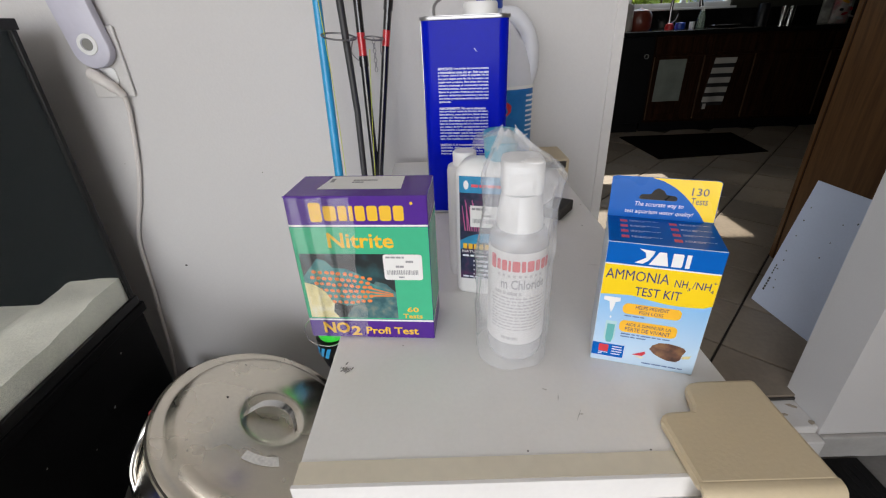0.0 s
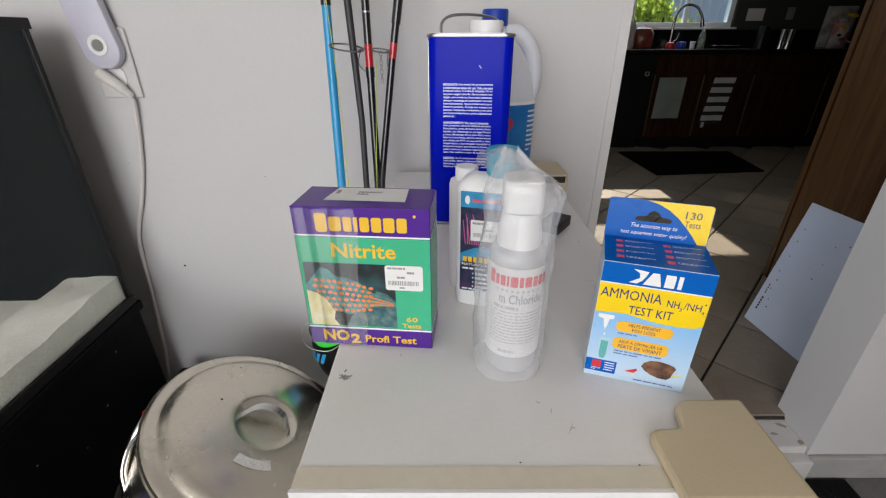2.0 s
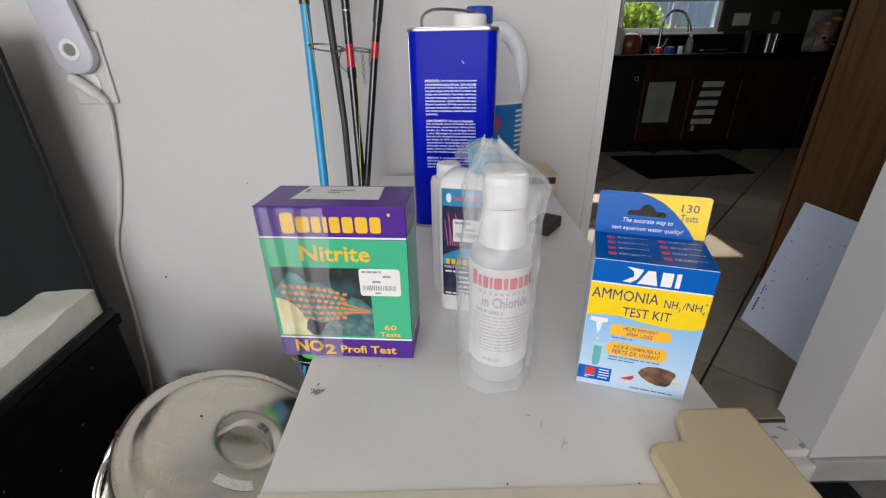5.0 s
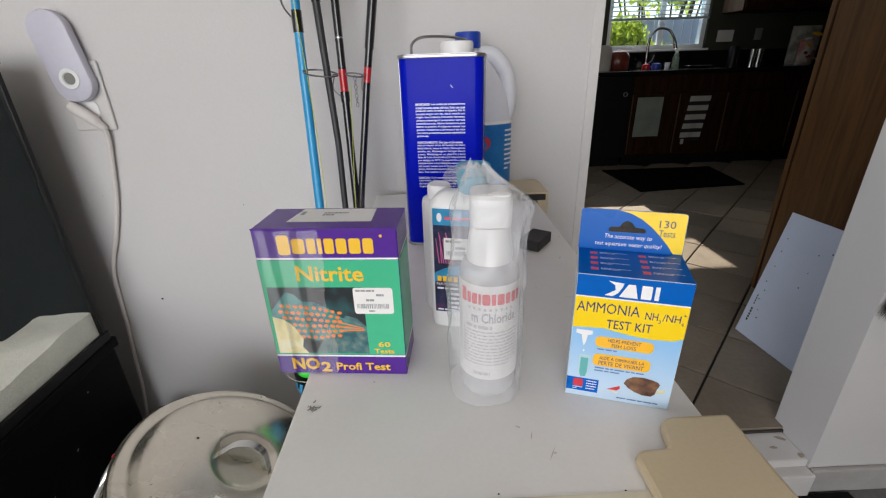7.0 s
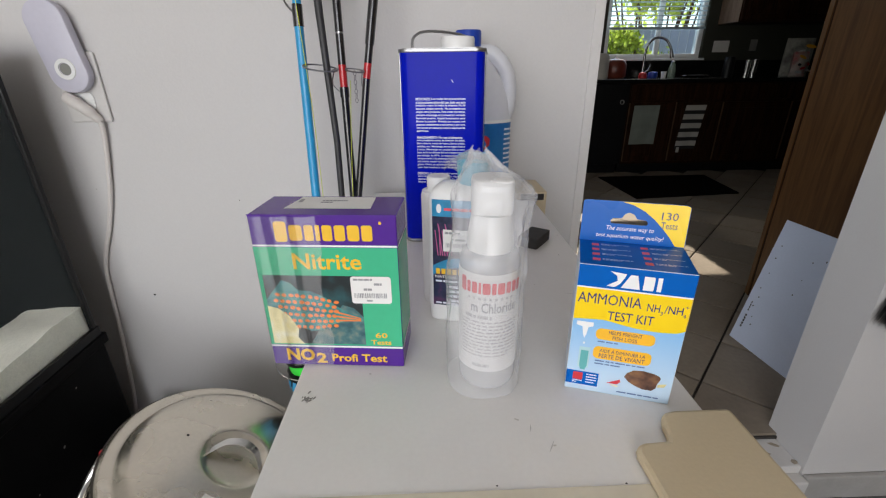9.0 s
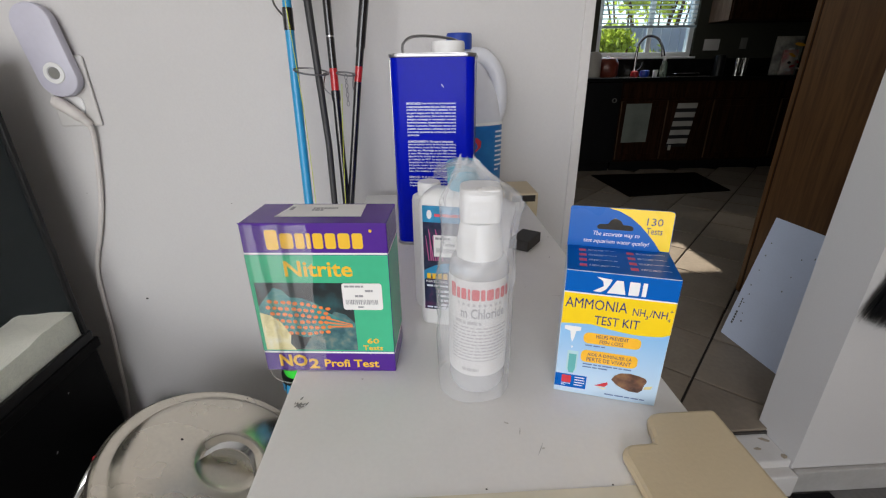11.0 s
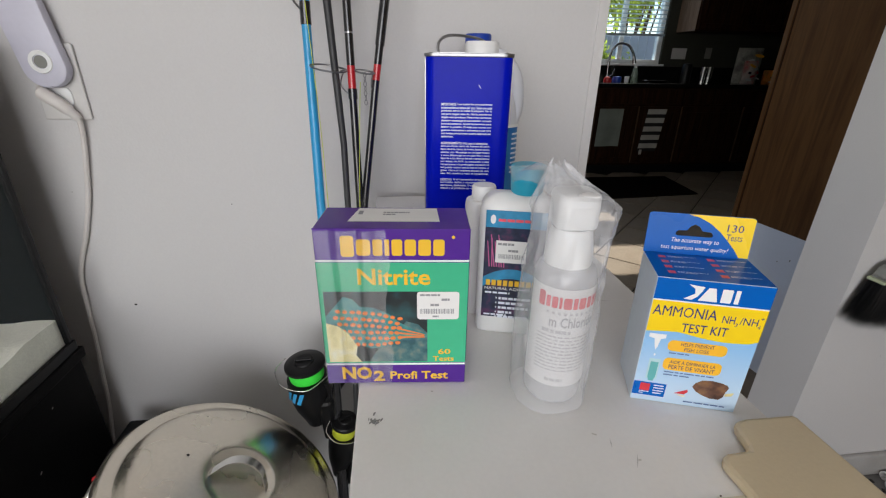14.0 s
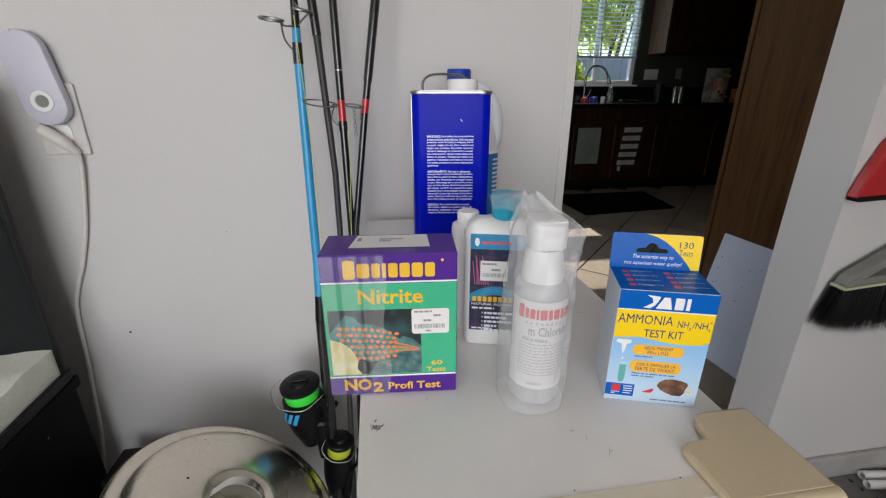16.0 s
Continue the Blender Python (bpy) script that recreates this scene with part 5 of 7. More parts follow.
bag = thing("plastic_bag", Matrix.Translation((BX - 0.003, BY, H)), "crumpled clear plastic bag round the reagent bottle", "plastic bag")
bm = bm_new()
NA, NZ = 72, 44
rings = []
for k in range(NZ + 1):
    z = 0.001 + 0.166 * k / NZ
    q = k / NZ
    ax = 0.0262 - 0.001 * q if q < 0.6 else 0.0256 - 0.008 * (q - 0.6)
    ay = 0.0262 - 0.005 * q
    if q > 0.86:
        sq = (q - 0.86) / 0.14
        ax *= 1 - 0.80 * sq
        ay *= 1 - 0.90 * sq
    shift = 0.003 * max(q - 0.5, 0) * 2 - (0.006 * (q - 0.86) / 0.14 if q > 0.86 else 0)
    ring = []
    for i in range(NA):
        a = 2 * math.pi * i / NA
        w = Vector((math.cos(a) * 2.2, math.sin(a) * 2.2, z * 26))
        cr = 0.0042 * noise.noise(w * 1.1) + 0.0026 * noise.noise(w * 2.7 + Vector((5, 1, 2))) + 0.0012 * abs(noise.noise(w * 5.0))
        cr *= 0.35 + 0.8 * q
        e = 0.8
        cx_, sn_ = math.cos(a), math.sin(a)
        px = math.copysign(abs(cx_) ** e, cx_) * (ax + cr) + shift
        py = math.copysign(abs(sn_) ** e, sn_) * (ay + cr) + (0.016 * (q - 0.86) / 0.14 if q > 0.86 else 0)
        loop = math.exp(-((q - 0.86) / 0.07) ** 2) * max(cx_, 0.0) ** 2
        px += (0.006 + 0.003 * noise.noise(w * 1.7)) * loop
        dist = math.hypot(px - 0.003, py)
        least = 0.0220 if z < 0.1 else (0.0188 if z < 0.1555 else 0.0)
        if dist < least:
            px, py = 0.003 + (px - 0.003) * least / dist, py * least / dist
        if q > 0.9:
            z2 = z + 0.009 * noise.noise(Vector((a * 1.7, 2, 0))) * (q - 0.9) * 10
        else:
            z2 = z
        ring.append(bm.verts.new((px, py, z2)))
    rings.append(ring)
for a, b in zip(rings, rings[1:]):
    for i in range(NA):
        j = (i + 1) % NA
        bm.faces.new((a[i], a[j], b[j], b[i]))
part("film", bm, M_BAG, bag, "", True)
# the loose mouth of the bag, draped back over the cap of the dosing bottle
bm = bm_new()
rows = []
for k in range(15):
    q = k / 14
    row = []
    for i in range(21):
        p = i / 20
        x = -0.006 + (p - 0.5) * (0.026 + 0.012 * math.sin(q * 3.0)) + 0.002 * noise.noise(Vector((p * 4, q * 3, 7)))
        z = 0.162 + 0.005 * math.sin(q * 3.1) - 0.020 * q * q - 0.020 * (2 * p - 1) ** 2 * (0.3 + 0.7 * q) + 0.003 * noise.noise(Vector((p * 3, q * 3, 1)))
        y = 0.004 + 0.075 * q + 0.003 * noise.noise(Vector((p * 5, q * 4, 3)))
        row.append(bm.verts.new((x, y, max(z, 0.1525 if q > 0.5 and abs(x + 0.008) < 0.018 else 0.0))))
    rows.append(row)
for a, b in zip(rows, rows[1:]):
    for i in range(20):
        bm.faces.new((a[i], a[i + 1], b[i + 1], b[i]))
part("draped_mouth", bm, M_BAG, bag, "", True)
mag = thing("rubber_block", pose(0.2405, 0.602, H, 0, 0, -36), "small dark grey rubber block on the cabinet top", "block")
bm = bm_new()
box(bm, -0.0135, -0.022, 0.0002, 0.0135, 0.022, 0.0145, 0.0014)
part("block_body", bm, M_RUBBER, mag)

# ---- along the wall: tank, pot, rods, night light ----
tank = thing("aquarium", pose(-0.856, 0.48, 0.552, 0, 0, 2.2), "dry glass aquarium with white sand and black back", "aquarium")
TX0, TX1, TY0, TY1, TZ = -0.33, 0.312, -0.36, 0.325, 0.515
for nm, b in (("side_pane", (TX1 - 0.006, TY0, 0.004, TX1, TY1, TZ)), ("side_pane", (TX0, TY0, 0.004, TX0 + 0.006, TY1, TZ)), ("front_pane", (TX0 + 0.0065, TY0, 0.004, TX1 - 0.0065, TY0 + 0.006, TZ))):
    bm = bm_new()
    box(bm, *b)
    pn = part(nm, bm, M_GLASS, tank, "clear glass pane")
    pn.visible_shadow = False
bm = bm_new()
box(bm, TX0 + 0.0065, TY1 - 0.006, 0.004, TX1 - 0.0065, TY1, TZ)
part("back_pane", bm, M_TANKBACK, tank, "black painted back pane")
bm = bm_new()
box(bm, TX0 + 0.0066, TY0 + 0.0066, 0.02, TX0 + 0.009, TY1 - 0.0066, TZ - 0.005)
part("far_lining", bm, M_TANKBACK, tank, "dark lining of the far side")
bm = bm_new()
box(bm, TX0, TY0, 0.0, TX1, TY1, 0.0038)
part("bottom_pane", bm, M_TANKBACK, tank)
for y in (TY0 - 0.001, TY1 - 0.009):
    bm = bm_new()
    box(bm, TX1 - 0.007, y, 0.012, TX1 + 0.0012, y + 0.010, TZ - 0.008, 0.0015)
    part("corner_seal", bm, M_BLACKP, tank, "black silicone corner")
for z0, z1 in ((-0.004, 0.014), (TZ - 0.012, TZ + 0.004)):
    for b in ((TX1 - 0.004, TY0 - 0.004, z0, TX1 + 0.004, TY1 + 0.004, z1), (TX0 - 0.004, TY0 - 0.004, z0, TX0 + 0.004, TY1 + 0.004, z1),
              (TX0 + 0.0045, TY0 - 0.004, z0, TX1 - 0.0045, TY0 + 0.004, z1), (TX0 + 0.0045, TY1 - 0.004, z0, TX1 - 0.0045, TY1 + 0.004, z1)):
        bm = bm_new()
        box(bm, *b, 0.0012)
        part("rim_rail", bm, M_BLACKP, tank, "black rim rail")
bm = bm_new()
n = 46
grid = []
for i in range(n + 1):
    row = []
    for k in range(n + 1):
        x = TX0 + 0.011 + (TX1 - TX0 - 0.018) * i / n
        y = TY0 + 0.0075 + (TY1 - TY0 - 0.0145) * k / n
        inside = min(1.0, (TX1 - 0.007 - x) / 0.13)
        far = TX1 - 0.007 - x
        heap = min(1.0, max(0.0, (0.135 - far) / 0.02)) * min(1.0, max(0.0, (y - 0.16) / 0.08))
        z = 0.052 + 0.011 * heap - 0.5 * max(0.0, far - 0.1) + 0.008 * noise.noise(Vector((x * 9, y * 9, 1))) * (0.3 + inside) + 0.004 * noise.noise(Vector((x * 28, y * 28, 4)))
        z = max(z, 0.010 + 0.002 * noise.noise(Vector((x * 28, y * 28, 4))))
        row.append(bm.verts.new((x, y, z)))
    grid.append(row)
for i in range(n):
    for k in range(n):
        bm.faces.new((grid[i][k], grid[i + 1][k], grid[i + 1][k + 1], grid[i][k + 1]))
edge = [grid[i][0] for i in range(n + 1)] + [grid[n][k] for k in range(1, n + 1)] + [grid[i][n] for i in range(n - 1, -1, -1)] + [grid[0][k] for k in range(n - 1, 0, -1)]
low = [bm.verts.new((v.co.x, v.co.y, 0.0042)) for v in edge]
for i in range(len(edge)):
    j = (i + 1) % len(edge)
    bm.faces.new((edge[j], edge[i], low[i], low[j]))
bmesh.ops.recalc_face_normals(bm, faces=bm.faces[:])
part("sand", bm, M_SAND, tank, "uneven bed of white sand", True)

stand = thing("aquarium_stand", pose(-0.856, 0.48, G, 0, 0, 2.2), "black laminate aquarium stand with dust specks", "stand")
SZ = 0.547 - G
bm = bm_new()
box(bm, -0.335, -0.366, 0.0, 0.312, 0.331, SZ - 0.022, 0.002)
part("body", bm, M_BLACK, stand)
bm = bm_new()
box(bm, -0.342, -0.373, SZ - 0.0218, 0.319, 0.338, SZ, 0.003)
part("top_board", bm, M_BLACK, stand)
bm = bm_new()
for y, z, r in ((0.17, SZ - 0.13, 0.003), (0.235, SZ - 0.055, 0.0022), (0.02, SZ - 0.1, 0.0018), (0.10, SZ - 0.16, 0.0018), (-0.08, SZ - 0.2, 0.0025)):
    shape(bm, flat((0.3123, 0, 0), (0, 1, 0), (0, 0, 1)), ellipse(y, z, r, r * 0.6, 9, 40), 0.0004)
part("dust_specks", bm, M_SCUFF, stand)

tote = thing("storage_box", Matrix.Translation((-0.49, 0.80, G)), "black plastic box behind the pot", "storage box")
bm = bm_new()
box(bm, -0.033, -0.04, 0.0, 0.033, 0.04, 0.455, 0.006)
part("tub", bm, M_BLACKP, tote)
bm = bm_new()
box(bm, -0.037, -0.044, 0.4555, 0.037, 0.044, 0.468, 0.004)
part("lid", bm, M_BLACKP, tote)

# steel stock pot on a burner stand
PX, PY, PZ, PR = -0.2195, 0.5755, 0.449, 0.1556
burner = thing("burner_stand", Matrix.Translation((-0.345, PY, G)), "black iron burner stand under the pot", "burner stand")
for z in (0.0135, 0.185):
    bm = bm_new()
    tube(bm, [(0.15 * math.cos(a * math.pi / 16), 0.15 * math.sin(a * math.pi / 16), z) for a in range(32)], 0.006, 8, True)
    part("ring", bm, M_BLACKP, burner, "", True)
for k in range(4):
    a = math.pi / 4 + k * math.pi / 2
    bm = bm_new()
    tube(bm, [(0.15 * math.cos(a), 0.15 * math.sin(a), 0.0), (0.15 * math.cos(a), 0.15 * math.sin(a), 0.19)], 0.008, 8)
    part("leg", bm, M_BLACKP, burner, "", True)
LEAN = pose(0, 0, 0, -3.55, 31.0, 0)
BIG = 1.084
ph = 0.30
axis = LEAN @ Vector((0, 0, 1))
pot = thing("stock_pot", Matrix.Translation(Vector((PX, PY, PZ)) - axis * (ph + 0.0068) * BIG) @ LEAN @ Matrix.Scale(BIG, 4), "large stainless steel stock pot with a lid", "stock pot")
bm = bm_new()
lathe(bm, [(0, 0), (PR - 0.012, 0), (PR - 0.004, 0.006), (PR - 0.002, 0.02), (PR - 0.002, ph - 0.012), (PR + 0.003, ph - 0.008), (PR + 0.005, ph - 0.004), (PR + 0.003, ph), (PR - 0.004, ph - 0.001), (PR - 0.005, ph - 0.02), (PR - 0.005, 0.006), (0, 0.005)], 72)
part("body", bm, M_STEEL, pot, "", True)
bm = bm_new()
prof = [(0.0, ph + 0.0225), (0.034, ph + 0.0225), (0.042, ph + 0.0243), (0.0455, ph + 0.0278), (0.049, ph + 0.0288), (0.056, ph + 0.0286), (0.095, ph + 0.0255), (0.123, ph + 0.0205), (0.1345, ph + 0.0165), (0.138, ph + 0.0115), (0.1415, ph + 0.0085), (0.1475, ph + 0.0080), (PR - 0.004, ph + 0.0082), (PR + 0.001, ph + 0.0068), (PR + 0.003, ph + 0.0045), (PR + 0.002, ph + 0.002), (PR - 0.002, ph + 0.0018)]
lathe(bm, prof, 96)
lid = part("lid", bm, M_STEEL, pot, "scratched domed steel lid", True)
# thin dark ring, shade of the gap under the lid put into colour
bm = bm_new()
tube(bm, [((PR + 0.0034) * math.cos(a * math.pi / 48), (PR + 0.0034) * math.sin(a * math.pi / 48), ph + 0.0022) for a in range(96)], 0.0016, 8, True)
part("rim_gap", bm, material("rim_gap_shade", (0.05, 0.042, 0.034), 0.6, vary=0.2), lid, "dark ring painted as shade under the lid edge", True)
bm = bm_new()
hp = curve_points([(-0.040, -0.004, ph + 0.0245), (-0.034, 0.001, ph + 0.030), (-0.021, 0.012, ph + 0.038), (0.0, 0.018, ph + 0.040), (0.021, 0.013, ph + 0.038), (0.034, 0.002, ph + 0.030), (0.040, -0.004, ph + 0.0245)], 6)
row = []
for p in hp:
    row.append([bm.verts.new(p + Vector((0, -0.0065, 0.0006))), bm.verts.new(p + Vector((0, 0.0065, 0.0006))), bm.verts.new(p + Vector((0, 0.0065, -0.001))), bm.verts.new(p + Vector((0, -0.0065, -0.001)))])
for a, b in zip(row, row[1:]):
    for i in range(4):
        j = (i + 1) % 4
        bm.faces.new((a[i], a[j], b[j], b[i]))
bm.faces.new(row[0])
bm.faces.new(row[-1][::-1])
bmesh.ops.recalc_face_normals(bm, faces=bm.faces[:])
part("lid_handle", bm, M_STEEL2, lid, "steel strap handle", True)
# flat disc, the hole's shade is its dark colour
bm = bm_new()
lathe(bm, [(0, ph + 0.0279), (0.0019, ph + 0.0277)], 14, -0.074, 0.010)
part("steam_hole", bm, M_SHADE_DIRT, lid)
bm = bm_new()
arc_o = [(0.066 * math.cos(radians(a)), 0.066 * math.sin(radians(a)), ph + 0.0288) for a in range(256, 298, 3)]
arc_i = [(0.080 * math.cos(radians(a)), 0.080 * math.sin(radians(a)), ph + 0.0278) for a in range(256, 298, 3)]
vo, vi = [bm.verts.new(p) for p in arc_o], [bm.verts.new(p) for p in arc_i]
for k in range(len(vo) - 1):
    bm.faces.new((vo[k], vi[k], vi[k + 1], vo[k + 1]))
part("glue_residue", bm, material("glue_residue", (0.8, 0.78, 0.74), 0.6, fine=300, vary=0.25), lid, "whitish label glue residue")
for sgn in (-1,):
    bm = bm_new()
    tube(bm, curve_points([(-PR + 0.004, 0.03, ph - 0.006), (-PR - 0.008, 0.014, ph + 0.004), (-PR - 0.014, -0.004, ph - 0.016), (-PR - 0.016, -0.014, ph - 0.042), (-PR - 0.010, -0.030, ph - 0.072), (-PR + 0.012, -0.05, ph - 0.10)], 6), 0.0062, 12)
    part("side_handle", bm, M_STEEL2, pot, "bent steel tube handle", True).matrix_basis = pose(0.011, 0, -0.004, 0, 0, 15)
    bm = bm_new()
    tube(bm, [(-PR - 0.001, 0.022, ph + 0.002), (-PR - 0.012, 0.009, ph + 0.001)], 0.0074, 12)
    part("red_sleeve", bm, M_RED, pot, "red handle sleeve", True).matrix_basis = pose(0.011, 0, -0.004, 0, 0, 15)
bm = bm_new()
tube(bm, [(-PR + 0.02, -0.03, ph - 0.10), (-PR - 0.006, -0.06, ph - 0.085)], 0.011, 12)
valve = part("valve", bm, M_STEEL2, pot, "steel drain valve", True)
valve.matrix_basis = pose(0, 0, -0.02, 0, 0, 20)
bm = bm_new()
box(bm, -PR - 0.028, -0.075, ph - 0.094, -PR - 0.002, -0.06, ph - 0.084, 0.002)
part("valve_lever", bm, M_CAPBLUE, valve, "blue valve lever")


def rod(name, pts, radii, colors, label, bottom):
    """A fishing rod leaning on the wall: stretches of blank in their own colours."""
    t = thing(name, Matrix.Translation(bottom), label, "fishing rod", "fishing rods")
    o = Vector(bottom)
    for a, b, nm, ma in colors:
        bm = bm_new()
        seq = [Vector(p) - o for p in pts]
        def at(z):
            for p, q, r, s in zip(seq, seq[1:], radii, radii[1:]):
                if p.z <= z <= q.z:
                    k = (z - p.z) / (q.z - p.z)
                    return p.lerp(q, k), r + (s - r) * k
            return (seq[0], radii[0]) if z < seq[0].z else (seq[-1], radii[-1])
        zs = [a - o.z + (b - a) * k / 6 for k in range(7)]
        got = [at(z) for z in zs]
        grow = 0.0011 if nm == "wrap" else 0.0
        tube(bm, [g[0] for g in got], [g[1] + grow for g in got], 12)
        part(nm, bm, ma, t, "", True)
    return t


def guide(t, o, c, r, leg, wire=0.0016, turn=0.0, name="line_guide"):
    """A ring for the line on two bent legs."""
    bm = bm_new()
    c, o = Vector(c) - Vector(o), Vector(o)
    m = pose(0, 0, 0, 14, 8, turn)
    tube(bm, [c + m @ Vector((r * math.cos(k * math.pi / 12), r * 0.62 * math.sin(k * math.pi / 12), 0)) for k in range(24)], wire, 8, True)
    for s in (-1, 1):
        p = Vector(leg) - o + Vector((0, 0, s * 0.02 - 0.012))
        tube(bm, curve_points([c + m @ Vector((r * 0.85, s * r * 0.25, 0)), (c + p) / 2 + Vector((0, 0, -0.004)), p], 5), wire * 0.7, 6)
    part(name, bm, M_WIRE, t, "", True)


zb = G
b_o = (-0.092, 0.70, zb)
r_blue = rod("fishing_rod", [(-0.092, 0.70, zb), (-0.0885, 0.762, 0.66), (-0.0875, 0.775, 0.73), (-0.086, 0.806, 1.10), (-0.083, 0.812, 1.2), (-0.075, 0.885, 2.0)], [0.011, 0.0105, 0.0074, 0.0066, 0.0056, 0.002],
             [(zb, 0.66, "grip", M_RODBLACK), (0.66, 0.705, "fore_grip", M_BLACKP), (0.705, 1.085, "blank", M_RODBLUE), (1.085, 1.115, "wrap", M_RODBLACK), (1.115, 1.135, "ring_band", M_RODBLUE), (1.135, 2.0, "tip_section", M_RODBLACK)],
             "bright blue spinning rod with a black grip, leaning on the wall", b_o)
guide(r_blue, b_o, (-0.117, 0.795, 1.145), 0.0165, (-0.0855, 0.806, 1.13), 0.0022)
guide(r_blue, b_o, (-0.072, 0.797, 1.158), 0.0125, (-0.084, 0.809, 1.165), 0.002, 20)
r2o = (-0.072, 0.715, zb)
rod("fishing_rod", [r2o, (-0.04, 0.782, 0.828), (-0.05, 0.802, 1.055), (-0.059, 0.813, 1.174), (-0.1, 0.885, 2.0)], [0.006, 0.0048, 0.0056, 0.006, 0.003],
    [(zb, 1.125, "blank", M_RODGREY), (1.125, 1.19, "wrap", M_RODBLACK), (1.19, 2.0, "tip_section", M_RODGREY)], "matt grey-black fishing rod leaning on the wall", r2o)
r3o = (-0.04, 0.715, zb)
r3 = rod("fishing_rod", [r3o, (-0.0235, 0.782, 0.827), (-0.026, 0.798, 1.013), (-0.028, 0.813, 1.175), (-0.035, 0.885, 2.0)], [0.008, 0.0062, 0.006, 0.0064, 0.003],
         [(zb, 0.985, "blank", M_RODBLACK), (0.985, 1.0, "wrap", M_RODBLACK), (1.0, 1.032, "red_wrap", M_RODRED), (1.032, 1.075, "blank", M_RODBLACK), (1.075, 1.0775, "silver_ring", M_TIN), (1.0775, 1.12, "blank", M_RODBLACK), (1.12, 2.0, "tip_section", M_RODBLACK)],
         "black fishing rod with a red wrap, leaning on the wall", r3o)
guide(r3, r3o, (-0.058, 0.79, 1.028), 0.026, (-0.026, 0.799, 1.02), 0.0013)
r4o = (-0.052, 0.735, zb)
r4 = rod("fishing_rod", [r4o, (-0.022, 0.779, 0.79), (-0.016, 0.783, 0.827), (0.010, 0.799, 1.013), (0.036, 0.813, 1.177), (0.13, 0.885, 2.0)], [0.007, 0.0058, 0.0058, 0.0058, 0.0064, 0.003],
         [(zb, 1.012, "blank", M_RODBLACK), (1.012, 1.034, "red_wrap", M_RODRED), (1.034, 1.06, "blank", M_RODBLACK), (1.06, 1.2, "wrap", M_RODBLACK), (1.2, 2.0, "tip_section", M_RODBLACK)],
         "glossy black fishing rod with a red wrap, leaning outwards", r4o)
guide(r4, r4o, (-0.006, 0.788, 1.024), 0.014, (0.011, 0.8, 1.02), 0.0012)
swivel = thing("fishing_swivel", Matrix.Translation((-0.006, 0.786, 1.02)), "small steel swivel chain hanging from the guide", "swivel")
for k in range(7):
    bm = bm_new()
    tube(bm, [(0.0022 * math.cos(a * math.pi / 4) * (0.5 if k % 2 else 1), 0.0022 * math.sin(a * math.pi / 4) * (1 if k % 2 else 0.5) , -0.0065 * k + 0.0036 * math.sin(a * math.pi / 4)) for a in range(8)], 0.0006, 5, True)
    part("link", bm, M_WIRE, swivel)
for nm, pts in (("fishing_line", [(-0.084, 0.79, 1.15), (-0.078, 0.795, 0.95), (-0.075, 0.778, 0.78)]), ("fishing_line", [(-0.013, 0.785, 1.01), (-0.019, 0.778, 0.92), (-0.025, 0.77, 0.80)])):
    bm = bm_new()
    tube(bm, curve_points(pts, 6), 0.0006, 5)
    t = thing(nm, Matrix.Identity(4), "slack yellow-green fishing line between the guides", "fishing line", "fishing lines")
    part("strand", bm, M_LIME, t)


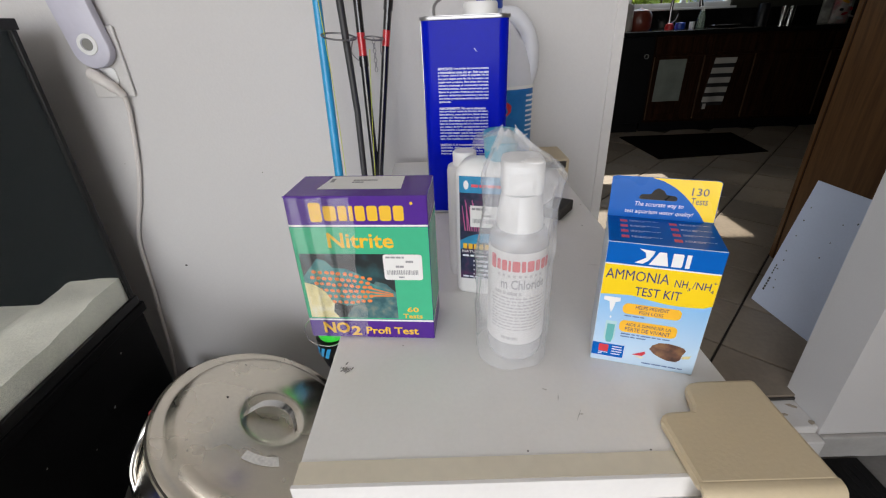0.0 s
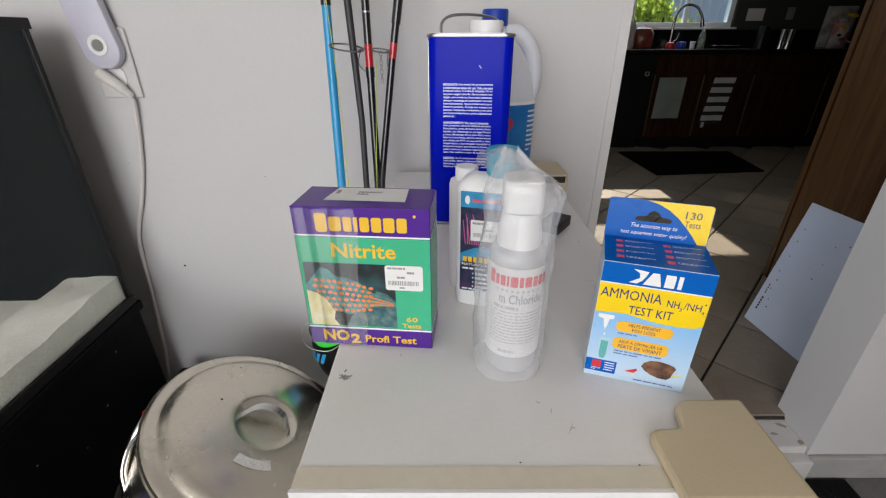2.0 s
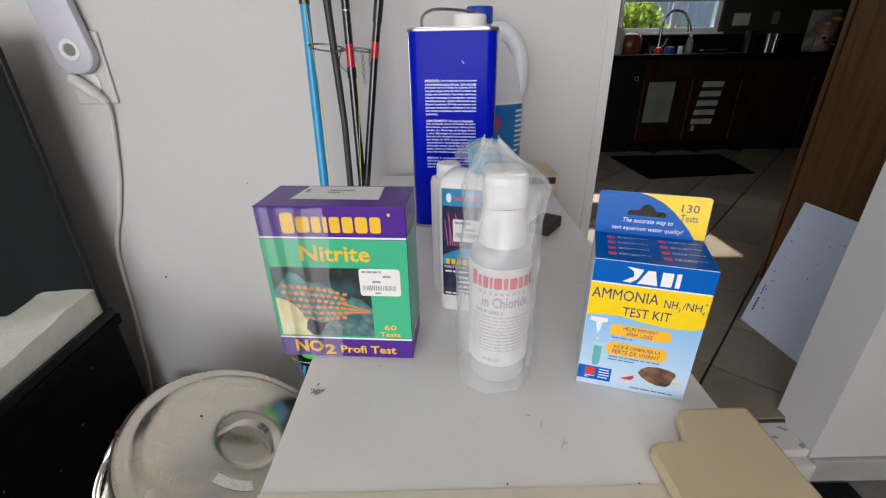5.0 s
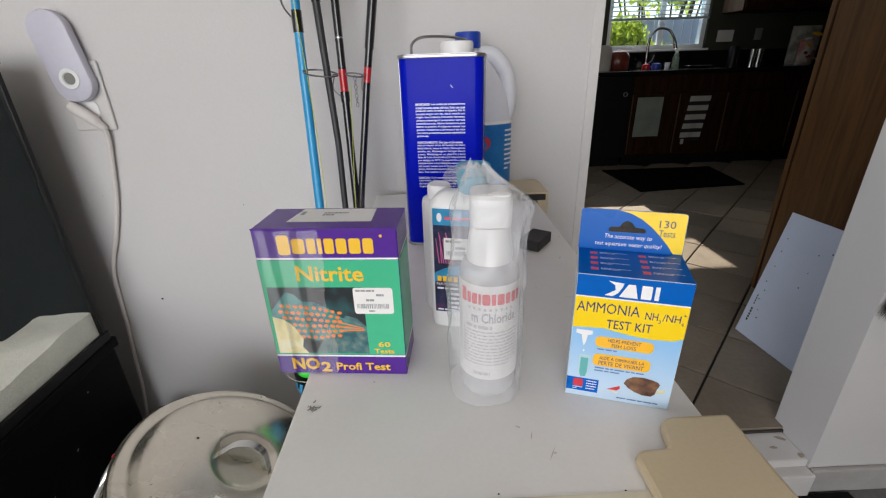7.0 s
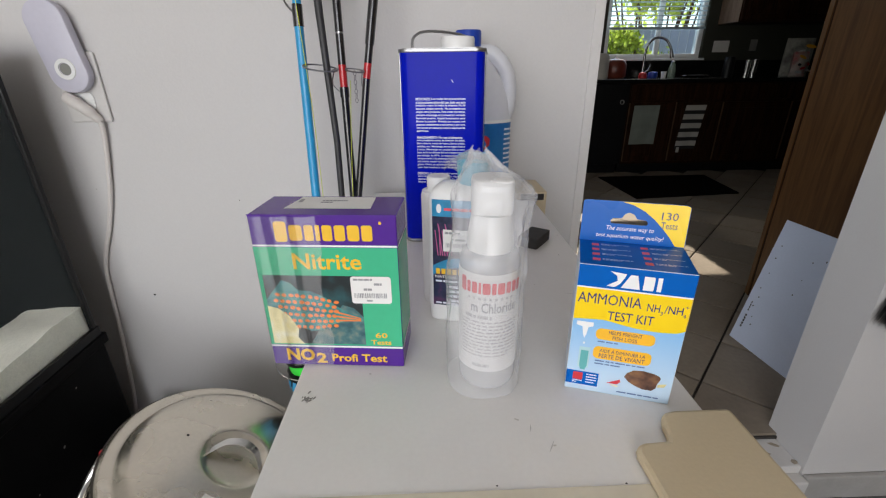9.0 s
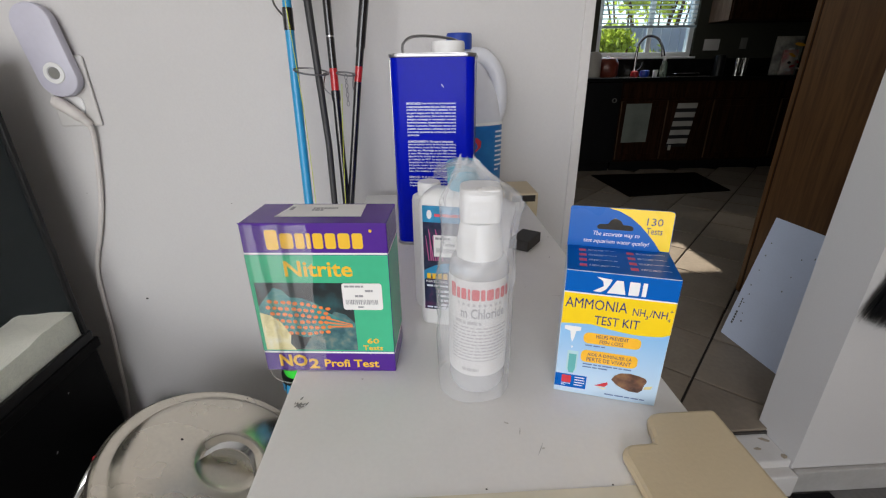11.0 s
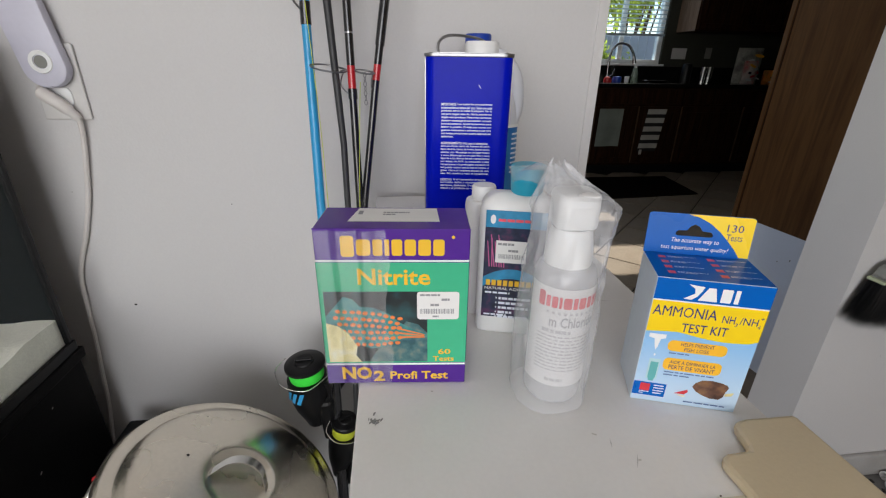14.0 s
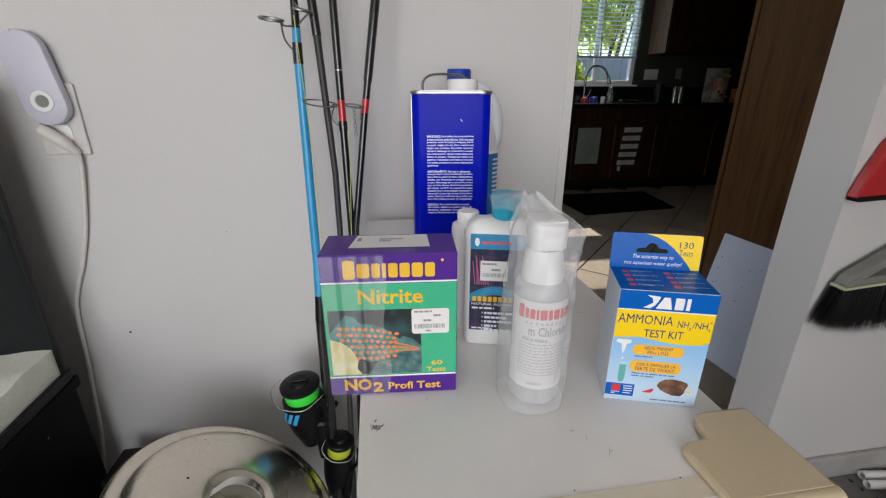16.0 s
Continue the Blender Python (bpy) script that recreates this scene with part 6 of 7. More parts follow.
def reel(m, line, r, label, blue):
    """A spinning reel: spool with line, rotor, bail wire, foot, crank."""
    t = thing("fishing_reel", m, label, "fishing reel", "fishing reels")
    bm = bm_new()
    lathe(bm, [(0, 0.031), (r * 0.45, 0.0315), (r * 0.5, 0.029), (r * 0.92, 0.0275), (r, 0.025), (r, 0.020), (r * 0.86, 0.0185), (r * 0.82, 0.017)], 36)
    part("spool_lip", bm, M_BLACKP, t, "", True)
    bm = bm_new()
    box(bm, -r * 0.4, -r * 0.08, 0.0305, r * 0.4, r * 0.08, 0.035, 0.0015)
    part("drag_knob", bm, M_BLACKP, t)
    bm = bm_new()
    lathe(bm, [(r * 0.80, 0.0185), (r * 0.86, 0.016), (r * 0.87, 0.0), (r * 0.84, -0.006)], 36)
    part("line_spool", bm, line, t, "spool wound with bright line", True)
    bm = bm_new()
    lathe(bm, [(r * 0.84, -0.004), (r * 1.02, -0.006), (r * 1.06, -0.03), (r * 1.0, -0.055), (r * 0.9, -0.075), (r * 0.66, -0.1), (r * 0.5, -0.12), (0, -0.125)], 36)
    part("rotor", bm, M_BLACKP, t, "", True)
    if blue:
        bm = bm_new()
        dr = drum(0, 0, r * 1.075, 236)
        for k in range(3):
            shape(bm, dr, [(-0.020 + 0.012 * k, -0.040), (-0.0125 + 0.012 * k, -0.040), (-0.002 + 0.012 * k, -0.014), (-0.0095 + 0.012 * k, -0.014)], 0.0012)
        part("blue_flash", bm, M_RODBLUE, t, "blue diagonal flashes")
    bm = bm_new()
    tube(bm, curve_points([(r * 1.05, 0, -0.02), (r * 1.1, -r * 0.5, 0.004), (r * 0.2, -r * 1.25, 0.0), (-r * 1.0, -r * 0.95, 0.006), (-r * 1.45, -r * 0.1, 0.018), (-r * 1.0, r * 0.4, 0.028)], 7), 0.0011, 7)
    part("bail_wire", bm, M_STEEL2, t, "thin steel bail wire", True)
    bm = bm_new()
    tube(bm, curve_points([(0, 0, -0.06), (r * 0.9, r * 0.5, -0.075), (r * 1.5, r * 0.9, -0.06)], 5), 0.006, 8)
    part("foot", bm, M_BLACKP, t, "", True)
    bm = bm_new()
    box(bm, r * 0.35, -r * 0.8, -0.15, r * 1.15, r * 0.4, -0.05, 0.008)
    part("gear_box", bm, M_BLACKP, t)
    bm = bm_new()
    tube(bm, [(r * 0.9, -r * 0.8, -0.045), (r * 1.15, -r * 0.95, -0.03), (r * 1.2, -r * 1.0, -0.005)], 0.004, 8)
    lathe(bm, [(0, 0.0), (0.006, 0.002), (0.007, 0.012), (0, 0.016)], 12, r * 1.2, -r * 1.0, m=Matrix.Translation((0, 0, -0.006)))
    part("crank", bm, M_BLACKP, t, "", True)
    return t


reel(pose(-0.137, 0.752, 0.512, 4, -3, 0), M_NEON, 0.036, "black spinning reel full of neon green line", True)
reel(pose(-0.078, 0.735, 0.385, 8, 6, 30), M_LIME, 0.026, "small black spinning reel with yellow-green line", False)

for x, z, r in ((-0.4875, 0.586, 0.0021), (-0.27, 0.79, 0.0008)):
    t = thing("wall_speck", Matrix.Translation((x, WALL, z)), "small dark speck on the painted wall", "speck", "wall specks")
    bm = bm_new()
    lathe(bm, [(0, 0.0008), (r * 0.7, 0.0006), (r, 0.0)], 10, sx=1.3, m=pose(0, 0, 0, 90, 0, 0))
    part("grain", bm, M_SHADE_DIRT, t)
# night light in a wall outlet, with a cord below
plate = thing("wall_outlet", Matrix.Translation((-0.5, WALL, 1.0)), "white wall outlet plate", "outlet")
bm = bm_new()
box(bm, -0.036, -0.006, -0.058, 0.036, -0.0003, 0.058, 0.003)
part("cover_plate", bm, M_TRIM, plate)
for z in (-0.022, 0.022):
    bm = bm_new()
    prism(bm, rounded(-0.017, z - 0.014, 0.017, z + 0.014, 0.008, 4), 0.0062, 0.008, m=pose(0, 0, 0, 90, 0, 0))
    part("socket", bm, M_WHITEP, plate)
light = thing("plug_in_device", pose(-0.5075, 0.8975, 1.064, 0, -9, 0), "lavender plug-in night light with a white ring", "night light")
bm = bm_new()
out = rounded(-0.0325, -0.072, 0.0325, 0.072, 0.031, 9)
prism(bm, out, -0.0005, 0.0175, 0.0045, m=pose(0, 0, 0, 90, 0, 0))
part("shell", bm, M_LAVENDER, light, "", True)
for r0, r1, h0, ma, nm in ((0.0172, 0.0098, 0.0192, M_WHITEP, "ring"), (0.0093, 0.0, 0.0180, M_GREYP, "sensor")):
    bm = bm_new()
    lathe(bm, [(r1, h0 - 0.0025), (r1 + 0.0005, h0), (r0 - 0.001, h0), (r0, h0 - 0.0025)] if r1 else [(0, h0), (r0, h0 - 0.0005)], 30, m=pose(0.0, 0, -0.034, 90, 0, 0))
    part(nm, bm, ma, light, "", True)
bm = bm_new()
box(bm, -0.024, 0.0008, -0.04, 0.024, 0.0012, 0.04)
part("plug_base", bm, M_LAVENDER, light)
plug = thing("power_cord", Matrix.Translation((-0.496, WALL, 0.968)), "white power cord with plug, hanging down the wall", "power cord")
bm = bm_new()
tube(bm, curve_points([(-0.026, -0.008, 0.022), (-0.024, -0.017, 0.018), (-0.012, -0.021, 0.010), (0.002, -0.019, -0.003), (0.012, -0.014, -0.017), (0.015, -0.012, -0.024)], 5), [0.0075] * 6 + [0.0105] * 6 + [0.0095] * 6 + [0.0072] * 5 + [0.0062] * 3, 12)
part("plug", bm, M_CORD, plug, "", True)
bm = bm_new()
pts = [(0.015, -0.012, -0.024), (0.012, -0.009, -0.05), (0.0, -0.0075, -0.108), (-0.014, -0.0065, -0.165), (-0.037, -0.0065, -0.232), (-0.056, -0.0065, -0.275), (-0.07, -0.0065, -0.322), (-0.077, -0.0065, -0.39), (-0.083, -0.0065, -0.455), (-0.094, -0.0065, -0.55), (-0.105, -0.0065, -0.64), (-0.14, -0.012, -0.84)]
tube(bm, curve_points(pts, 6), 0.0042, 9)
part("cord", bm, M_CORD, plug, "", True)

# ---- beside the doorway: broom, dustpan, floor clutter ----
br = thing("broom", pose(1.266, 0.872, 0.6, 0, 0, 0), "black-bristled angle broom hanging on the wall", "broom")
bm = bm_new()
prism(bm, [(-0.112, -0.012), (0.13, 0.006), (0.13, 0.024), (-0.04, 0.012), (-0.085, 0.006)], -0.018, 0.018, 0.004, m=pose(0, 0, 0, 90, 0, 0))
prism(bm, [(-0.110, -0.008), (-0.07, 0.0), (0.13, 0.115), (0.118, 0.138), (-0.10, 0.012)], -0.016, 0.016, 0.004, m=pose(0, 0, 0, 90, 0, 0))
part("head", bm, M_GREYP, br, "grey plastic broom head")
bm = bm_new()
prism(bm, [(-0.114, -0.021), (0.132, -0.003), (0.132, 0.0045), (-0.114, -0.0135)], -0.02, 0.02, 0.002, m=pose(0, 0, 0, 90, 0, 0))
part("head_band", bm, M_PALEGREEN, br, "pale green rubber edge")
verts, faces = [], []
rnd = random.Random(9)
for i in range(2600):
    p = rnd.random()
    x, y = -0.11 + 0.238 * p, rnd.uniform(-0.017, 0.017)
    z = -0.018 + 0.074 * (p * 0.24)
    spread = (p - 0.5)
    l = 0.115 + 0.028 * math.sin(p * 3.1) + rnd.uniform(-0.012, 0.006)
    tip = Vector((x - 0.035 * (1 - p) + 0.04 * p + rnd.gauss(0, 0.004), y * 1.5 + rnd.gauss(0, 0.003), z - l))
    w = 0.0014
    k = len(verts)
    verts += [(x - w, y, z), (x + w, y, z), (x, y + w, z), tuple(tip)]
    faces += [(k, k + 1, k + 3), (k + 1, k + 2, k + 3), (k + 2, k, k + 3)]
me = bpy.data.meshes.new("bristles")
me.from_pydata(verts, [], faces)
me.materials.append(M_BRISTLE)
ob = tagged(new("bristles", me), "dense black bristles", "", "", "stuff")
ob.parent = br
bm = bm_new()
prism(bm, [(-0.10, -0.02), (0.125, -0.002), (0.14, -0.10), (0.05, -0.118), (-0.05, -0.115), (-0.12, -0.10)], -0.012, 0.012, m=pose(0, 0, 0, 90, 0, 0))
part("bristle_core", bm, M_BRISTLE, br)
bm = bm_new()
tube(bm, [(0.11, 0, 0.12), (0.24, 0.006, 0.35), (0.46, 0.014, 0.74)], 0.011, 14)
part("handle", bm, M_GREYP, br, "grey tube handle", True)

pan = thing("dustpan", pose(1.209, 0.888, 0.861, 0, 0, 0), "red plastic dustpan hanging on the wall", "dustpan")
bm = bm_new()
prism(bm, [(-0.088, -0.052), (0.16, -0.042), (0.16, 0.15), (0.08, 0.18), (0.02, 0.135), (-0.037, 0.075), (-0.07, 0.0)], -0.013, 0.014, 0.005, m=pose(0, 0, 0, 90, 0, 0))
part("tray", bm, M_RED, pan)
bm = bm_new()
box(bm, -0.086, -0.018, -0.0565, 0.162, 0.012, -0.0445, 0.002, m=pose(0, 0, 0, 0, -2.3, 0))
part("lip", bm, M_BLACKP, pan, "black rubber lip")
bm = bm_new()
prism(bm, [(-0.005, 0.09), (0.05, 0.10), (0.085, 0.15), (0.05, 0.15), (0.0, 0.112)], 0.0142, 0.02, 0.002, m=pose(0, 0, 0, 90, 0, 0))
part("grey_clip", bm, M_GREYP, pan, "grey comb clip")

mt = thing("floor_mat", Matrix.Translation((1.12, 0.66, G)), "black ribbed floor mat on the garage floor", "floor mat")
bm = bm_new()
box(bm, -0.42, -0.3, 0.0003, 0.13, 0.222, 0.009, 0.003)
part("mat_body", bm, M_BLACKMAT, mt)
bm = bm_new()
for k in range(26):
    box(bm, -0.40 + 0.02 * k, -0.28, 0.0091, -0.39 + 0.02 * k, 0.20, 0.0115)
tagged(part("ribs", bm, M_BLACKMAT, mt), "", "", "", "stuff")
for k, (x, y, a, l) in enumerate(((1.62, 0.856, -8, 0.24), (1.60, 0.822, -9, 0.24))):
    t = thing("plastic_pipe", pose(x, y, G + 0.0135, 0, 90, a), "short white plastic pipe lying on the floor", "pipe", "pipes")
    bm = bm_new()
    lathe(bm, [(0.0105, -l / 2), (0.0135, -l / 2), (0.0135, l / 2), (0.0105, l / 2), (0.0105, -l / 2)], 18)
    part("tube", bm, M_WHITEP, t, "", True)
cb = thing("cardboard_box", pose(1.60, 0.655, G, 0, 0, 11), "low brown cardboard box on the garage floor", "cardboard box")
bm = bm_new()
box(bm, -0.2, -0.15, 0.0005, 0.2, 0.15, 0.03, 0.002)
part("carton", bm, M_CARDBOARD, cb)
for s in (-1, 1):
    bm = bm_new()
    box(bm, -0.198, min(0.002 * s, 0.148 * s), 0.0305, 0.198, max(0.002 * s, 0.148 * s), 0.033, 0.0008)
    part("flap", bm, M_CARDBOARD, cb)
rnd = random.Random(12)
for k in range(9):
    t = thing("paint_flake", pose(rnd.uniform(1.45, 1.62), rnd.uniform(0.74, 0.88), G, 0, 0, rnd.uniform(0, 180)), "dark crumb of dirt on the concrete", "debris", "floor debris")
    bm = bm_new()
    box(bm, -0.006, -0.004, 0.0002, 0.006, 0.003, 0.004, 0.001)
    part("crumb", bm, M_SHADE_DIRT, t)

top = flat((0, 0, 0), (1, 0, 0), (0, 1, 0))
rnd = random.Random(31)
for x, y, z, a, b in ((1.105, 0.985, -0.0115, 0.02, 0.009), (1.06, 0.955, -0.0115, 0.013, 0.006), (0.98, 0.93, -0.0115, 0.016, 0.007), (1.118, 0.925, -0.0115, 0.011, 0.012), (1.0, 0.975, -0.0115, 0.008, 0.004)):
    t = thing("grime_mark", pose(x, y, z, 0, 0, rnd.uniform(-30, 30)), "brown grime on the white threshold", "grime", "grime marks")
    bm = bm_new()
    shape(bm, top, [(a * math.cos(k * 0.4833) * rnd.uniform(0.55, 1.0), b * math.sin(k * 0.4833) * rnd.uniform(0.55, 1.0)) for k in range(13)], 0.0003)
    part("stain", bm, M_GRIME, t)

# pale board leaning on the open door
u = Vector((0.091, -0.996, 0.0))
up = Vector((0.098, 0.009, 0.493)).normalized()
nn = u.cross(up)
m = Matrix((u, up, nn)).transposed().to_4x4()
m.translation = Vector((1.319, 1.518, 0.004))
bd = thing("leaning_board", m, "pale blue-white foam board leaning on the door", "board")
bm = bm_new()
box(bm, 0, 0, -0.005, 0.29, 0.503, 0.0, 0.0008)
part("sheet", bm, M_POSTER, bd)
face = flat((0, 0, 0), (1, 0, 0), (0, 1, 0))
rnd = random.Random(3)
bm = bm_new()
for x, y in ((0.03, 0.41), (0.03, 0.36), (0.033, 0.30), (0.03, 0.235), (0.035, 0.16), (0.05, 0.12), (0.04, 0.20), (0.16, 0.40), (0.155, 0.33), (0.15, 0.27), (0.06, 0.09), (0.20, 0.42)):
    shape(bm, face, ellipse(x, y, rnd.uniform(0.002, 0.004), rnd.uniform(0.0015, 0.003), 9, rnd.uniform(0, 90)), 0.0004)
tagged(part("ink_spots", bm, M_INK, bd), "", "", "", "stuff")
bm = bm_new()
vert = lambda a, b, h: face(0.022 + b, 0.06 + a, h)
for k in range(5):
    rect(bm, vert, 0.012 * k, 0.0, 0.012 * k + 0.009, 0.008, 0.0005)
for k in range(4):
    rect(bm, vert, 0.072 + 0.011 * k, 0.0, 0.08 + 0.011 * k, 0.005, 0.0005)
part("handwriting_bars", bm, M_INK, bd, "short dark pen strokes")

# ---- kitchen ----
CF = 4.375   # cabinet fronts


def base_unit(x0, x1, doors, label):
    t = thing("base_cabinet", Matrix.Translation((x0, CF, 0)), label, "cabinet", "kitchen base cabinets")
    w = x1 - x0
    bm = bm_new()
    box(bm, 0.001, 0.02, 0.10, w - 0.001, 0.6, 0.868)
    part("carcass", bm, M_CABWOOD, t)
    bm = bm_new()
    box(bm, 0.001, 0.07, 0.0, w - 0.001, 0.09, 0.099)
    part("toe_kick", bm, M_BLACKP, t)
    for k in range(doors):
        a, b = w * k / doors + 0.012, w * (k + 1) / doors - 0.012
        for nm, z0, z1 in (("door", 0.125, 0.69), ("drawer_front", 0.715, 0.855)):
            bm = bm_new()
            box(bm, a, 0.0, z0, b, 0.019, z1, 0.004)
            d = part(nm, bm, M_CABWOOD, t)
            if nm == "door":
                bm = bm_new()
                fw = 0.055
                box(bm, a + fw, -0.006, z0 + fw, b - fw, -0.0005, z1 - fw, 0.005)
                part("raised_panel", bm, M_CABWOOD, d)
                # lighter wood paints the highlight along the door's left edge
                bm = bm_new()
                box(bm, a - 0.0035, -0.0015, z0, a + 0.0015, 0.018, z1, 0.001)
                part("lit_edge", bm, wood("lit_cabinet_edge", (0.08, 0.045, 0.025), (0.13, 0.075, 0.04), 0.4), d, "lighter door edge, its highlight painted")
    return t


base_unit(2.055, 2.975, 2, "dark stained sink base cabinet with two doors")
base_unit(2.98, 3.66, 1, "dark stained base cabinet with one door")
base_unit(3.665, 4.4, 1, "dark stained base cabinet beyond the sink")
dw = thing("dishwasher", Matrix.Translation((1.44, CF, 0)), "plain black built-in kitchen dishwasher", "dishwasher")
bm = bm_new()
box(bm, 0, 0.0, 0.1, 0.605, 0.58, 0.865, 0.004)
part("body", bm, M_BLACKP, dw)
bm = bm_new()
lathe(bm, [(0.016, 0), (0.021, 0.004), (0.021, 0.014), (0.016, 0.016)], 20, m=pose(0.54, -0.0005, 0.70, 90, 0, 0))
part("dial", bm, M_GREYP, dw, "", True)
bm = bm_new()
box(bm, 0.02, 0.05, 0.0, 0.585, 0.5, 0.0995)
part("toe_panel", bm, M_BLACKP, dw)
ct = thing("countertop", Matrix.Translation((1.2, 4.35, 0.869)), "black granite countertop with backsplash", "countertop")
bm = bm_new()
box(bm, 0, 0, 0, 3.35, 0.645, 0.036, 0.006)
part("slab", bm, M_GRANITE, ct)
bm = bm_new()
box(bm, 0, 0.625, 0.0365, 3.35, 0.648, 0.195, 0.003)
part("backsplash", bm, M_GRANITE, ct)
C = 0.9055
up_ = thing("wall_cabinet", Matrix.Translation((3.15, 4.66, 1.405)), "dark stained wall cabinet", "cabinet")
bm = bm_new()
box(bm, 0, 0.02, 0, 1.4, 0.338, 0.9, 0.002)
part("carcass", bm, M_CABWOOD, up_)
# window light on this side is put into a lighter wood colour
bm = bm_new()
box(bm, -0.004, 0.022, 0.004, -0.0005, 0.336, 0.9)
part("lit_side_skin", bm, wood("lit_side_wood", (0.12, 0.075, 0.05), (0.2, 0.13, 0.09), 0.5), up_, "side panel, light on it painted as lighter brown")
for k in range(3):
    bm = bm_new()
    box(bm, 0.008 + 0.466 * k, 0.0, 0.012, 0.458 + 0.466 * k, 0.019, 0.89, 0.004)
    d = part("door", bm, M_CABWOOD, up_)
    bm = bm_new()
    box(bm, 0.063 + 0.466 * k, -0.006, 0.067, 0.403 + 0.466 * k, -0.0005, 0.835, 0.005)
    part("raised_panel", bm, M_CABWOOD, d)

fc = thing("kitchen_faucet", Matrix.Translation((2.335, 4.80, C)), "dark chrome gooseneck kitchen faucet", "faucet")
bm = bm_new()
lathe(bm, [(0, 0), (0.028, 0), (0.029, 0.008), (0.02, 0.014), (0.018, 0.07), (0, 0.072)], 20)
part("base", bm, M_CHROME, fc, "", True)
bm = bm_new()
tube(bm, curve_points([(0, 0, 0.07), (0, 0, 0.22), (0.012, -0.01, 0.31), (0.07, -0.03, 0.37), (0.155, -0.06, 0.355), (0.205, -0.08, 0.29), (0.222, -0.085, 0.245)], 8), 0.0125, 12)
part("neck", bm, M_CHROME, fc, "", True)
bm = bm_new()
tube(bm, [(0.221, -0.0845, 0.25), (0.236, -0.09, 0.185)], [0.016, 0.019], 14)
part("spray_head", bm, M_CHROME, fc, "", True)
bm = bm_new()
tube(bm, [(0.018, 0, 0.05), (0.05, -0.01, 0.07), (0.07, -0.014, 0.13)], 0.007, 10)
part("lever", bm, M_CHROME, fc, "", True)


def vessel(name, x, y, prof, ma, label, category, extra=None):
    t = thing(name, Matrix.Translation((x, y, C)), label, category)
    bm = bm_new()
    lathe(bm, prof, 28)
    part("body", bm, ma, t, "", True)
    if extra:
        bm = bm_new()
        lathe(bm, extra[1], 20)
        part(extra[0], bm, extra[2], t, "", True)
    return t


vessel("soap_bottle", 2.60, 4.72, [(0, 0), (0.03, 0), (0.034, 0.01), (0.033, 0.09), (0.022, 0.13), (0.014, 0.145), (0, 0.146)], clear("green_tinted_plastic", (0.75, 0.85, 0.78), 0.18, (0.6, 0.68, 0.6), 0.1, 0.15), "clear green-tinted soap bottle by the sink", "bottle", ("cap", [(0, 0.1465), (0.014, 0.1465), (0.013, 0.165), (0, 0.166)], M_CLEARP))
vessel("small_cup", 2.49, 4.66, [(0, 0), (0.02, 0), (0.024, 0.06), (0.021, 0.06), (0.018, 0.004), (0, 0.004)], M_WHITEP, "small white cup by the sink", "cup")
vessel("dish_brush_holder", 2.36, 4.62, [(0, 0), (0.04, 0), (0.045, 0.02), (0.04, 0.055), (0, 0.06)], M_CAPBLUE, "blue dish sponge holder by the sink", "sponge holder")
vessel("red_scrubber", 2.25, 4.6, [(0, 0), (0.035, 0), (0.04, 0.02), (0.03, 0.05), (0, 0.055)], M_RED, "red scrubber by the sink", "scrubber")
vessel("dinner_plate", 2.82, 4.68, [(0, 0), (0.07, 0), (0.13, 0.022), (0.128, 0.025), (0.07, 0.005), (0, 0.004)], M_CHROME, "steel sink rim dish on the counter", "plate")
vessel("red_pot", 2.03, 4.76, [(0, 0), (0.09, 0), (0.105, 0.02), (0.105, 0.13), (0.08, 0.17), (0.02, 0.185), (0, 0.2)], material("dark_red_enamel", (0.14, 0.03, 0.018), 0.3), "dark red enamel pot on the counter", "pot")
vessel("white_jar", 1.86, 4.7, [(0, 0), (0.07, 0), (0.075, 0.02), (0.07, 0.2), (0.05, 0.23), (0, 0.235)], M_WHITECLOTH, "white jar on the counter", "jar")
for x in (3.36, 3.43):
    vessel("steel_tumbler", x, 4.7, [(0, 0), (0.025, 0), (0.032, 0.16), (0.029, 0.16), (0.023, 0.005), (0, 0.005)], M_STEEL2, "tall steel tumbler on the counter", "tumbler")
vessel("dark_canister", 3.22, 4.78, [(0, 0), (0.05, 0), (0.05, 0.17), (0.045, 0.19), (0, 0.195)], M_BLACKP, "black canister on the counter", "canister")


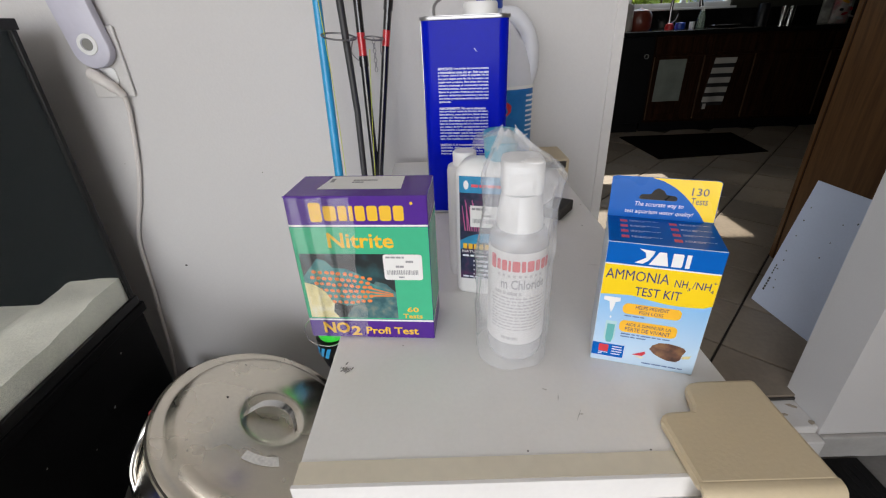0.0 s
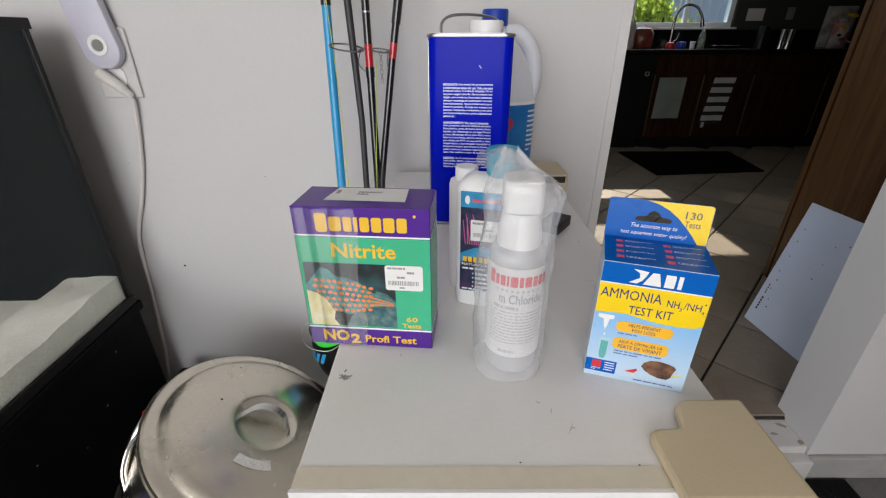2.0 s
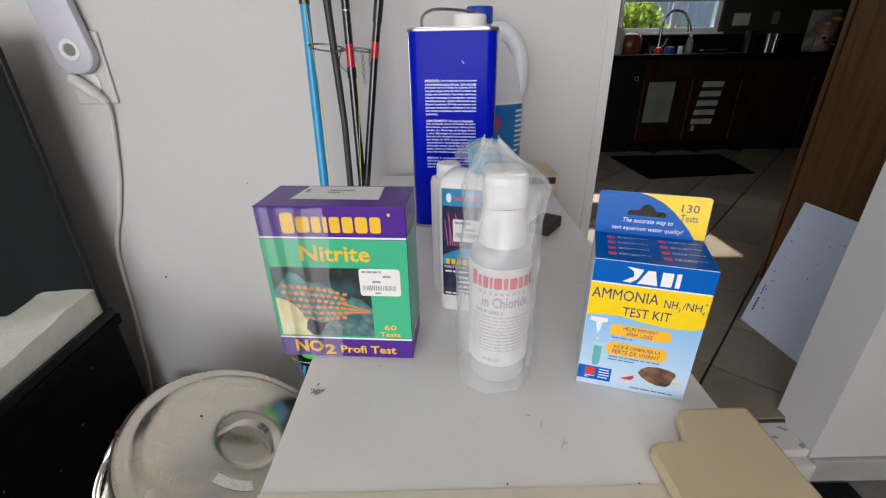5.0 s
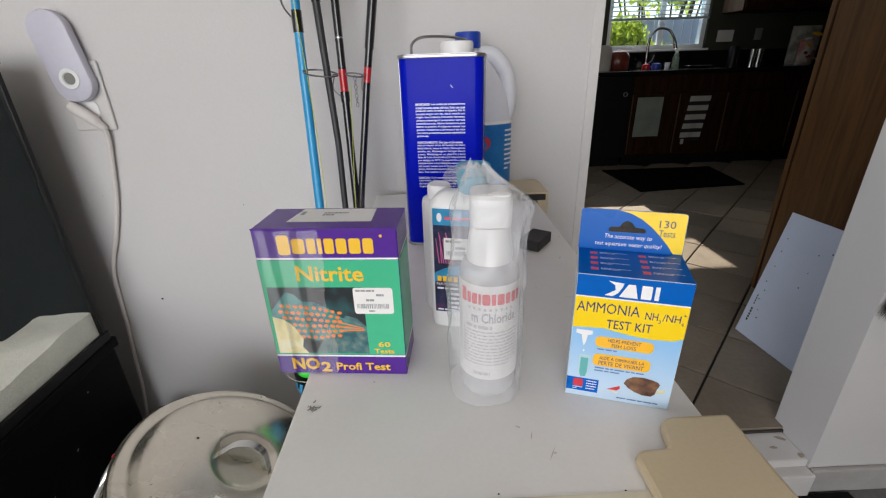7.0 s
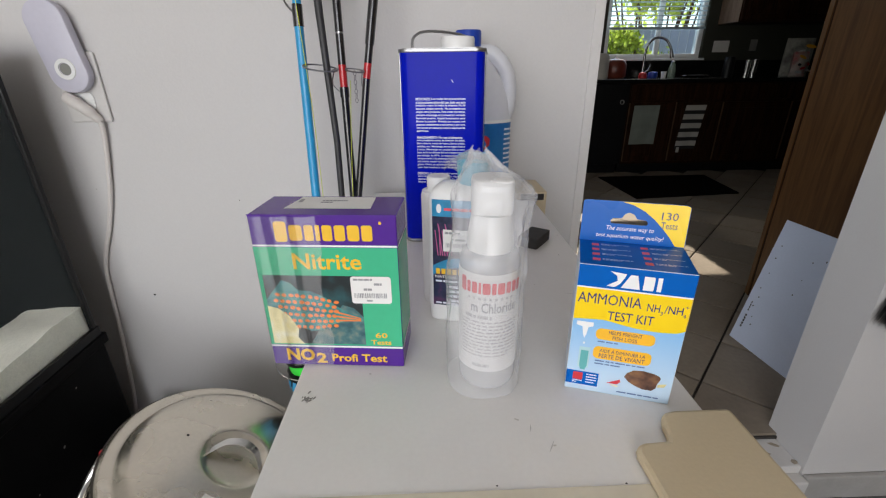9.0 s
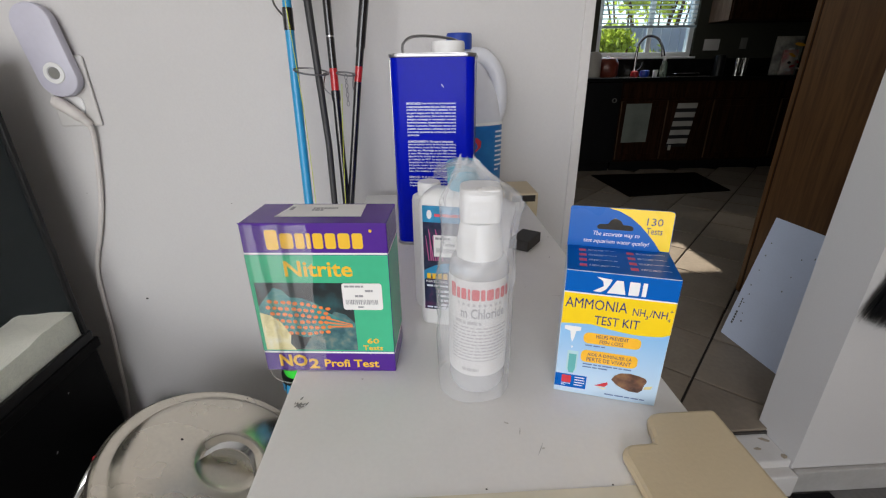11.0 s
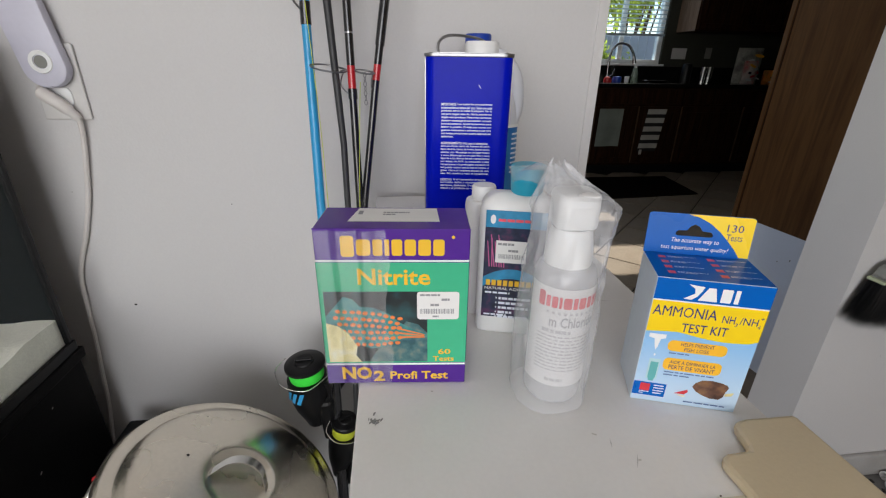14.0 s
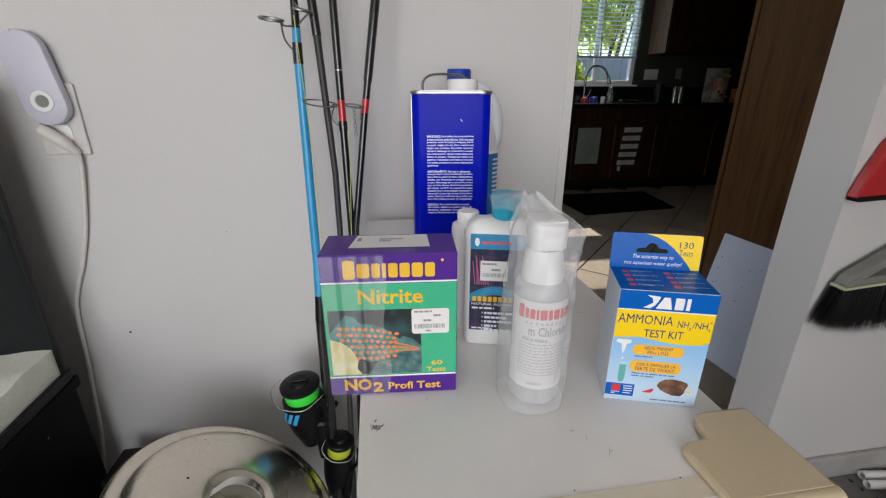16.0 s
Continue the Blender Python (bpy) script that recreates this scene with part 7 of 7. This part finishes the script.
def packet(x, y, w, h, a, front, label, seed):
    """A puffed snack packet with crimped ends."""
    t = thing("snack_packet", pose(x, y, C, 0, 0, a), label, "food packet", "food packets")
    bm = bm_new()
    n = 10
    f, b = [], []
    for k in range(n + 1):
        q = k / n
        d = 0.04 * math.sin(math.pi * q) ** 0.6 * 0.9 + 0.002
        f.append([bm.verts.new((-w / 2 + w * i / 8, -d * math.sin(math.pi * (i + 0.6) / 9.2) - 0.001 + 0.003 * noise.noise(Vector((i, k, seed))), h * q)) for i in range(9)])
        b.append([bm.verts.new((-w / 2 + w * i / 8, d * math.sin(math.pi * (i + 0.6) / 9.2) + 0.001, h * q)) for i in range(9)])
    for s, flip in ((f, False), (b, True)):
        for p, q in zip(s, s[1:]):
            for i in range(8):
                vs = (p[i], p[i + 1], q[i + 1], q[i])
                bm.faces.new(vs[::-1] if flip else vs)
    bmesh.ops.recalc_face_normals(bm, faces=bm.faces[:])
    part("pouch", bm, front, t, "", True)
    rnd = random.Random(seed)
    for k, ma in enumerate((M_WHITEINK, M_REDINK, M_INK, M_WHITEINK, M_ORANGE)):
        bm = bm_new()
        cu, cv = rnd.uniform(-0.3, 0.3) * w, (0.18 + 0.15 * k) * h
        s = flat((0, -0.049, 0), (1, 0, 0), (0, 0, 1))
        shape(bm, s, ellipse(cu, cv, rnd.uniform(0.12, 0.26) * w, rnd.uniform(0.03, 0.06) * h, 12, rnd.uniform(-20, 20)), 0.0004 * k)
        part("print_patch", bm, ma, t)
    return t


packet(3.86, 4.66, 0.19, 0.23, 10, material("red_white_packet", (0.8, 0.72, 0.68), 0.3, fine=40, coarse=16, vary=0.3, second=(0.55, 0.03, 0.04), amount=1.0), "red and white snack packet on the counter", 1)
packet(3.95, 4.82, 0.28, 0.36, -4, material("pale_printed_packet", (0.5, 0.5, 0.45), 0.35, fine=40, coarse=14, vary=0.3, second=(0.1, 0.08, 0.08), amount=0.9), "pale printed packet on the counter", 2)
packet(4.12, 4.66, 0.2, 0.14, 8, material("orange_packet", (0.75, 0.26, 0.04), 0.35, fine=50, coarse=18, vary=0.3, second=(0.5, 0.3, 0.1), amount=0.9), "orange snack packet on the counter", 3)
for x, z, w, h, lb in ((3.23, 1.20, 0.17, 0.11, "pale switch plate on the dark kitchen wall"), (3.58, 1.21, 0.075, 0.11, "grey outlet plate on the dark kitchen wall")):
    t = thing("switch_plate", Matrix.Translation((x, KY1, z)), lb, "switch plate", "switch plates")
    bm = bm_new()
    box(bm, -w / 2, -0.006, -h / 2, w / 2, -0.0005, h / 2, 0.002)
    part("cover", bm, M_TRIM if w > 0.1 else M_GREYP, t)
    for k in range(3 if w > 0.1 else 1):
        bm = bm_new()
        cx = (k - 1) * 0.046 if w > 0.1 else 0
        box(bm, cx - 0.014, -0.009, -0.03, cx + 0.014, -0.0065, 0.03, 0.001)
        part("rocker", bm, M_TRIM if w > 0.1 else M_GREYP, t)


def hung_cloth(name, x0, x1, z0, z1, ma, label, skew, stripes=0):
    """A towel folded over a cabinet door's top, hanging in soft folds."""
    t = thing(name, Matrix.Translation((x0, CF - 0.012, z0)), label, "towel", "kitchen towels")
    w, h = x1 - x0, z1 - z0
    def s(u, v, d):
        k = 1 - v / h
        return Vector((u - skew * k, -0.004 - 0.006 * math.sin(u / w * 7.0) * (0.3 + k) - d, v))
    def sheet(bm, v0, v1, d, front_only=False):
        n = 14
        rows = [[bm.verts.new(s(w * i / n, v0 + (v1 - v0) * k / 6, d)) for i in range(n + 1)] for k in range(7)]
        for a, b in zip(rows, rows[1:]):
            for i in range(n):
                bm.faces.new((a[i], a[i + 1], b[i + 1], b[i]))
        if not front_only:
            back = [[bm.verts.new(s(w * i / n, v0 + (v1 - v0) * k / 6, d - 0.004)) for i in range(n + 1)] for k in range(7)]
            for a, b in zip(back, back[1:]):
                for i in range(n):
                    bm.faces.new((a[i], b[i], b[i + 1], a[i + 1]))
            for i in range(n):
                bm.faces.new((rows[0][i], back[0][i], back[0][i + 1], rows[0][i + 1]))
                bm.faces.new((rows[6][i], rows[6][i + 1], back[6][i + 1], back[6][i]))
    bm = bm_new()
    sheet(bm, 0, h, 0.0)
    part("cloth", bm, ma, t, "", True)
    for k in range(stripes):
        bm = bm_new()
        sheet(bm, h * (1 - (k + 0.60) / stripes), h * (1 - (k + 0.02) / stripes), 0.0012, True)
        part("stripe", bm, M_WHITECLOTH, t, "white woven stripe", True)
    if stripes:
        bm = bm_new()
        box(bm, w * 0.1 - skew, -0.012, -0.03, w * 0.24 - skew, -0.006, 0.02, 0.001)
        part("tag", bm, M_WHITECLOTH, t)
    return t


hung_cloth("dish_towel", 2.105, 2.355, 0.30, 0.668, M_TOWEL, "sage green dish towel hanging on a cabinet door", 0.006)
hung_cloth("dish_towel", 2.615, 2.815, 0.245, 0.668, M_BLACKCLOTH, "black and white striped dish towel on a cabinet door", 0.045, 5)
km = thing("kitchen_mat", Matrix.Translation((2.3, 3.86, 0)), "dark brown kitchen mat before the sink", "floor mat")
bm = bm_new()
prism(bm, [(-0.52, 0.36), (-0.48, -0.40), (0.46, -0.30), (0.55, 0.36)], 0.003, 0.014, 0.004)
part("mat_body", bm, M_MAT, km)

# ---- floor tiles, laid on the diagonal ----
A, P = radians(46.4), 0.309
ux, uy = Vector((math.cos(A), math.sin(A))), Vector((math.sin(A), -math.cos(A)))
O = Vector((1.041, 1.2513))


def clip(poly, axis, limit, keep_above):
    out = []
    for i in range(len(poly)):
        a, b = poly[i], poly[(i + 1) % len(poly)]
        ina, inb = ((a[axis] >= limit) == keep_above), ((b[axis] >= limit) == keep_above)
        if ina:
            out.append(a)
        if ina != inb:
            k = (limit - a[axis]) / (b[axis] - a[axis])
            out.append(a.lerp(b, k))
    return out


g, edge_drop = 0.0042, 0.0015


def tile_mesh(corners):
    bm = bm_new()
    c = sum(corners, Vector((0, 0))) / len(corners)
    top = [bm.verts.new((*(c + (p - c) * 0.984), 0.004)) for p in corners]
    mid = [bm.verts.new((*p, 0.004 - edge_drop)) for p in corners]
    low = [bm.verts.new((*p, -0.0035)) for p in corners]
    bm.faces.new(top)
    n = len(corners)
    for i in range(n):
        j = (i + 1) % n
        bm.faces.new((mid[i], mid[j], top[j], top[i]))
        bm.faces.new((low[i], low[j], mid[j], mid[i]))
    bmesh.ops.recalc_face_normals(bm, faces=bm.faces[:])
    me = bpy.data.meshes.new("tile")
    bm.to_mesh(me)
    bm.free()
    me.materials.append(M_TILE)
    return me


whole = None
count = 0
for i in range(-12, 18):
    for k in range(-12, 16):
        o = O + ux * (P * i) + uy * (P * k)
        quad = [o + ux * g + uy * g, o + ux * (P - g) + uy * g, o + ux * (P - g) + uy * (P - g), o + ux * g + uy * (P - g)]
        mid = (quad[0] + quad[2]) / 2
        if not (0.35 < mid.x < 3.9 and 0.85 < mid.y < 4.55) or count >= 290:
            continue
        if mid.x < 0.2 + 0.36 * (mid.y - 0.9) or mid.x > 1.75 + 1.0 * (mid.y - 1.0):
            continue
        if min(p.y for p in quad) < 1.013:
            cut = clip(quad, 1, 1.013, True)
            if len(cut) < 3:
                continue
            ob = new("tile", tile_mesh(cut))
        else:
            if whole is None:
                whole = tile_mesh([p - o for p in quad])
            ob = new("tile", whole)
            ob.location = (o.x, o.y, 0)
        ob.parent = floor_k
        count += 1
